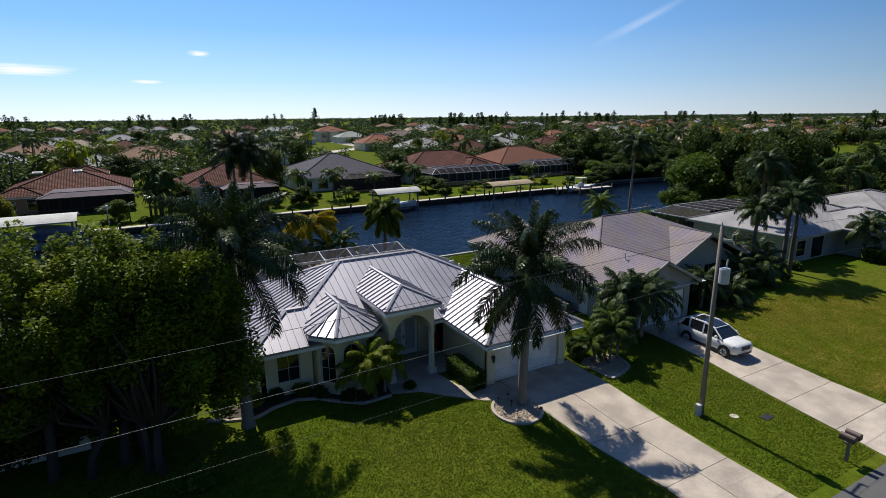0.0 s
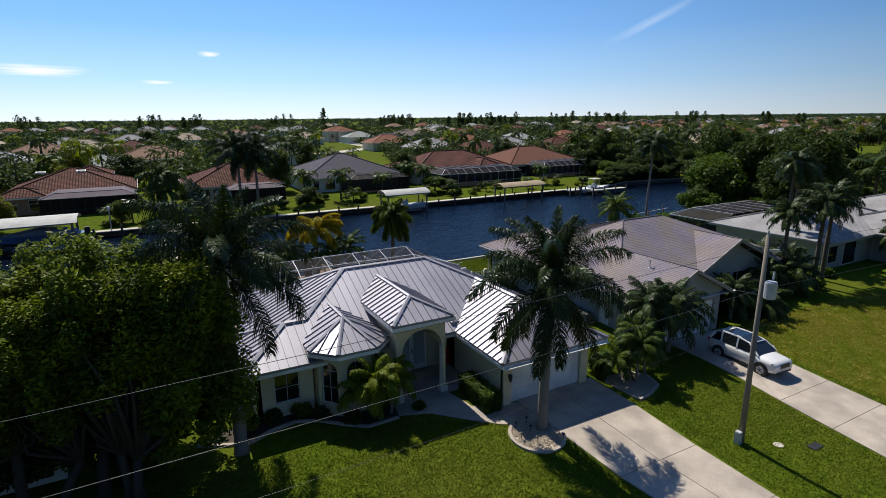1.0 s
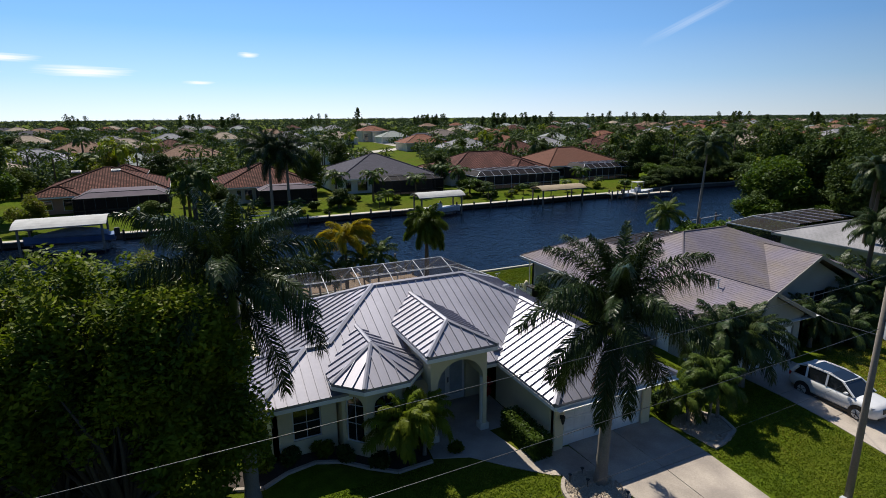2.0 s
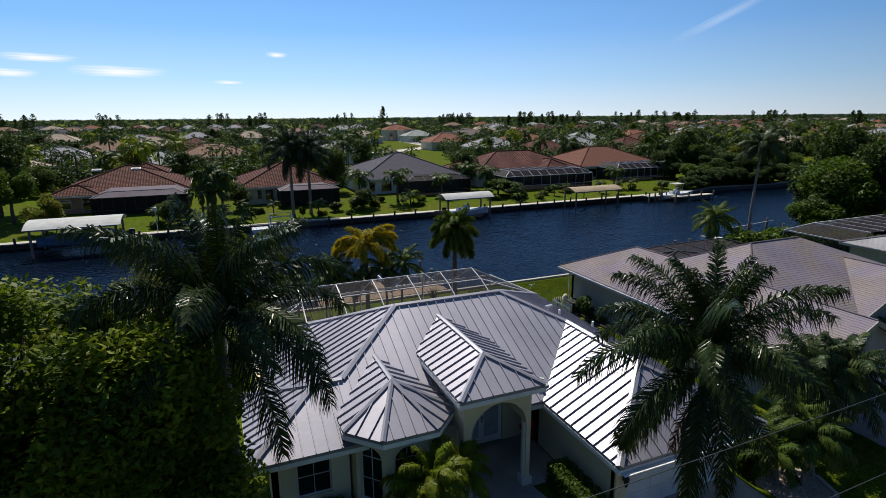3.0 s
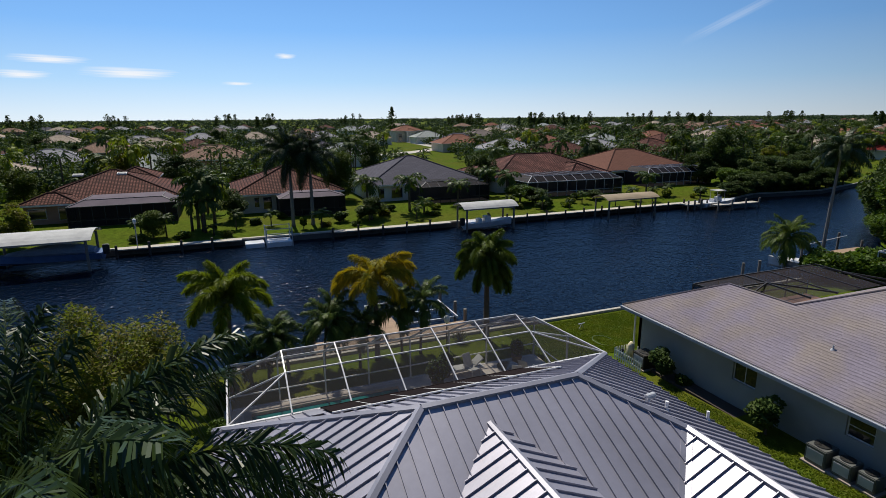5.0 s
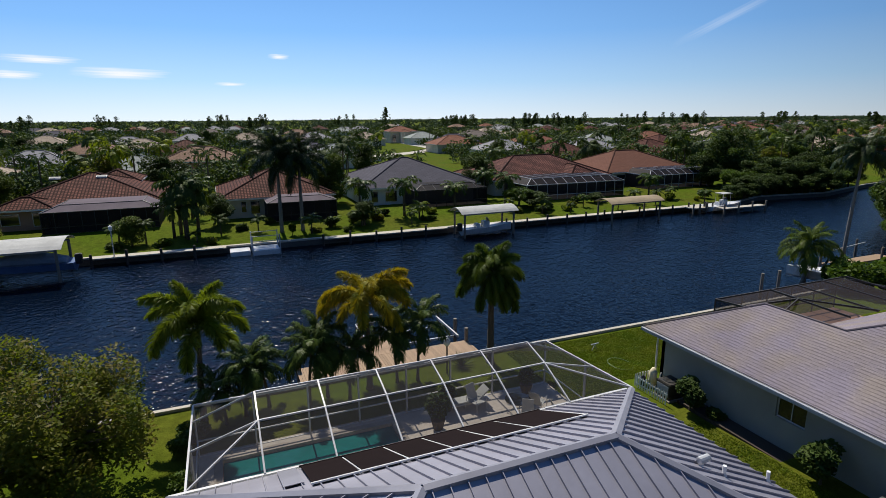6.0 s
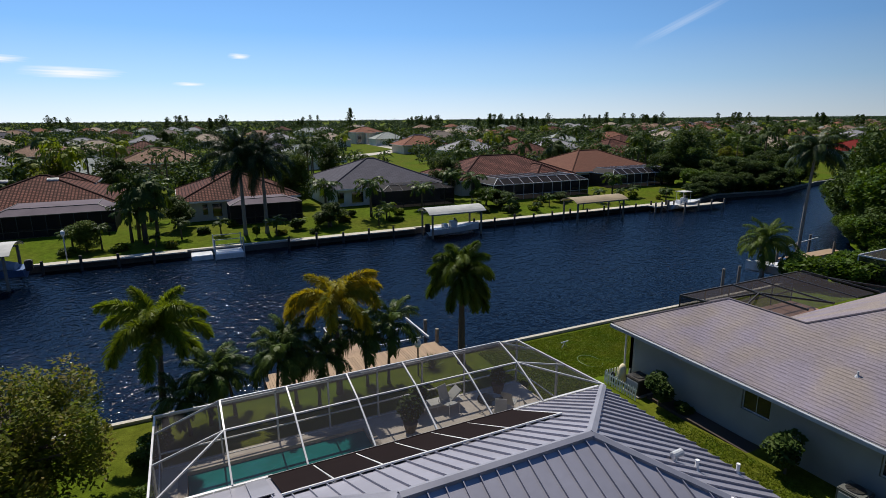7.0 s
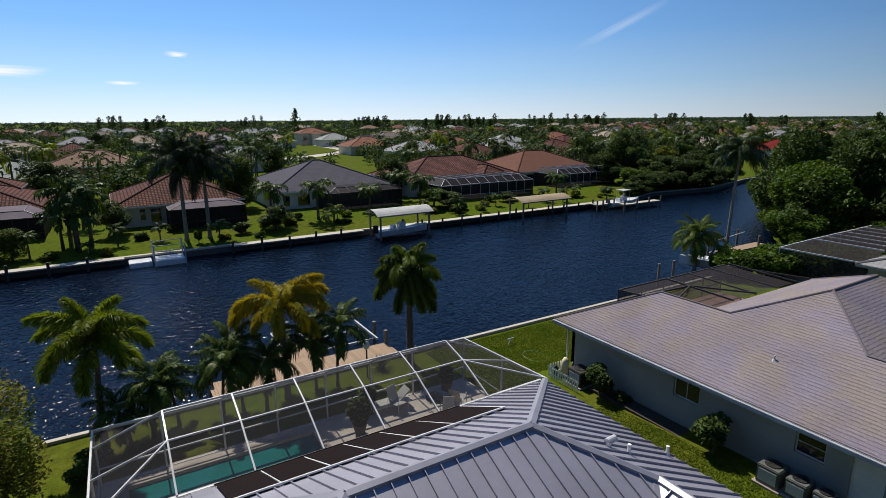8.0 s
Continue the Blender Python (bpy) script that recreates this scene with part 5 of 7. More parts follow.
# front garden palms
for i, (x, y, h, s, f) in enumerate(((8.3, 23.9, 1.5, 1.15, dwarf_lime), (9.2, 23.6, 2.0, 1.15, dwarf_lime), (9.8, 23.9, 1.8, 1.05, dwarf_lime), (20.9, 21.2, 1.2, 1.0, dwarf), (21.5, 20.7, 1.9, 1.1, dwarf), (22.3, 20.9, 1.8, 1.1, dwarf), (21.9, 21.5, 2.2, 1.1, dwarf))):
    palm("small slender garden palm in a planting bed", x, y, h, 0.06, f, 19, 50 + i, s, (0.25 * (-1) ** i, 0.1), False, group="small garden palms")
for i, (x, y, h, s) in enumerate(((24.4, 22.9, 2.7, 1.0), (25.7, 22.3, 2.6, 1.0), (33.3, 23.8, 1.8, 0.8), (35.6, 23.4, 0.8, 0.9))):
    palm("dense dark green palm beside the neighbouring garage", x, y, h, 0.09, feather_deep, 30, 70 + i, s, (0.2, 0), False, group="palms beside the neighbouring house")
for i, (x, y, h, s) in enumerate(((43.0, 26.4, 5.6, 0.8), (45.3, 25.2, 6.2, 0.85), (47.2, 25.6, 6.6, 0.85), (41.0, 27.0, 2.4, 0.9), (42.0, 25.0, 1.6, 0.9), (57.6, 24.8, 2.8, 0.9), (60.4, 24.6, 2.8, 0.9), (50.5, 30.6, 8.6, 0.9), (53.0, 31.5, 8.0, 0.9))):
    palm("tall dark palm standing before the pale house", x, y, h, 0.14, feather_deep, 30, 80 + i, s * 1.1, (0.15, 0), False, group="palms before the pale house", trunk_mat=bark_brown)
palm("feathery palm at the canal beside a boat lift", 48.9, 49.0, 3.2, 0.14, feather, 26, 95, 1.1, (0, 0), False, z0=-0.3)
palm("very tall slender palm at the canal", 55.2, 50.1, 10.0, 0.12, feather_deep, 30, 96, 1.2, (0.5, 0), False, z0=-0.3, trunk_mat=bark)
# the pair of tall palms across the canal
palm("tall grey-trunked palm on the far bank", 13.0, 84.2, 7.6, 0.17, royal, 30, 97, 1.2)
palm("tall grey-trunked palm on the far bank", 15.3, 84.2, 7.2, 0.17, royal, 30, 98, 1.2)


# ---- shared far plants: built once, then copied ----
def small_crown(name, kind, seed):
    r = np.random.default_rng(seed)
    if kind == "palm":
        gg = Geo()
        for i in range(15):
            me = frond_mesh("tmp", 2.4, r.uniform(-10, 75), 85, 0.75, 9, 0.7, 0.17, seed * 31 + i, 0.4)
            m = Matrix.Rotation(i * 2.4 + r.uniform(-0.2, 0.2), 4, "Z")
            k = len(gg.v)
            gg.v += [tuple(m @ v.co) for v in me.vertices]
            gg.f += [tuple(k + j for j in p.vertices) for p in me.polygons]
            bpy.data.meshes.remove(me)
        me = gg.mesh(name, fix=False)
    else:
        bl = blob_set(r, 16, (0, 2.0), (0, 2.0), (0.0, 1.7), 0.95)
        tot = sum(b[2] for b in bl)
        pos = np.concatenate([in_blob(r, c, q, int(9500 * k / tot), 0.45) for c, q, k in bl])
        me = card_mesh(name, pos, r.uniform(0.10, 0.22, len(pos)), r)
    return me


far_kinds = []
for i, (kind, m_) in enumerate((("palm", frond_green), ("palm", leaf_dark), ("palm", frond_lime), ("bush", leaf_dark), ("bush", leaf_hedge), ("bush", leaf_lime), ("bush", leaf_olive))):
    me = small_crown(f"far_crown_{i}", kind, 200 + i)
    me.materials.append(m_)
    base = thing("palm_tree" if kind == "palm" else "tree", "dark green palm in a canal-side garden" if kind == "palm" else "bushy green garden tree", "palm tree" if kind == "palm" else "tree", (0, -3000 - 20 * i, 0), "palms of the far gardens" if kind == "palm" else "trees of the far gardens")
    h = 4.2 if kind == "palm" else 1.6
    tg = Geo().tube([(0, 0, -0.4), (0.05, 0, h * 0.5), (0.0, 0.05, h)], [0.2, 0.14, 0.11], 7)
    part("trunk", tg, bark_brown, base, smooth=True)
    part("crown", me, None, base, at=(0, 0, h + (0 if kind == "palm" else 0.9)))
    far_kinds.append((kind, base))


def put_far(i, x, y, s, rot=0.0, zs=1.0, label=""):
    ob = copy_thing(far_kinds[i][1], Matrix.Translation((x, y, ground_z(x, y))) @ Matrix.Rotation(rot, 4, "Z"))
    ob.scale = (s, s, s * zs)
    if label:
        ob["label"] = label
    return ob


R = random.Random(5)
# gardens along the far bank, by hand: kind, x, y, size, height
for i, x, y, s, zs in ((1, 3.2, 85.0, 1.1, 1.25), (1, 2.0, 85.6, 0.95, 0.8), (0, 4.4, 86, 1.1, 1.1), (0, 2.6, 87, 1.1, 1.15), (1, 3.4, 84.2, 1.0, 0.9), (5, -1.8, 83.5, 0.7, 1.0), (3, 6.5, 90, 0.8, 1.0), (0, 23.0, 88, 1.0, 1.0), (5, 22.0, 101, 1.3, 1.25),
                       (0, 28.6, 87.5, 1.05, 0.95), (2, 29.9, 85.5, 0.7, 0.6), (0, 36.5, 89.5, 0.9, 0.8), (3, 22.6, 84.5, 0.8, 0.8), (0, 44.6, 90, 1.0, 0.9), (4, 45.5, 87.5, 1.0, 0.7), (3, 47.5, 86.5, 0.9, 0.55),
                       (0, 44.0, 95.5, 0.9, 1.0), (3, 45.5, 101, 1.1, 1.2), (0, 68.5, 87.5, 0.9, 0.8), (3, 58, 87, 0.6, 0.5), (3, 92, 94, 1.5, 1.4), (4, 96, 97, 1.3, 1.2), (3, 23.5, 112, 1.2, 1.2), (0, 3.5, 96, 1.0, 1.1), (4, -19, 90, 1.4, 1.2), (3, -22, 96, 1.7, 1.5), (6, -14.5, 84, 0.9, 1.1)):
    put_far(i, x, y, s, R.uniform(0, 6), zs)
for k in range(22):
    x = -4 + 3.9 * k + R.uniform(-1.2, 1.2)
    if not 30.5 < x < 39:
        put_far(R.choice((0, 1, 2)), x, R.uniform(81.2, 86.0), R.uniform(0.32, 0.62), R.uniform(0, 6), R.uniform(0.55, 1.0), "low young palm beside the far seawall")
# trees behind the pale house and on the open lots beyond
for k in range(34):
    put_far(R.choice((3, 3, 4, 3, 3, 1)), R.uniform(80, 138), R.uniform(34, 62), R.uniform(1.1, 1.8), R.uniform(0, 6), R.uniform(0.9, 1.4), "dense green tree on the open lots")
for x, y, s in ((72, 33.5, 1.0), (75, 24.5, 0.9), (82, 29, 1.3), (70, 42.5, 1.2), (64, 43.5, 1.1), (76, 44, 1.5)):
    put_far(4, x, y, s, R.uniform(0, 6), 0.9, "round green tree beside the pale house")
# dense bank where the canal bends
for k in range(30):
    x = R.uniform(62, 96)
    put_far(R.choice((3, 3, 3, 4)), x, bank_near(x) - R.uniform(2.0, 14), R.uniform(1.1, 1.9), R.uniform(0, 6), R.uniform(1.0, 1.5), "dense green tree on the canal bank")
for k in range(16):
    x = R.uniform(84, 112)
    put_far(R.choice((3, 3, 4)), x, bank_far(x) + R.uniform(2.5, 12), R.uniform(1.0, 1.5), R.uniform(0, 6), R.uniform(0.7, 1.1), "dark mangrove bush on the canal bank")
for k in range(34):
    put_far(R.choice((0, 1, 3, 4, 5, 3)), R.uniform(84, 230), R.uniform(10, 62), R.uniform(1.0, 1.7), R.uniform(0, 6), R.uniform(0.9, 1.5))

for k in range(26):
    x = 60 + k * 1.3
    put_far(R.choice((3, 4, 4)), x, bank_near(x) - R.uniform(0.3, 1.6), R.uniform(0.7, 1.2), R.uniform(0, 6), R.uniform(0.8, 1.2), "dense green bush overhanging the canal")
for k in range(20):
    x = 80 + k * 1.6
    put_far(R.choice((3, 3, 4)), x, bank_far(x) + R.uniform(0.2, 1.5), R.uniform(0.7, 1.1), R.uniform(0, 6), R.uniform(0.6, 0.9), "dark mangrove bush on the canal bank")
# streets of far houses: a few house kinds, copied
far_houses = []
for i, (rm, wm, w, d) in enumerate(((tile_salmon, ivory, 17, 14), (shingle_white, stucco_white, 16, 13), (tile_tan, salmon, 18, 14), (shingle_taupe, ivory, 16, 13), (tile_pale, stucco_white, 17, 14), (tile_red, salmon, 16, 15), (shingle_mint, stucco_white, 15, 13), (shingle_blue, ivory, 17, 13))):
    h = hip_house("single-storey suburban house with a hip roof among trees", [(-w / 2, w / 2, -d / 2, d / 2, 3.2, 0.42)], rm, wm, 0.4, [(x, x + 1.8, -d / 2 + 0.55, 1.0, 2.4) for x in (-4.0, 2.6)], group="suburban houses")
    h.matrix_basis = Matrix.Translation((0, -3300 - 30 * i, 0))
    far_houses.append(h)
spots = []
row = 0
y = 138.0
while y < 620:
    x = -0.75 * y - 20
    while x < 2.2 * y + 60:
        spots.append((x + R.uniform(-3, 3), y + R.uniform(-3, 3), row))
        x += 25.5 + R.uniform(-1, 7) + (0 if y < 300 else 14)
    y += 24 if row % 2 == 0 else 40
    row += 1
def in_clearing(x, y):
    """The open lawns and the street behind the slate-roofed house."""
    return 138 < y < 286 and abs(x - (58 + (y - 165) * 0.28)) < 10.5 and not (y > 235 and abs(x - (58 + (y - 165) * 0.28)) > 8)


spots = [s for s in spots if R.random() > (0.07 if s[1] < 215 else 0.45 if s[1] < 300 else 0.7) and not (18 < s[0] < 62 and s[1] < 146) and not in_clearing(s[0], s[1]) and math.hypot(s[0] - 94, s[1] - 289) > 18]
spots.sort(key=lambda s: (s[0] - 7) ** 2 + (s[1] - 20) ** 2)
rest = {0: Geo(), 1: Geo(), 2: Geo()}
for i, (x, y, row) in enumerate(spots):
    if i < 250:
        copy_thing(R.choice(far_houses), Matrix.Translation((x, y, 0.45)) @ Matrix.Rotation((0 if row % 2 else math.pi) + R.uniform(-0.05, 0.05), 4, "Z"))
        continue
    gg = rest[R.choice((0, 0, 1, 2))]
    gg.box(x - 7.5, x + 7.5, y - 6, y + 6, 0.2, 3.5)
    for pl in hip_planes(x - 8, x + 8, y - 6.5, y + 6.5, 3.6, 0.42):
        gg.face(*pl)
for (k, gg), m_ in zip(rest.items(), (tile_tan, shingle_white, tile_pale)):
    tagged(part("far_roofs", gg, m_), "distant suburban roofs among the trees", "houses", kind="stuff")
# garden trees between them
for k in range(560):
    y = 114 + 150 * R.random() ** 1.4
    x = R.uniform(-0.8 * y, 2.3 * y)
    if any(abs(x - a) < 8.5 and abs(y - b) < 7.5 for a, b, _ in spots) or (y < 117 and -20 < x < 92) or in_clearing(x, y):
        continue
    if k < 225:
        kind_i = R.choice((3, 3, 3, 4, 4, 5, 6, 0))
    else:
        kind_i = R.choice((0, 0, 1, 1, 2))
    put_far(kind_i, x, y, R.uniform(0.8, 1.5), R.uniform(0, 6), R.uniform(0.8, 1.35))

# woods and gardens out to the horizon: one uncountable mass
rng = np.random.default_rng(11)
pos, size = [], []
count = 14000
yy = 122 + (3300 - 122) * rng.random(count) ** 2.1
xx = yy * rng.uniform(-1.0, 3.0, count)
house_x = np.array([s[0] for s in spots])
house_y = np.array([s[1] for s in spots])
for x, y in zip(xx, yy):
    if (y < 150 and 16 < x < 64) or in_clearing(x, y) or y < 640 and np.any((abs(house_x - x) < 9) & (house_y - y < 7.5) & (house_y - y > -8.5)):
        continue
    far = min(max((y - 150) / 1200, 0), 1)
    h = rng.uniform(2.2, 5.6) * (1 + 0.5 * far)
    if rng.random() < 0.03:
        h *= 1.6
    near = min(max((y - 120) / 420, 0), 1)
    n = int(110 - 72 * near - 18 * far)
    w = rng.uniform(1.6, 3.2) * (1 + 1.6 * far)
    d = rng.normal(size=(n, 3))
    d /= np.linalg.norm(d, axis=1, keepdims=True)
    p = np.array([x, y, h * 0.62 + 0.4]) + d * np.array([w, w, h * 0.45]) * rng.uniform(0.5, 1.0, (n, 1))
    pos.append(p)
    size.append(np.full(n, 0.55 + 0.5 * near + 1.9 * far) * rng.uniform(0.6, 1.3, n))
pos, size = np.concatenate(pos), np.concatenate(size)
pick = rng.random(len(pos))
clump = np.repeat(rng.random(len(pos) // 24 + 1), 24)[: len(pos)]
for i, m_ in enumerate((leaf_dark, leaf_hazed, leaf_lime)):
    # past 480 m every clump takes the leaf colour with haze mixed in
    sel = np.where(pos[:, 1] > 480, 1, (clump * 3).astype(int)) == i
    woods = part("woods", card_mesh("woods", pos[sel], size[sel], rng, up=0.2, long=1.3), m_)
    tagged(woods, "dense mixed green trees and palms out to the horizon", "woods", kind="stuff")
# palms of the far gardens: one uncountable mass of slim trunks and star-shaped crowns
rng = np.random.default_rng(23)
trunk_g, crown_v, crown_f = Geo(), [], []
for k in range(1150):
    y = 116 + 420 * rng.random() ** 1.2
    x = y * rng.uniform(-0.8, 2.3)
    if (y < 118 and -20 < x < 92) or in_clearing(x, y) or np.any((abs(house_x - x) < 8) & (abs(house_y - y) < 7)):
        continue
    h, s_ = rng.uniform(3.0, 7.2), rng.uniform(0.7, 1.15)
    trunk_g.tube([(x, y, 0.2), (x + 0.1, y, h)], [0.16, 0.11], 4, False)
    for j in range(19):
        a, e = j * 2.4 + rng.normal() * 0.2, rng.uniform(-0.5, 1.25)
        d = np.array([math.cos(a), math.sin(a), 0.0])
        side = np.array([-math.sin(a), math.cos(a), 0.0]) * 0.17 * s_
        p0 = np.array([x + 0.1, y, h])
        p1 = p0 + s_ * 1.3 * (d * math.cos(e) + np.array([0, 0, math.sin(e)]))
        p2 = p1 + s_ * 1.25 * (d * math.cos(e - 1.1) + np.array([0, 0, math.sin(e - 1.1)]))
        q = len(crown_v)
        crown_v += [tuple(p0), tuple(p1 + side - (0, 0, 0.12)), tuple(p1 + (0, 0, 0.06)), tuple(p1 - side - (0, 0, 0.12)), tuple(p2)]
        crown_f += [(q, q + 1, q + 2), (q, q + 2, q + 3), (q + 1, q + 4, q + 2), (q + 2, q + 4, q + 3)]
far_palms = tagged(part("far_palms", trunk_g, bark_brown, fix=False), "many slim palms standing between the distant houses", "palm trees", kind="stuff")
crown_me = bpy.data.meshes.new("far_palm_crowns")
crown_me.from_pydata(crown_v, [], crown_f)
part("crowns", crown_me, frond_green, far_palms)

# tall feathery pines in groups that stand above the horizon, and one tall conical pine
stands = ((24.2, 690, 14, 40), (31.1, 560, 12, 20), (35.0, 620, 12, 34), (42.0, 760, 9, 60), (46.0, 640, 10, 22), (0.6, 700, 6, 24), (4.4, 640, 7, 22), (-14.7, 680, 8, 36), (-8.0, 760, 5, 30), (12.5, 800, 5, 50), (54.0, 700, 8, 50), (62.0, 520, 7, 40), (70.0, 430, 7, 40))
pines = [(92.6, 309.0, 17.5, True)]
for az, dist, number, spread in stands:
    for _ in range(number):
        along = R.uniform(-spread / 2, spread / 2)
        a = radians(az)
        pines.append((6 + dist * math.sin(a) + along * math.cos(a), 20 + dist * math.cos(a) - along * math.sin(a) + R.uniform(-15, 15), R.uniform(10.5, 17.2) * (dist / 640) ** 0.4, False))
for k, (x, y, hgt, conical) in enumerate(pines):
    r = np.random.default_rng(900 + k)
    pt = thing("pine_tree", "tall conical dark pine rising above the roofs" if conical else "tall feathery dark pine rising above the roofs", "tree", (x, y, 0.5), "far pines")
    part("trunk", Geo().tube([(0, 0, -0.5), (0, 0, hgt * 0.97)], [0.25, 0.06], 6), bark_brown, pt)
    zz = r.random(420) ** 1.25
    rad = (np.minimum((1 - zz) * 0.42 * hgt, 4.2) * (0.7 + 0.3 * (np.sin(zz * 60) > 0)) if conical else hgt * 0.30 * (1 - zz) ** 0.4 * (0.8 + 0.3 * np.sin(11 * zz + k))) + 0.25
    a = r.random(420) * 6.283
    q = r.random(420) ** 0.5
    lump = 1 + 0.35 * np.sin(3 * a + k + 5 * zz)
    pp = np.stack([np.cos(a) * rad * q * lump, np.sin(a) * rad * q * lump, hgt * (0.1 + 0.9 * zz)], 1)
    part("crown", card_mesh("crown", pp, r.uniform(0.6, 1.35, 420), r, up=0.1), leaf_dark, pt)

# the street, the pale garden wall and the tall house in the clearing
far_street = Geo()
bend_ = [(20, 186), (38, 189), (53, 194), (64, 201), (76, 211), (88, 226)]
for (xa, ya), (xb, yb) in zip(bend_, bend_[1:]):
    far_street.prism([(xa, ya - 4.5, 0.55), (xb, yb - 4.5, 0.55), (xb, yb + 4.5, 0.55), (xa, ya + 4.5, 0.55)], (0, 0, 0.12))
far_street.prism([(86, 228, 0.55), (92, 228, 0.55), (97, 281, 0.55), (91, 281, 0.55)], (0, 0, 0.11))
tagged(part("road_far", far_street, concrete_old), "pale concrete side street between the far gardens", "road", kind="structure")
gw = thing("garden_wall", "low white garden wall behind the far houses", "wall", (43, 174, 0.5))
for k in range(5):
    part("wall_panel", Geo().box(-7.4 + 3 * k, -4.45 + 3 * k, -0.08, 0.08, 0, 1.5), stucco_white, gw)
    part("post", Geo().box(-7.6 + 3 * k, -7.35 + 3 * k, -0.14, 0.14, 0, 1.65), stucco_white, gw)
tall = hip_house("tall pale house with a salmon tile roof and an arched entrance", [(86.5, 101.5, 283, 296, 6.2, 0.38), (91, 97, 280.5, 288, 6.0, 0.4)], tile_salmon, ivory, 0.5, [(88, 90, 283.5, 1.2, 4.8), (98.5, 100.5, 283.5, 1.2, 4.8)])
for x in (91.9, 93.3, 94.7, 96.1):
    part("column", Geo().cyl((x, 280.9, 0.5), (x, 280.9, 5.4), 0.22, 0.2, 10), stucco_white, tall, "white round entrance column")
for o in [b for _, b in far_kinds] + far_houses:
    for c in list(o.children_recursive) + [o]:
        bpy.data.objects.remove(c)


# ---- front garden ----
def flat_shape(name, pts, lift, material, label, category, kind="structure"):
    ob = part(name, Geo().prism([(x, y, ground_z(x, y) - 0.08) for x, y in pts], (0, 0, 0.08 + lift)), material)
    return tagged(ob, label, category, kind=kind)


flat_shape("walkway", [(15.35, 19.75), (15.15, 21.9), (13.2, 22.6), (12.9, 24.28), (10.1, 24.28), (10.0, 23.5), (11.3, 23.0), (12.3, 21.9), (13.5, 20.75), (14.6, 20.2)], 0.03, concrete, "pale concrete garden walkway", "walkway")
curb_line = [(2.0, 25.3), (2.8, 24.9), (3.9, 24.5), (4.8, 25.0), (5.9, 25.2), (6.8, 24.8), (7.6, 24.0), (8.5, 23.3), (9.9, 23.35)]
flat_shape("planting_bed", curb_line + [(10.1, 25.0), (10.0, 26.0), (3.0, 26.0)], 0.02, mulch, "dark mulched planting bed along the house", "planting bed")


def curb(pts, name="garden_edging", label="pale cast concrete garden edging"):
    cg = thing(name, label, "edging", (*pts[0], ground_z(*pts[0])))
    cg.matrix_basis = Matrix.Identity(4)
    for a, b in zip(pts, pts[1:]):
        p, q = Vector((*a, ground_z(*a) + 0.03)), Vector((*b, ground_z(*b) + 0.03))
        part("kerb_piece", Geo().beam(p, q, 0.14, 0.13), concrete, cg)
    return cg


curb(curb_line)


def stones(name, label, x, y, rx, ry, n, seed, keep=lambda a, b: True):
    """A bed of loose pale stones: one heap."""
    r = random.Random(seed)
    gg = Geo()
    for _ in range(n):
        a, k = r.uniform(0, 6.283), math.sqrt(r.random())
        px, py = x + rx * k * math.cos(a), y + ry * k * math.sin(a)
        if not keep(px, py):
            continue
        s = r.uniform(0.025, 0.06)
        c = Vector((px, py, ground_z(px, py) + 0.045))
        k0 = len(gg.v)
        ax, ay, az = s * r.uniform(0.8, 1.4), s * r.uniform(0.8, 1.3), s * r.uniform(0.5, 0.9)
        gg.v += [tuple(c + Vector(d)) for d in ((ax, 0, 0), (0, ay, 0), (-ax, 0, 0), (0, -ay, 0), (0, 0, az), (0, 0, -az))]
        gg.f += [(k0 + i, k0 + (i + 1) % 4, k0 + 4) for i in range(4)] + [(k0 + (i + 1) % 4, k0 + i, k0 + 5) for i in range(4)]
    tagged(part(name, gg, gravel, smooth=False, fix=False), label, "gravel", kind="stuff")


ring = [(14.4 + 1.1 * math.cos(a), 19.45 + 1.12 * math.sin(a)) for a in np.linspace(0, 6.283, 24)[:-1]]
flat_shape("gravel_bed", ring, 0.025, gravel, "pale gravel bed round the palm", "gravel bed")
stones("gravel", "loose pale river stones round the palm", 14.4, 19.45, 1.05, 1.05, 900, 1)
curb([(14.4 + 1.12 * math.cos(a), 19.45 + 1.14 * math.sin(a)) for a in np.linspace(2.0, 5.9, 16)])
bed2 = [(20.3, 19.4), (21.0, 19.5), (22.1, 19.9), (22.4, 20.8), (21.8, 21.6), (20.7, 21.8), (20.1, 21.4), (20.2, 20.4)]
flat_shape("gravel_bed", bed2, 0.025, gravel, "pale gravel bed under small palms", "gravel bed")
stones("gravel", "loose pale river stones under small palms", 21.2, 20.6, 1.1, 1.1, 700, 2)
curb(bed2[:5])

for x, y in ((14.28, 19.73), (14.07, 19.02), (15.14, 18.67), (13.87, 20.2), (14.5, 20.3), (13.65, 19.5)):
    pl = thing("path_light", "small black path light in the gravel", "garden light", (x, y, ground_z(x, y)), "path lights round the palm")
    part("stake", Geo().cyl((0, 0, 0), (0, 0, 0.32), 0.015, n=6), black, pl)
    part("cap", Geo().tube([(0, 0, 0.27), (0, 0, 0.33), (0, 0, 0.36)], [0.04, 0.075, 0.015], 8), black, pl)


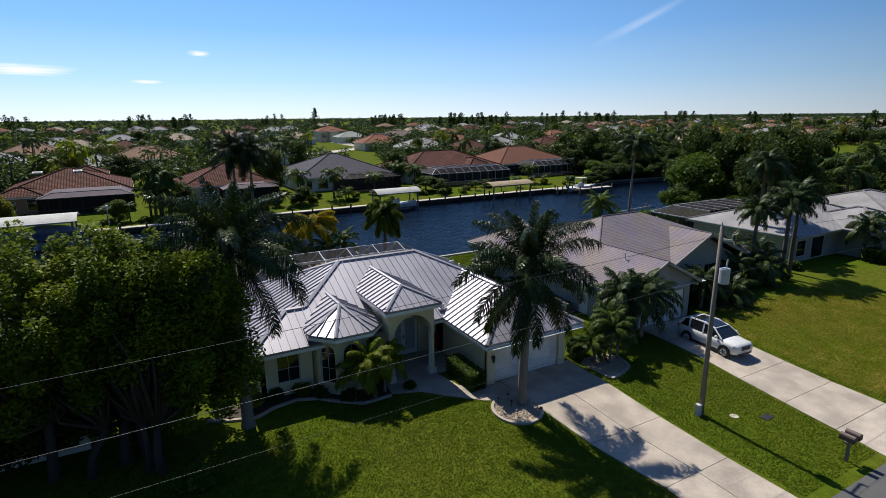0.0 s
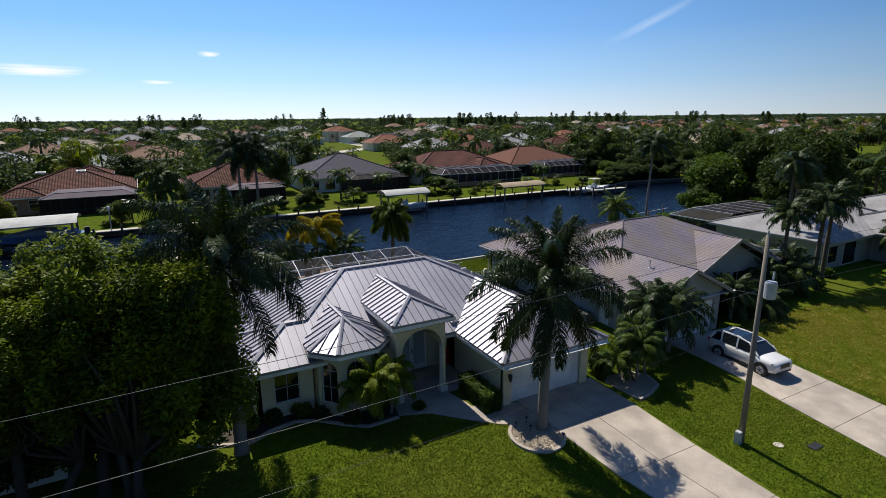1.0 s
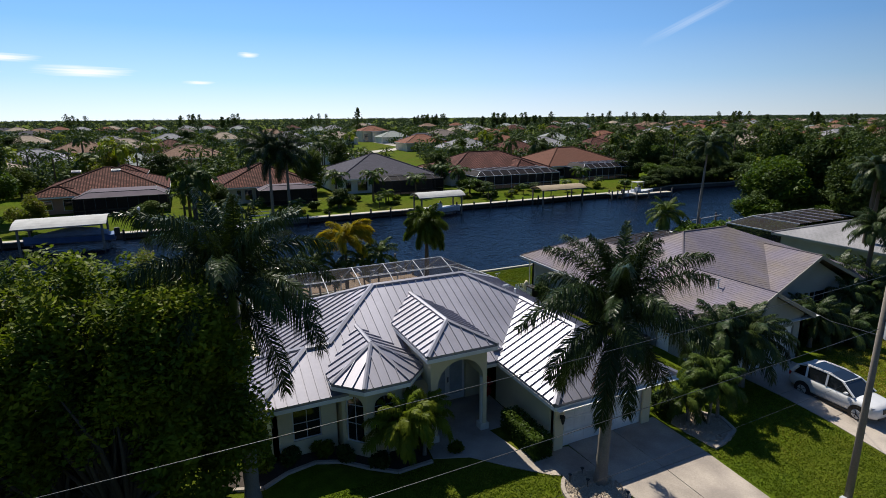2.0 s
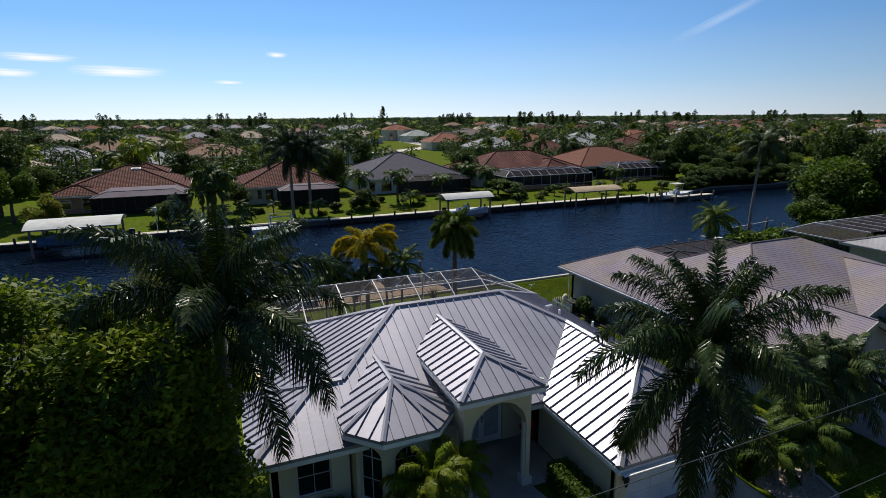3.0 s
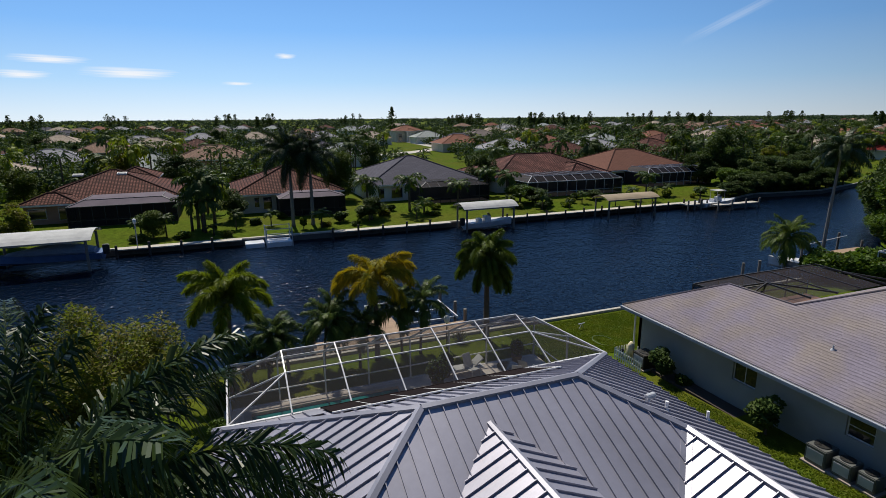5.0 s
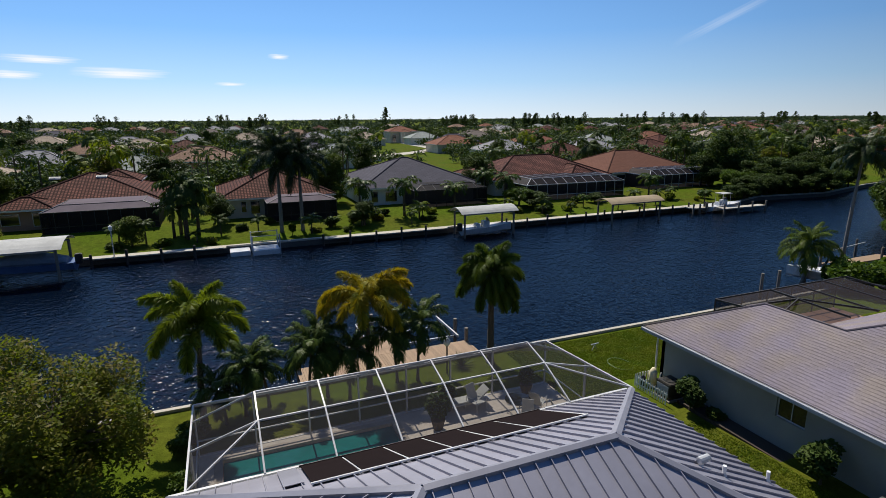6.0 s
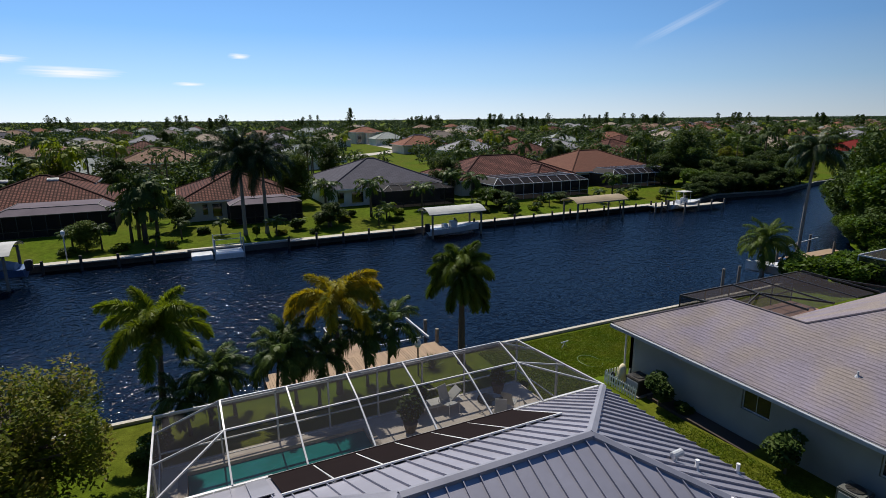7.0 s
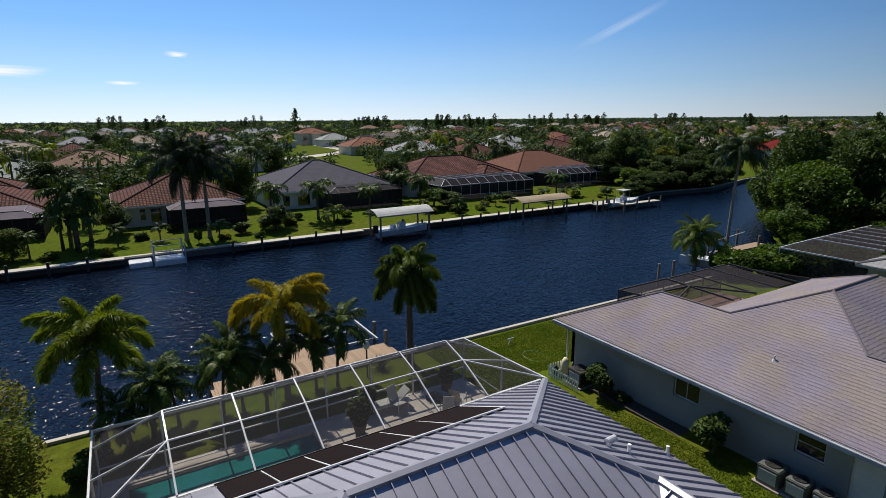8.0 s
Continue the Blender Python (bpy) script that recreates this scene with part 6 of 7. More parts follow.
def bush(label, x, y, rx, ry, h, n, leaf, m_, seed, name="bush", box=False, category="bush", z0=None):
    r = np.random.default_rng(seed)
    z0 = ground_z(x, y) if z0 is None else z0
    b = thing(name, label, category, (x, y, z0))
    if box:
        pos = r.uniform(-1, 1, (n, 3))
        f_ = r.integers(0, 3, n)
        s_ = np.sign(r.uniform(-1, 1, n))
        pos[np.arange(n), f_] = s_ * r.uniform(0.8, 1.0, n)
        pos = pos * np.array([rx, ry, h / 2]) + np.array([0, 0, h / 2])
        pos[:, 2] = np.maximum(pos[:, 2], 0.02)
        part("stem", Geo().box(-rx * 0.7, rx * 0.7, -ry * 0.85, ry * 0.85, -0.05, h * 0.7), leaf_dark, b, "dense inner twigs")
    else:
        bl = blob_set(r, 9, (0, rx * 0.6), (0, ry * 0.6), (h * 0.55, h * 0.3), min(rx, ry, h) * 0.5)
        tot = sum(k for *_, k in bl)
        pos = np.concatenate([in_blob(r, c, q, int(n * k / tot), 0.5) for c, q, k in bl])
        pos[:, 2] = np.maximum(pos[:, 2], 0.05)
        part("stem", Geo().tube([(0, 0, -0.05), (0.03, 0, h * 0.3), (0.1, 0.05, h * 0.75)], [0.05, 0.04, 0.015], 6).tube([(0.02, 0, h * 0.2), (-0.2 * rx, 0.1, h * 0.7)], [0.03, 0.01], 6), bark_brown, b)
    part("leaves", card_mesh("leaves", pos, leaf * r.uniform(0.7, 1.3, len(pos)), r), m_, b)
    return b


bush("clipped box hedge beside the garage wall", 13.75, 22.9, 0.42, 1.25, 0.95, 5200, 0.07, leaf_hedge, 21, "hedge", True, "hedge")
bush("red-leaved cordyline shrub at the entrance", 13.7, 26.0, 0.3, 0.3, 1.9, 130, 0.2, leaf_red, 22)
bush("dark green shrub at the garage corner", 20.7, 22.3, 0.75, 0.7, 1.1, 1600, 0.13, leaf_dark, 23)
for i, (x, y, s) in enumerate(((4.0, 25.5, 0.6), (5.1, 25.55, 0.5), (6.2, 25.5, 0.5), (8.0, 23.9, 0.55), (9.6, 24.4, 0.5), (7.0, 24.9, 0.5), (11.0, 23.6, 0.35))):
    bush("low dark shrub in the planting bed", x, y, s, s, s * 1.2, 900, 0.11, leaf_dark if i % 2 else leaf_ficus, 30 + i)
bush("low shrub under the big shade tree", 1.2, 20.6, 0.8, 0.8, 0.9, 1400, 0.12, leaf_hedge, 41)
for i, (x, y, s, h) in enumerate(((24.75, 37.2, 0.75, 1.75), (24.75, 31.6, 0.75, 1.7), (25.1, 36.2, 0.4, 0.5))):
    bush("dark round shrub against the neighbouring wall", x, y, s, s, h, 1800, 0.13, leaf_dark, 45 + i)
for i, (x, y, rx, ry, h) in enumerate(((5.0, 43.4, 0.8, 0.7, 0.8), (4.7, 39.4, 0.45, 1.8, 1.1), (4.6, 42.6, 0.6, 0.9, 0.9))):
    bush("clipped green shrub beside the pool cage", x, y, rx, ry, h, 2400, 0.09, leaf_hedge, 55 + i)
# dark strip laid down as the shadow band at the foot of the wall
tagged(part("planting_bed", Geo().box(24.75, 25.55, 30.9, 37.9, 0.0, ground_z(25, 34) + 0.03), mulch), "dark mulch-coloured strip for the shadow along the neighbouring wall", "planting bed", kind="structure")
# shrubs of the gardens across the canal
for i, (x, y, s, h) in enumerate(((-20.5, 83.5, 1.6, 1.8), (-3.2, 82.2, 0.9, 1.3), (1.2, 82.4, 0.9, 0.8), (5.6, 81.6, 1.2, 1.0), (9.0, 86.5, 0.9, 0.9), (12.2, 88.6, 0.8, 1.0), (13.9, 82.3, 0.7, 1.9), (16.6, 83.0, 1.1, 0.8), (18.6, 84.4, 1.0, 1.6), (20.2, 82.2, 1.2, 0.9), (21.4, 85.2, 1.0, 1.8), (24.6, 86.2, 1.2, 1.2), (26.4, 88.6, 0.9, 0.9), (30.8, 84.6, 1.3, 0.9), (32.4, 87.6, 0.8, 0.8), (43.4, 84.6, 1.3, 1.2), (46.4, 83.2, 1.4, 1.1), (48.6, 85.0, 1.5, 1.4), (50.6, 83.4, 1.2, 0.9), (52.8, 85.6, 1.2, 1.1), (55.4, 87.6, 1.0, 0.9), (64.2, 86.2, 1.0, 1.0), (70.2, 84.6, 1.2, 1.2), (73.4, 83.0, 1.0, 0.9), (76.6, 84.2, 1.6, 1.8), (79.5, 82.6, 1.4, 1.3))):
    bush("dense garden shrub on the far canal bank", x, y, s * (1.25 if i % 3 else 0.8), s * 0.8, h * (0.62 if i % 2 else 0.85), 700, 0.24, (leaf_dark, leaf_lime, leaf_ficus, leaf_olive)[i % 4], 600 + i)
# lime hedge along the next lot line
for i in range(12):
    k = i / 11
    bush("bushy lime-green hedge shrub", 48.6 + 9.0 * k, 45.4 - 5.2 * k + 1.2 * math.sin(i * 2.1), 1.9, 1.9, 2.3, 2600, 0.24, leaf_hedge, 70 + i)
bush("clipped yellow-green hedge before the pale house", 58.5, 23.4, 2.2, 1.0, 1.2, 3000, 0.16, leaf_lime, 80, "hedge", True, "hedge")
for i, (x, y, s, h) in enumerate(((33.2, 25.0, 0.8, 0.9), (34.6, 24.8, 0.7, 0.8), (39.6, 24.4, 0.8, 0.9), (42.8, 25.0, 0.9, 0.8), (44.4, 24.6, 0.7, 0.7), (48.6, 26.0, 0.8, 0.8))):
    bush("low garden shrub beside the neighbouring house", x, y, s, s, h, 900, 0.15, (leaf_dark, leaf_hedge, leaf_red)[i % 3 if i == 4 else i % 2], 85 + i)

for i, (x, y, h, s_) in enumerate(((38.6, 25.2, 1.9, 0.95), (41.6, 25.4, 1.4, 0.9), (34.4, 25.4, 1.5, 0.9), (44.8, 27.2, 2.0, 1.0))):
    palm("low feathery palm in the neighbouring garden", x, y, h, 0.08, feather_deep, 16, 400 + i, s_ * 0.75, (0.2, 0), False, group="low palms in the neighbouring garden")

# ---- grass of the lawns: short blades, one uncountable mass for each lawn ----
# (y, x) of the left and right edges of the two concrete drives
DRIVE_EDGES = (((9.4, 12, 16, 18.4, 22.2), (15.9, 16.2, 15.6, 15.4, 15.2)), ((9.4, 22.2), (19.85, 19.85)))
NEXT_DRIVE_EDGES = (((9.4, 13, 19, 23.2), (25.2, 25.9, 26.5, 26.6)), ((9.4, 12, 18, 23.2), (29.6, 30.1, 30.4, 30.6)))


def on_lawn(x, y):
    """True where the front lawns grow, clear of drives, beds and walkway."""
    for left, right in (DRIVE_EDGES, NEXT_DRIVE_EDGES):
        if np.interp(y, *left) - 0.08 < x < np.interp(y, *right) + 0.08:
            return False
    if (x - 14.4) ** 2 + (y - 19.45) ** 2 < 1.5 or (x - 21.2) ** 2 + (y - 20.6) ** 2 < 1.9:
        return False
    if x < 15.4 and y > min(23.2, 23.3 - (x - 9.9) * 0.673):
        return False
    return not (x > 20.0 and y > 22.6)


r = np.random.default_rng(77)
spots_ = r.uniform((-7.0, 9.9), (47.0, 23.2), (300000, 2))
spots_ = spots_[[on_lawn(x, y) for x, y in spots_]]
back_ = r.uniform((20.5, 36.5), (34.0, 45.9), (110000, 2))
back_ = back_[[not (x > 23.6 and y < 40.6 or x > 31.0 and y < 43.6) for x, y in back_]]
side_ = r.uniform((21.0, 24.0), (24.6, 36.4), (26000, 2))
next_lot = spots_[:, 0] > 30.8
for xy, label in ((spots_[~next_lot], "short mown green grass of the front lawns"), (spots_[next_lot], "patchy yellowing grass of the next front lawn"), (back_, "short mown green grass behind the house"), (side_, "short mown grass between the two houses")):
    pos = np.column_stack([xy, [ground_z(x, y) + 0.022 for x, y in xy]])
    tagged(part("grass", card_mesh("grass", pos, r.uniform(0.034, 0.062, len(pos)), r, up=0.0, long=1.8), grass_dry if "yellowing" in label else grass_blade), label, "grass", kind="stuff")

# ---- utility pole, wires, mailbox ----
pole = thing("utility_pole", "grey wooden utility pole with a transformer", "utility pole", (21.66, 15.3, 0))
part("shaft", Geo().tube([(0, 0, -0.3), (0, 0, 4), (0.02, 0, 8.75)], [0.125, 0.10, 0.08], 12), wood_pole, pole, smooth=True)
tr = part("transformer", Geo().cyl((0.06, -0.31, 6.36), (0.06, -0.31, 7.02), 0.22, 0.22, 16), steel_grey, pole, "light grey transformer can", bevel=0.02)
part("bushing", Geo().cyl((0.1, -0.34, 7.05), (0.2, -0.3, 7.4), 0.04, 0.03), steel_grey, tr)
part("bracket", Geo().box(0.0, 0.1, -0.2, -0.08, 6.4, 6.9), steel_grey, tr)
arm = part("bracket_arm", Geo().beam((0, 0, 8.2), (0.95, 0, 8.05), 0.06, 0.08), steel_grey, pole)
part("insulator", Geo().tube([(0.9, 0, 8.05), (0.95, 0, 8.3)], [0.07, 0.05], 8), black, arm)
part("insulator", Geo().tube([(0, 0, 8.7), (0, 0, 8.95)], [0.05, 0.03], 8), steel_grey, pole)
part("meter_box", Geo().box(-0.32, -0.12, -0.12, 0.12, 0.0, 0.62), steel_grey, pole, "grey metal box at the pole foot", bevel=0.015)
for z, r_ in ((8.40, 0.008), (6.65, 0.009), (5.1, 0.004)):
    for side, length in ((-1, 62.0), (1, 70.0)):
        wire = [(21.66 + side * length * k / 14, 15.3, z - 1.1 * (1 - (2 * k / 14 - 1) ** 2) * 0.55) for k in range(15)]
        tagged(part("power_line", Geo().tube(wire, [r_] * 15, 5), cable), "black overhead power line strung from the pole", "cable", group="power lines")
tagged(part("service_cable", Geo().tube([(21.7, 15.3, 6.4), (25, 18.5, 5.2), (28.6, 22.8, 4.4)], [0.01] * 3, 5), cable), "thin service cable from the pole to the house", "cable", group="power lines")

mb = thing("mailbox", "dark brown double mailbox on a wooden post", "mailbox", (23.57, 10.25, 0.02))
part("post", Geo().box(-0.05, 0.05, -0.05, 0.05, -0.1, 0.95), timber_grey, mb)
part("arm", Geo().box(-0.36, 0.36, -0.06, 0.06, 0.88, 0.96), timber_grey, mb)
for x in (-0.2, 0.2):
    prof_ = [(x - 0.12, -0.27, 0.96), (x + 0.12, -0.27, 0.96), (x + 0.12, -0.27, 1.12)] + [(x + 0.12 * math.cos(a), -0.27, 1.12 + 0.12 * math.sin(a)) for a in np.linspace(0.3, 2.85, 6)] + [(x - 0.12, -0.27, 1.12)]
    box_ = part("box", Geo().prism(prof_, (0, 0.52, 0)), mat("brown mailbox paint" + str(x), (0.09, 0.06, 0.05), 0.5, 0, 0.1, 2.0, 20.0, 0.1), mb)
    part("door", Geo().box(x - 0.11, x + 0.11, -0.285, -0.27, 0.98, 1.2), black, box_)
tagged(part("sewer_cap", Geo().cyl((22.83, 14.44, 0.0), (22.83, 14.44, 0.06), 0.2, 0.19, 14), concrete_old), "round pale concrete utility cap in the lawn", "utility cap")
tagged(part("meter_lid", Geo().box(23.75, 24.35, 13.5, 13.85, -0.02, 0.05), black), "black plastic meter lid in the lawn", "utility cap")


# ---- car ----
def loft(stations, n=20, power=4.5):
    """A rounded hull through stations (x, half width, bottom, top)."""
    gg = Geo()
    for x, w, z0, z1 in stations:
        for i in range(n):
            a = 2 * math.pi * (i + 0.5) / n
            c, s = math.cos(a), math.sin(a)
            gg.v.append((x, w * math.copysign(abs(c) ** (2 / power), c), (z0 + z1) / 2 + (z1 - z0) / 2 * math.copysign(abs(s) ** (2 / power), s)))
    for k in range(len(stations) - 1):
        gg.f += [(k * n + i, k * n + (i + 1) % n, (k + 1) * n + (i + 1) % n, (k + 1) * n + i) for i in range(n)]
    gg.f += [tuple(range(n)), tuple(range((len(stations) - 1) * n, len(stations) * n))]
    return gg


def suv(x, y, z, rot):
    car = thing("car", "white compact SUV parked on the driveway", "car")
    part("body", loft([(-2.20, 0.60, 0.46, 0.80), (-2.13, 0.76, 0.34, 0.93), (-1.9, 0.86, 0.27, 0.99), (-1.2, 0.90, 0.24, 1.06), (-0.8, 0.91, 0.24, 1.10), (0.5, 0.91, 0.24, 1.12), (1.7, 0.90, 0.26, 1.14), (2.1, 0.86, 0.32, 1.12), (2.22, 0.74, 0.42, 1.02)]), car_white, car, smooth=True)
    side = [(-1.12, 1.06), (-0.42, 1.52), (0.3, 1.61), (1.4, 1.59), (1.85, 1.47), (2.13, 1.08)]

    def half(zz):
        return 0.83 - 0.20 * (zz - 1.06) / 0.55

    gg = Geo()
    for s in (-1, 1):
        gg.v += [(a, s * half(b), b) for a, b in side]
    gg.f = [tuple(range(6)), tuple(range(11, 5, -1))] + [(i, (i + 1) % 6, 6 + (i + 1) % 6, 6 + i) for i in range(6)]
    part("side_window", gg, dark_glass, car, "dark tinted windows all round")
    roof = [(-0.46, 1.515), (0.3, 1.625), (1.4, 1.605), (1.88, 1.48)]
    gg = Geo()
    for (a, b), (c, d) in zip(roof, roof[1:]):
        gg.prism([(a, -half(b) - 0.02, b), (a, half(b) + 0.02, b), (c, half(d) + 0.02, d), (c, -half(d) - 0.02, d)], (0, 0, 0.045))
    part("roof", gg, car_white, car)
    part("sunroof", Geo().prism([(-0.42, -0.56, 1.568), (-0.42, 0.56, 1.568), (0.3, 0.54, 1.673), (0.3, -0.54, 1.673)], (0, 0, 0.012)).prism([(0.3, -0.54, 1.673), (0.3, 0.54, 1.673), (1.35, 0.54, 1.655), (1.35, -0.54, 1.655)], (0, 0, 0.012)), dark_glass, car, "black glass roof")
    for s in (-1, 1):
        for (xa, za), (xb, zb), w in (((-1.12, 1.06), (-0.42, 1.54), 0.07), ((0.25, 1.06), (0.32, 1.60), 0.09), ((1.28, 1.06), (1.38, 1.58), 0.10), ((2.10, 1.08), (1.84, 1.48), 0.16)):
            part("pillar", Geo().beam((xa, s * half(za), za), (xb, s * half(zb), zb), w, w), car_white, car)
        part("roof_rail", Geo().tube([(-0.2, s * 0.58, 1.60), (0.2, s * 0.60, 1.71), (1.4, s * 0.60, 1.69), (1.7, s * 0.58, 1.57)], [0.02] * 4, 6), cap_metal, car)
        part("mirror", Geo().box(-0.86, -0.70, s * 0.95 - 0.1, s * 0.95 + 0.1, 1.08, 1.22), car_white, car, bevel=0.03)
        part("headlight", Geo().prism([(-2.17, s * 0.46, 0.74), (-1.92, s * 0.86, 0.78), (-1.90, s * 0.85, 0.92), (-2.12, s * 0.46, 0.88)], (-0.03, 0, 0.01)), steel_grey, car, "clear headlight")
        part("tail_light", Geo().box(2.08, 2.22, s * 0.76 - 0.08, s * 0.76 + 0.08, 0.84, 1.06), leaf_red, car, "red tail light", bevel=0.02)
        part("sill", Geo().box(-0.95, 0.95, s * 0.88 - 0.03, s * 0.88 + 0.03, 0.22, 0.34), black, car, "black plastic sill")
        for a in (-1.38, 1.36):
            part("wheel_arch", Geo().cyl((a, s * 0.80, 0.37), (a, s * 0.912, 0.37), 0.43, 0.43, 22), black, car, "black wheel arch")
            wh = part("wheel", Geo().cyl((a, s * 0.72, 0.35), (a, s * 0.935, 0.35), 0.36, 0.36, 22), black, car, "black tyre")
            part("rim", Geo().cyl((a, s * 0.93, 0.35), (a, s * 0.945, 0.35), 0.24, 0.22, 18), steel_grey, wh, "silver alloy rim")
            spokes = Geo()
            for i in range(5):
                t = 2 * math.pi * i / 5
                spokes.beam((a, s * 0.95, 0.35), (a + 0.21 * math.cos(t), s * 0.95, 0.35 + 0.21 * math.sin(t)), 0.05, 0.02)
            part("spokes", spokes, black, wh)
    part("grille", Geo().box(-2.225, -2.14, -0.40, 0.40, 0.62, 0.86), black, car, "black radiator grille", bevel=0.02)
    part("bumper_trim", Geo().box(-2.20, -2.05, -0.60, 0.60, 0.34, 0.46), black, car, "black lower bumper")
    car.matrix_basis = Matrix.Translation((x, y, z)) @ Matrix.Rotation(rot, 4, "Z") @ Matrix.Scale(0.89, 4)
    return car


suv(28.55, 19.5, 0.24, radians(87))

# ---- neighbouring side yard ----
for i, (x, y, s, h) in enumerate(((24.85, 29.5, 0.37, 0.76), (24.9, 28.65, 0.33, 0.70), (24.95, 27.9, 0.29, 0.66), (24.85, 38.5, 0.42, 0.82))):
    ac = thing("air_conditioner", "grey outdoor air conditioner unit with a fan grille", "air conditioner", (x, y, ground_z(x, y)), "outdoor air conditioners")
    shell = mat("beige unit casing" + str(i), (0.13, 0.135, 0.125), 0.5, 0.1, 0.1, 1.0, 16.0, 0.1) if i < 3 else bronze_alu
    part("casing", Geo().box(-s, s, -s, s, 0.08, h), shell, ac, bevel=0.03)
    part("pad", Geo().box(-s - 0.08, s + 0.08, -s - 0.08, s + 0.08, -0.05, 0.08), concrete, ac)
    fan = part("fan_grille", Geo().cyl((0, 0, h), (0, 0, h + 0.03), s * 0.75, s * 0.7, 20), black, ac, "black round fan grille")
    for j in range(6):
        a = j * math.pi / 6
        part("grille_bar", Geo().beam((-s * 0.74 * math.cos(a), -s * 0.74 * math.sin(a), h + 0.035), (s * 0.74 * math.cos(a), s * 0.74 * math.sin(a), h + 0.035), 0.012), bronze_alu, fan)
    part("louvre", Geo().box(-s - 0.01, -s + 0.01, -s * 0.8, s * 0.8, 0.2, h - 0.12), steel_grey, ac)
fence = thing("picket_fence", "low white picket fence round the pool equipment", "fence", (24.1, 38.9, ground_z(24, 39)))
for j in range(13):
    y_ = -0.95 + j * 0.16
    part("picket", Geo().prism([(-0.01, y_ - 0.035, 0.05), (-0.01, y_ + 0.035, 0.05), (-0.01, y_ + 0.035, 0.62), (-0.01, y_, 0.68), (-0.01, y_ - 0.035, 0.62)], (0.02, 0, 0)), white_paint, fence)
for j in range(6):
    part("picket", Geo().box(0.1 + j * 0.16, 0.17 + j * 0.16, 0.99, 1.01, 0.05, 0.66), white_paint, fence)
for z in (0.2, 0.5):
    part("rail", Geo().box(0.01, 0.03, -1.0, 1.0, z, z + 0.06), white_paint, fence)
for x, y, r_, h, nm, lb, m_ in ((24.9, 39.6, 0.18, 0.95, "pool_filter", "beige pool filter tank beside the wall", stucco), (24.6, 39.9, 0.12, 0.5, "pool_pump", "black pool pump beside the wall", black)):
    pf = thing(nm, lb, "pool equipment", (x, y, ground_z(x, y)))
    part("tank", Geo().tube([(0, 0, 0), (0, 0, h * 0.8), (0, 0, h)], [r_, r_, r_ * 0.4], 14), m_, pf, smooth=True)
    part("pipe", Geo().tube([(r_, 0, 0.2), (r_ + 0.25, 0, 0.2), (r_ + 0.3, 0, 0.6)], [0.03] * 3, 6), white_paint, pf)
hose = [(25.2 + 0.55 * math.cos(a), 42.2 + 0.75 * math.sin(a), ground_z(25.2, 42.2) + 0.04) for a in np.linspace(0, 5.6, 20)]
tagged(part("garden_hose", Geo().tube(hose, [0.015] * 20, 5), mat("green hose", (0.16, 0.24, 0.08), 0.5, 0, 0.1, 2.0, 10.0, 0)), "green garden hose looped on the lawn", "garden hose")
sp = thing("lawn_sprinkler", "small metal sprinkler standing on the lawn", "sprinkler", (25.2, 44.3, ground_z(25.2, 44.3)))
part("stand", Geo().tube([(-0.2, 0, 0), (0, 0, 0.35), (0.2, 0.1, 0)], [0.02] * 3, 6), steel_grey, sp)
part("head", Geo().tube([(-0.25, 0, 0.36), (0.25, 0.02, 0.38)], [0.035, 0.03], 8), steel_grey, sp)


# ---- patio furniture ----
def lounge_chair(x, y, rot, group="patio chairs"):
    c = thing("patio_chair", "pale sling patio chair on the paved deck", "chair", (x, y, 0.4), group)
    part("seat", Geo().prism([(-0.26, -0.25, 0.40), (0.26, -0.25, 0.40), (0.26, 0.28, 0.36), (-0.26, 0.28, 0.36)], (0, 0, 0.02)), canvas_white, c)
    part("backrest", Geo().prism([(-0.26, 0.28, 0.38), (0.26, 0.28, 0.38), (0.24, 0.52, 1.02), (-0.24, 0.52, 1.02)], (0, 0.02, 0.01)), canvas_white, c)
    for sx in (-0.29, 0.29):
        part("leg_frame", Geo().tube([(sx, -0.3, 0), (sx, -0.27, 0.6), (sx, 0.35, 0.6), (sx, 0.45, 0)], [0.018] * 4, 6), white_alu, c)
    c.matrix_basis = Matrix.Translation((x, y, 0.4)) @ Matrix.Rotation(rot, 4, "Z")
    return c


for x, y, a in ((18.6, 39.6, 2.2), (17.4, 38.5, -0.6), (16.2, 40.6, 0.3), (19.0, 38.3, 1.4)):
    lounge_chair(x, y, a)
tb = thing("patio_table", "round glass-topped patio table", "table", (17.6, 39.6, 0.4))
part("tabletop", Geo().cyl((0, 0, 0.70), (0, 0, 0.73), 0.55, 0.55, 24), dark_glass, tb)
for a in (0.4, 2.5, 4.6):
    part("leg", Geo().tube([(0.45 * math.cos(a), 0.45 * math.sin(a), 0), (0.1 * math.cos(a), 0.1 * math.sin(a), 0.35), (0.4 * math.cos(a), 0.4 * math.sin(a), 0.7)], [0.018] * 3, 6), white_alu, tb)
lg = thing("sun_lounger", "pale sun lounger on the pool deck", "lounger", (16.0, 41.0, 0.4))
part("frame", Geo().box(-0.9, 0.9, -0.3, 0.3, 0.28, 0.33), white_alu, lg)
part("cushion", Geo().box(-0.85, 0.35, -0.28, 0.28, 0.33, 0.40), canvas_white, lg, bevel=0.02)
part("backrest", Geo().prism([(0.35, -0.28, 0.34), (0.35, 0.28, 0.34), (0.85, 0.28, 0.75), (0.85, -0.28, 0.75)], (-0.03, 0, 0.06)), canvas_white, lg)
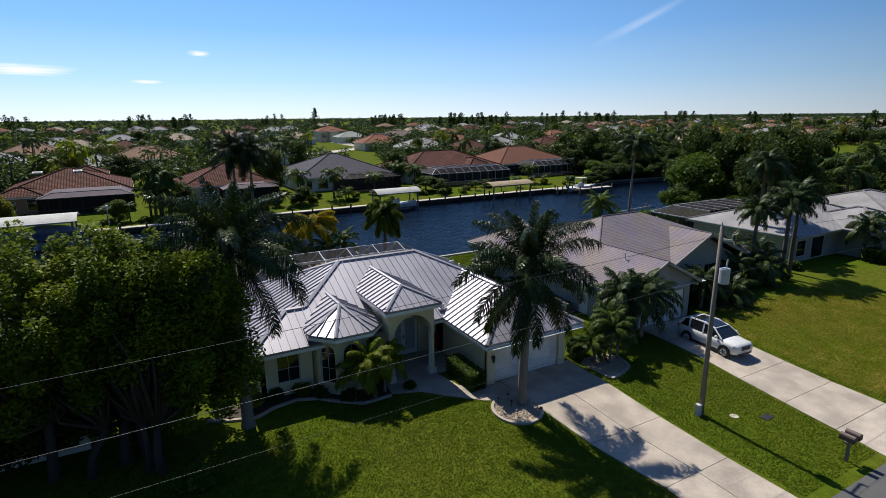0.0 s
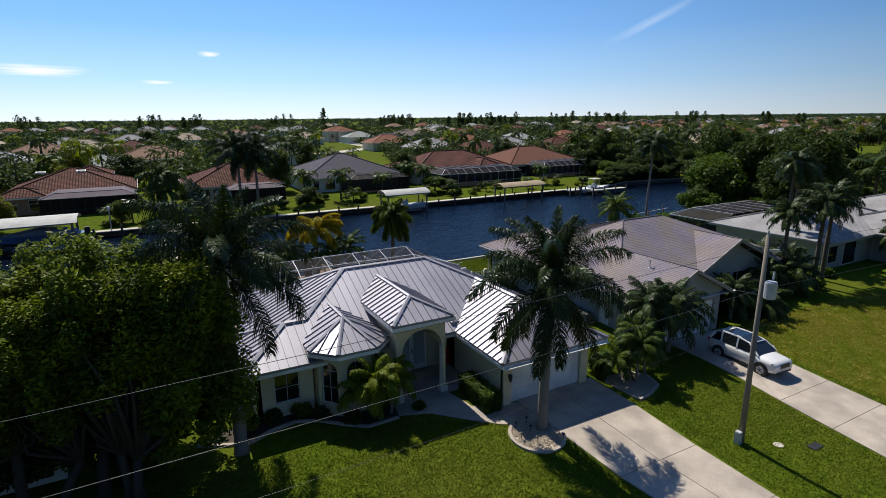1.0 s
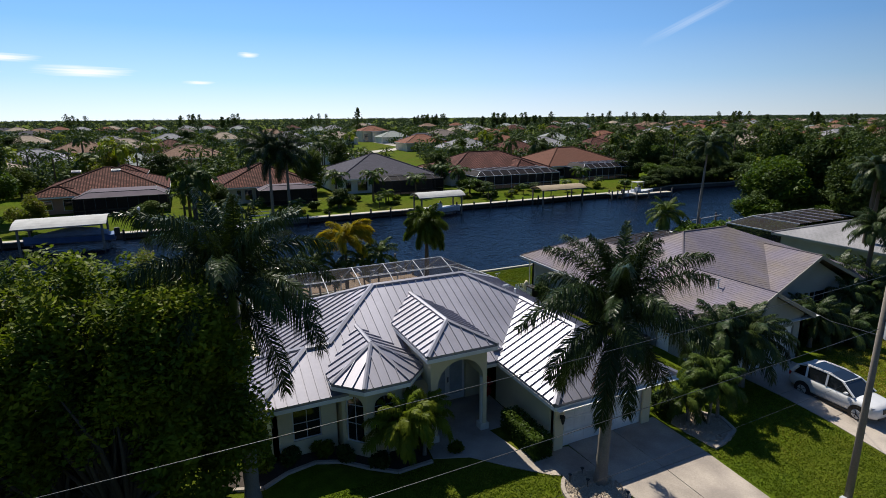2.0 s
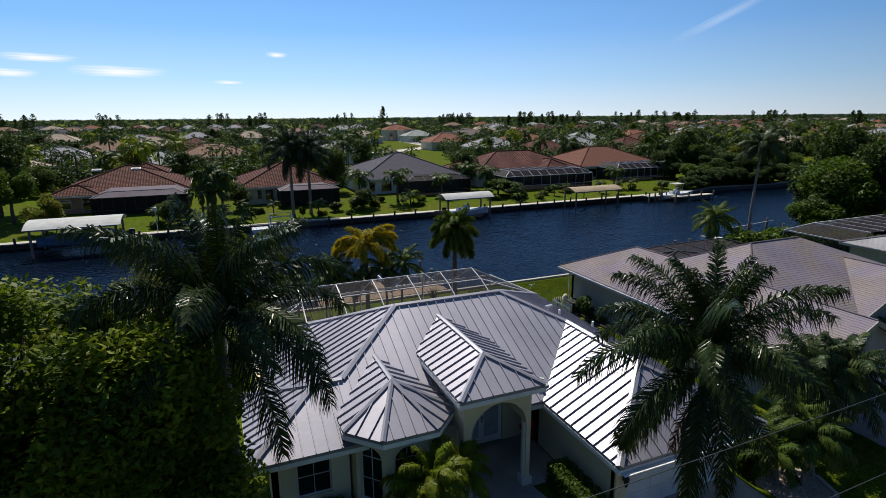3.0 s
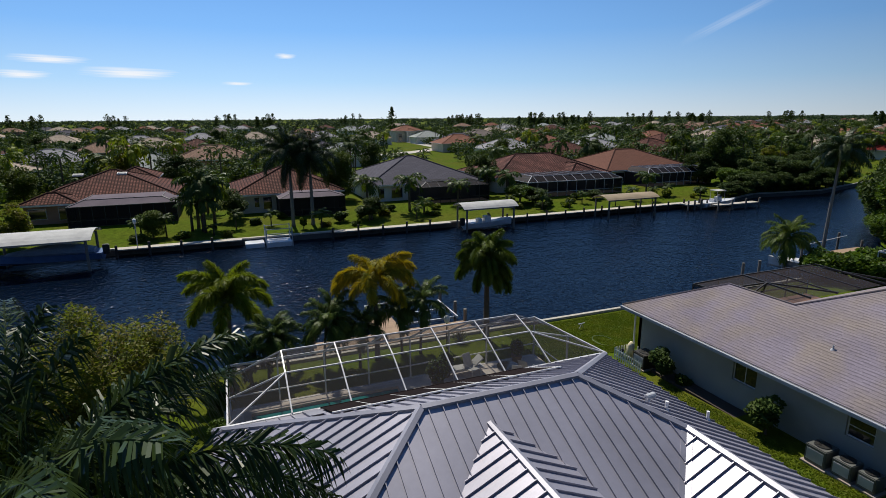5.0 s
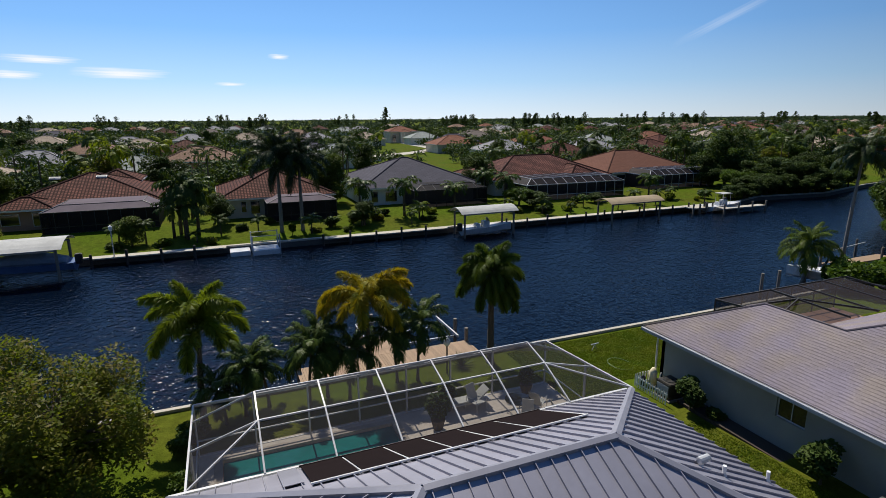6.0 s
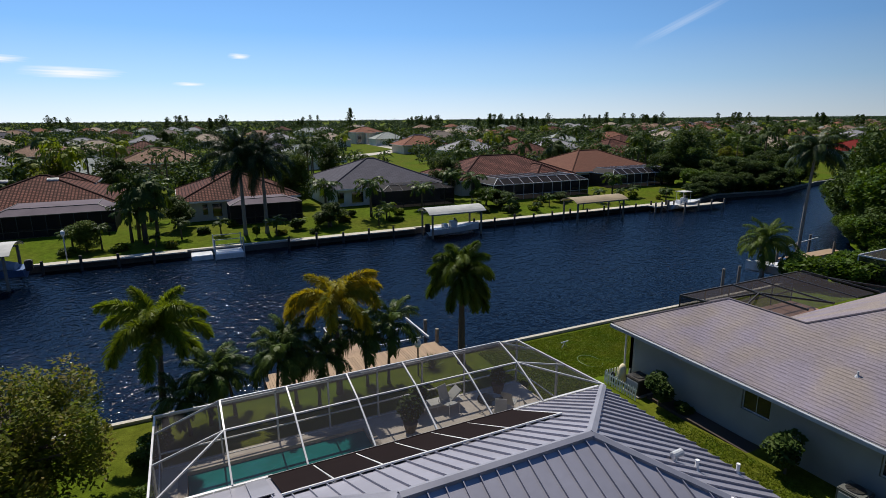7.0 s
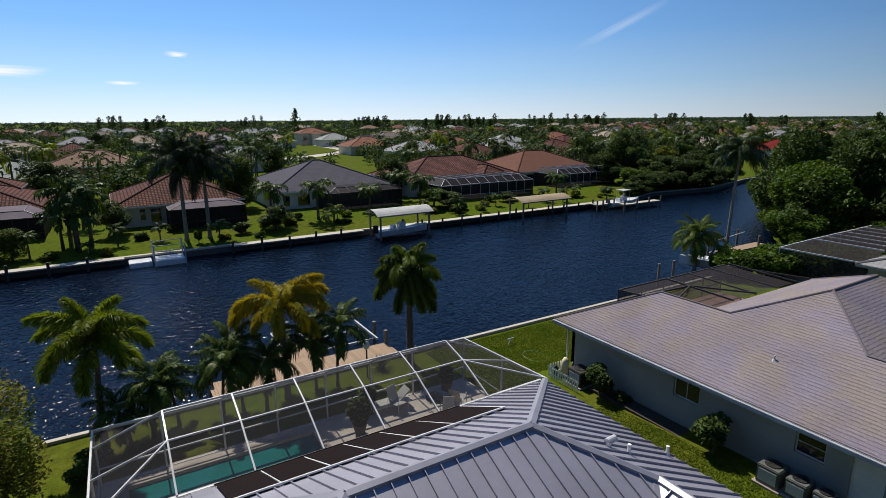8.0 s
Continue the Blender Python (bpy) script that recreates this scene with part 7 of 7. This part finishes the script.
for px in (-0.75, 0.7):
    for py in (-0.26, 0.26):
        part("leg", Geo().box(px - 0.02, px + 0.02, py - 0.02, py + 0.02, 0, 0.28), white_alu, lg)
for i, (x, y, s) in enumerate(((14.1, 39.9, 0.5), (15.0, 41.1, 0.35), (18.9, 41.1, 0.35))):
    pt = thing("planter", "dark leafy plant in a round pot on the deck", "potted plant", (x, y, 0.4), "potted plants on the deck")
    part("pot", Geo().tube([(0, 0, 0), (0, 0, 0.3), (0, 0, 0.45)], [0.18, 0.27, 0.3], 14), bark_brown, pt)
    r = np.random.default_rng(300 + i)
    part("leaves", card_mesh("leaves", in_blob(r, (0, 0, 0.45 + s * 1.2), (s, s, s * 1.1), 500, 0.4), 0.16, r), leaf_dark, pt)

# ---- our dock ----
dk = thing("dock", "weathered timber dock on pilings at the canal", "dock", (14, 48, 0))
dk.matrix_basis = Matrix.Identity(4)
for i in range(66):
    x0 = 9.6 + i * 0.145
    part("plank", Geo().box(x0, x0 + 0.135, 46.5, 48.1, 0.18, 0.215), timber, dk)
for i in range(20):
    y0 = 48.12 + i * 0.145
    part("plank", Geo().box(13.4, 15.0, y0, y0 + 0.135, 0.18, 0.215), timber, dk)
for x, y in ((9.7, 48.0), (12.4, 48.0), (15.1, 48.0), (19.1, 48.0), (13.5, 51.0), (14.9, 51.0), (19.1, 52.3), (14.7, 52.3), (19.1, 49.6)):
    part("piling", Geo().cyl((x, y, -1.6), (x, y, 1.0), 0.12, 0.11, 10), timber_grey, dk)
part("rail", Geo().beam((13.4, 51.0, 1.0), (15.0, 51.0, 1.0), 0.06).beam((13.4, 48.2, 1.0), (13.4, 51.0, 1.0), 0.06), white_alu, dk)
for p, q in (((15.3, 48.7, 0.25), (15.3, 52.2, 0.25)), ((18.9, 48.7, 0.25), (18.9, 52.2, 0.25)), ((15.2, 49.6, -0.1), (19.0, 49.6, -0.1)), ((15.2, 51.4, -0.1), (19.0, 51.4, -0.1))):
    part("lift_beam", Geo().beam(p, q, 0.10, 0.14), white_alu, dk, "white boat lift beam")
lamp = thing("garden_lamp", "white globe lamp on a dark post by the dock", "garden lamp", (16.6, 44.9, ground_z(16.6, 44.9)))
part("post", Geo().cyl((0, 0, -0.05), (0, 0, 1.55), 0.04), black, lamp)
gl = Geo().tube([(0, 0, 1.52), (0, 0, 1.58), (0, 0, 1.68), (0, 0, 1.80), (0, 0, 1.90), (0, 0, 1.95)], [0.07, 0.13, 0.17, 0.17, 0.12, 0.03], 16)
part("globe", gl, white_paint, lamp, "white globe shade", smooth=True)
ag = thing("agave", "spiky variegated agave by the dock", "plant", (17.6, 45.4, ground_z(17.6, 45.4)))
for j in range(34):
    a, e = j * 2.4, radians(15 + 60 * (j / 34))
    d = Vector((math.cos(a) * math.cos(e), math.sin(a) * math.cos(e), math.sin(e)))
    s = Vector((-math.sin(a), math.cos(a), 0)) * 0.04
    L_ = 0.85
    part("leaf", Geo().prism([s, d * L_ * 0.6 + s * 0.8, d * L_, d * L_ * 0.6 - s * 0.8, -s], (0, 0, 0.012)), leaf_lime, ag)

# ---- far bank: docks, canopies, boats ----
fd_ = thing("far_dock", "pale timber walkway with dark pilings along the far seawall", "dock", (20, 79.4, 0))
fd_.matrix_basis = Matrix.Identity(4)
for a, b in ((-4.6, 7.0), (16.6, 31.0), (38.6, 68.0), (-19.0, -13.2)):
    part("deck_board", Geo().box(a, b, 78.7, 79.7, 0.10, 0.22), concrete_old, fd_)
    x = a
    while x < b:
        part("piling", Geo().cyl((x, 78.65, -1.6), (x, 78.65, 0.75 + 0.1 * math.sin(x * 3)), 0.13, 0.12, 8), timber_dark, fd_)
        x += 2.9


def canopy(label, x0, x1, y0, y1, z, rise, material, group="boat lift canopies"):
    c = thing("boat_canopy", label, "boat lift", ((x0 + x1) / 2, y0, -0.7), group)
    c.matrix_basis = Matrix.Identity(4)
    n = 10
    arc = [(y0 + (y1 - y0) * k / n, z + rise * math.sin(math.pi * k / n) ** 0.8) for k in range(n + 1)]
    gg = Geo().prism([(x0, a, b + 0.03) for a, b in arc] + [(x0, a, b) for a, b in reversed(arc)], (x1 - x0, 0, 0))
    part("cover", gg, material, c, "arched canvas cover")
    for k in range(5):
        x = x0 + 0.15 + (x1 - x0 - 0.3) * k / 4
        part("hoop", Geo().tube([(x, a, b - 0.02) for a, b in arc], [0.04] * len(arc), 6), white_alu, c)
    for x in (x0 + 0.5, x1 - 0.5):
        for y in (y0 + 0.3, y1 - 0.3):
            part("piling", Geo().cyl((x, y, -1.8), (x, y, z), 0.13, 0.12, 8), timber_grey, c)
    part("lift_beam", Geo().beam((x0 + 0.5, y0 + 0.3, z - 0.1), (x1 - 0.5, y0 + 0.3, z - 0.1), 0.14), steel_grey, c)
    part("lift_beam", Geo().beam((x0 + 0.5, y1 - 0.3, z - 0.1), (x1 - 0.5, y1 - 0.3, z - 0.1), 0.14), steel_grey, c)
    return c


def boat(label, x, y, z, length, hull_mat, rot=0.0, top=True):
    b = thing("boat", label, "boat")
    stations = 9
    gg = Geo()
    for i in range(stations):
        s = i / (stations - 1)
        w = 1.15 * (1 - s ** 3.2) + 0.03
        px = -length / 2 + length * s
        rise_ = 0.25 * s * s
        gg.v += [(px, -w, 0.95 + rise_), (px, -w * 0.8, 0.35 + rise_ * 0.6), (px, 0, 0.05 + rise_), (px, w * 0.8, 0.35 + rise_ * 0.6), (px, w, 0.95 + rise_), (px, 0, 0.80 + rise_)]
    for i in range(stations - 1):
        for j in range(6):
            a, c = i * 6 + j, i * 6 + (j + 1) % 6
            gg.f.append((a, c, c + 6, a + 6))
    gg.f += [(0, 1, 2, 3, 4, 5)]
    part("hull", gg, hull_mat, b, smooth=False)
    part("console", Geo().box(-0.6, 0.2, -0.4, 0.4, 0.8, 1.6), white_hull, b, bevel=0.05)
    part("windshield", Geo().prism([(0.2, -0.4, 1.5), (0.2, 0.4, 1.5), (-0.05, 0.36, 1.95), (-0.05, -0.36, 1.95)], (0.02, 0, 0)), dark_glass, b)
    part("seat", Geo().box(-1.5, -1.0, -0.45, 0.45, 0.8, 1.35), white_hull, b, bevel=0.05)
    part("outboard", Geo().box(-length / 2 - 0.5, -length / 2 + 0.05, -0.22, 0.22, 0.6, 1.5), black, b, "black outboard engine", bevel=0.06)
    if top:
        part("t_top", Geo().box(-1.3, 0.6, -0.75, 0.75, 2.5, 2.58), canvas_white, b, bevel=0.02)
        for sx in (-1.1, 0.4):
            for sy in (-0.6, 0.6):
                part("t_top_post", Geo().cyl((sx, sy, 0.85), (sx, sy, 2.5), 0.025, n=6), white_alu, b)
    b.matrix_basis = Matrix.Translation((x, y, z)) @ Matrix.Rotation(rot, 4, "Z")
    return b


canopy("white arched boat lift canopy on pilings", 31.3, 38.5, 75.6, 79.0, 2.2, 0.55, canvas_white)
boat("white open boat on a lift under a canopy", 35.2, 77.2, -0.55, 6.4, white_hull, 0.0, False)
canopy("tan arched boat lift canopy on pilings", 51.6, 60.2, 75.6, 79.0, 2.0, 0.5, canvas_tan)
canopy("long white arched boat lift canopy on pilings", -14.0, -5.6, 73.8, 79.0, 2.3, 0.6, canvas_white)
cruiser = boat("blue-hulled covered boat on a lift under a canopy", -9.4, 76.2, -0.1, 8.4, blue_hull, math.pi, False)
part("canvas_cover", loft([(-3.6, 0.8, 0.8, 1.3), (-2.2, 1.05, 0.8, 1.7), (0.0, 1.05, 0.8, 1.9), (1.4, 0.95, 0.9, 1.6), (3.2, 0.4, 1.0, 1.3)], 14, 2.6), mat("blue-grey canvas", (0.22, 0.27, 0.36), 0.8, 0, 0.15, 1.0, 8.0, 0.2), cruiser, "faded blue-grey canvas cover")
boat("white fishing boat with a green top moored at the far dock", 73.5, 77.9, -0.6, 7.0, white_hull, 0.05)
rd = thing("far_dock", "weathered timber dock on pilings beside the far boats", "dock", (72, 78, 0))
rd.matrix_basis = Matrix.Identity(4)
for p in ((67.0, 70.5, 77.2, 79.4), (70.5, 78.5, 75.2, 76.4)):
    part("deck_board", Geo().box(*p, 0.1, 0.25), concrete_old, rd)
    for x in np.linspace(p[0], p[1], 4):
        part("piling", Geo().cyl((float(x), p[2], -1.6), (float(x), p[2], 0.9), 0.13, 0.12, 8), timber_grey, rd)
wd = thing("floating_dock", "white floating watercraft dock with rails", "dock", (9.5, 79, -0.4))
wd.matrix_basis = Matrix.Identity(4)
part("float", Geo().box(7.3, 9.2, 77.6, 79.6, -0.65, -0.1), white_hull, wd, bevel=0.05)
part("float", Geo().box(9.4, 12.0, 77.2, 79.6, -0.65, -0.05), white_hull, wd, bevel=0.05)
for x in (9.4, 12.0):
    for y in (77.0, 79.5):
        part("post", Geo().cyl((x, y, -1.5), (x, y, 1.5), 0.06, n=8), white_alu, wd)
for z in (0.9, 1.4):
    for y in (77.0, 79.5):
        part("rail", Geo().beam((9.4, y, z), (12.0, y, z), 0.06), white_alu, wd)
ld = thing("dock_lamp", "white lamp post on the far dock", "lamp", (-2.8, 79.2, 0.2))
part("post", Geo().cyl((0, 0, 0), (0, 0, 2.5), 0.05), white_alu, ld)
part("lantern", Geo().tube([(0, 0, 2.4), (0, 0, 2.6), (0, 0, 2.85), (0, 0, 2.95)], [0.08, 0.17, 0.17, 0.04], 8), white_paint, ld)
nd = thing("neighbour_dock", "grey timber dock and boat lift beside the lime hedge", "dock", (52, 49, 0))
nd.matrix_basis = Matrix.Identity(4)
part("deck_board", Geo().box(54.0, 62.0, 50.0, 51.2, 0.1, 0.25), timber, nd)
for x, y in ((43.4, 48.4), (45.2, 48.4), (49.1, 49.2), (50.2, 48.4), (53.8, 51.0), (61.8, 53.0), (60.4, 50.0), (57.0, 51.3)):
    part("piling", Geo().cyl((x, y, -1.6), (x, y, 1.3), 0.12, 0.11, 8), timber_grey, nd)
part("rail", Geo().beam((54, 51.2, 1.1), (62, 52.4, 1.1), 0.06), white_alu, nd)
boat("small white boat with a grey outboard at the lift", 50.6, 48.4, -0.35, 5.4, white_hull, 2.2, False)

# ---- clouds and a vapour trail, far off ----
def cloud_kind(strength):
    """Thin cloud that lets the sky through at its ragged edge."""
    cloud_mat = bpy.data.materials.new("thin cloud")
    cloud_mat.use_nodes = True
    ct = cloud_mat.node_tree
    cn = ct.nodes
    tc = cn.new("ShaderNodeTexCoord")
    nz = cn.new("ShaderNodeTexNoise")
    nz.inputs["Scale"].default_value, nz.inputs["Detail"].default_value = 2.6, 8.0
    mp = cn.new("ShaderNodeMapping")
    mp.inputs["Scale"].default_value = (1.0, 3.0, 1.0)
    gr = cn.new("ShaderNodeTexGradient")
    gr.gradient_type = "SPHERICAL"
    mg = cn.new("ShaderNodeMapping")
    mg.inputs["Location"].default_value, mg.inputs["Scale"].default_value = (-1, -1, 0), (2, 2, 0)
    ct.links.new(tc.outputs["UV"], mp.inputs["Vector"]), ct.links.new(mp.outputs[0], nz.inputs["Vector"])
    ct.links.new(tc.outputs["UV"], mg.inputs["Vector"]), ct.links.new(mg.outputs[0], gr.inputs["Vector"])
    m1 = cn.new("ShaderNodeMath")
    m1.operation = "MULTIPLY"
    ct.links.new(nz.outputs["Fac"], m1.inputs[0]), ct.links.new(gr.outputs["Fac"], m1.inputs[1])
    m2 = cn.new("ShaderNodeMapRange")
    m2.inputs["From Min"].default_value, m2.inputs["From Max"].default_value = 0.16, 0.50
    m2.inputs["To Max"].default_value = strength
    ct.links.new(m1.outputs[0], m2.inputs["Value"])
    em, tp, mx = cn.new("ShaderNodeEmission"), cn.new("ShaderNodeBsdfTransparent"), cn.new("ShaderNodeMixShader")
    em.inputs["Color"].default_value, em.inputs["Strength"].default_value = (0.93, 0.96, 1.0, 1), 0.95
    ct.links.new(m2.outputs[0], mx.inputs[0]), ct.links.new(tp.outputs[0], mx.inputs[1]), ct.links.new(em.outputs[0], mx.inputs[2])
    ct.links.new(mx.outputs[0], cn["Material Output"].inputs["Surface"])
    return cloud_mat


def cloud(az, el, wide, tall, roll=0.0, strength=1.0, name="cloud", label="small thin white cloud low in the sky"):
    """A wisp 4 km off, at azimuth az (from +y towards +x) and elevation el, degrees."""
    d = Vector((math.sin(radians(az)) * math.cos(radians(el)), math.cos(radians(az)) * math.cos(radians(el)), math.sin(radians(el))))
    c = Vector((5, 20, 12)) + d * 4000
    rt = d.cross(Vector((0, 0, 1))).normalized()
    up = rt.cross(d)
    a, b = radians(roll), 4000 * radians(1)
    e1 = (rt * math.cos(a) + up * math.sin(a)) * wide / 2 * b
    e2 = (up * math.cos(a) - rt * math.sin(a)) * tall / 2 * b
    me = Geo().face(c - e1 - e2, c + e1 - e2, c + e1 + e2, c - e1 + e2).mesh(name, fix=False)
    lay = me.uv_layers.new(name="UVMap")
    for li, uv in enumerate(((0, 0), (1, 0), (1, 1), (0, 1))):
        lay.data[li].uv = uv
    ob = part(name, me, cloud_kind(strength))
    ob.visible_shadow = False
    return tagged(ob, label, "cloud", kind="structure")


cloud(6.55, 5.75, 3.2, 0.9)
cloud(-6.9, 3.95, 12.0, 1.7)
cloud(-12.6, 4.85, 9.0, 1.2)
cloud(-14.6, 3.6, 6.5, 1.2)
cloud(2.0, 3.2, 4.5, 0.6)
cloud(48.3, 8.3, 15.0, 1.5, 26, 0.2, name="vapour_trail", label="faint white vapour trail across the sky")
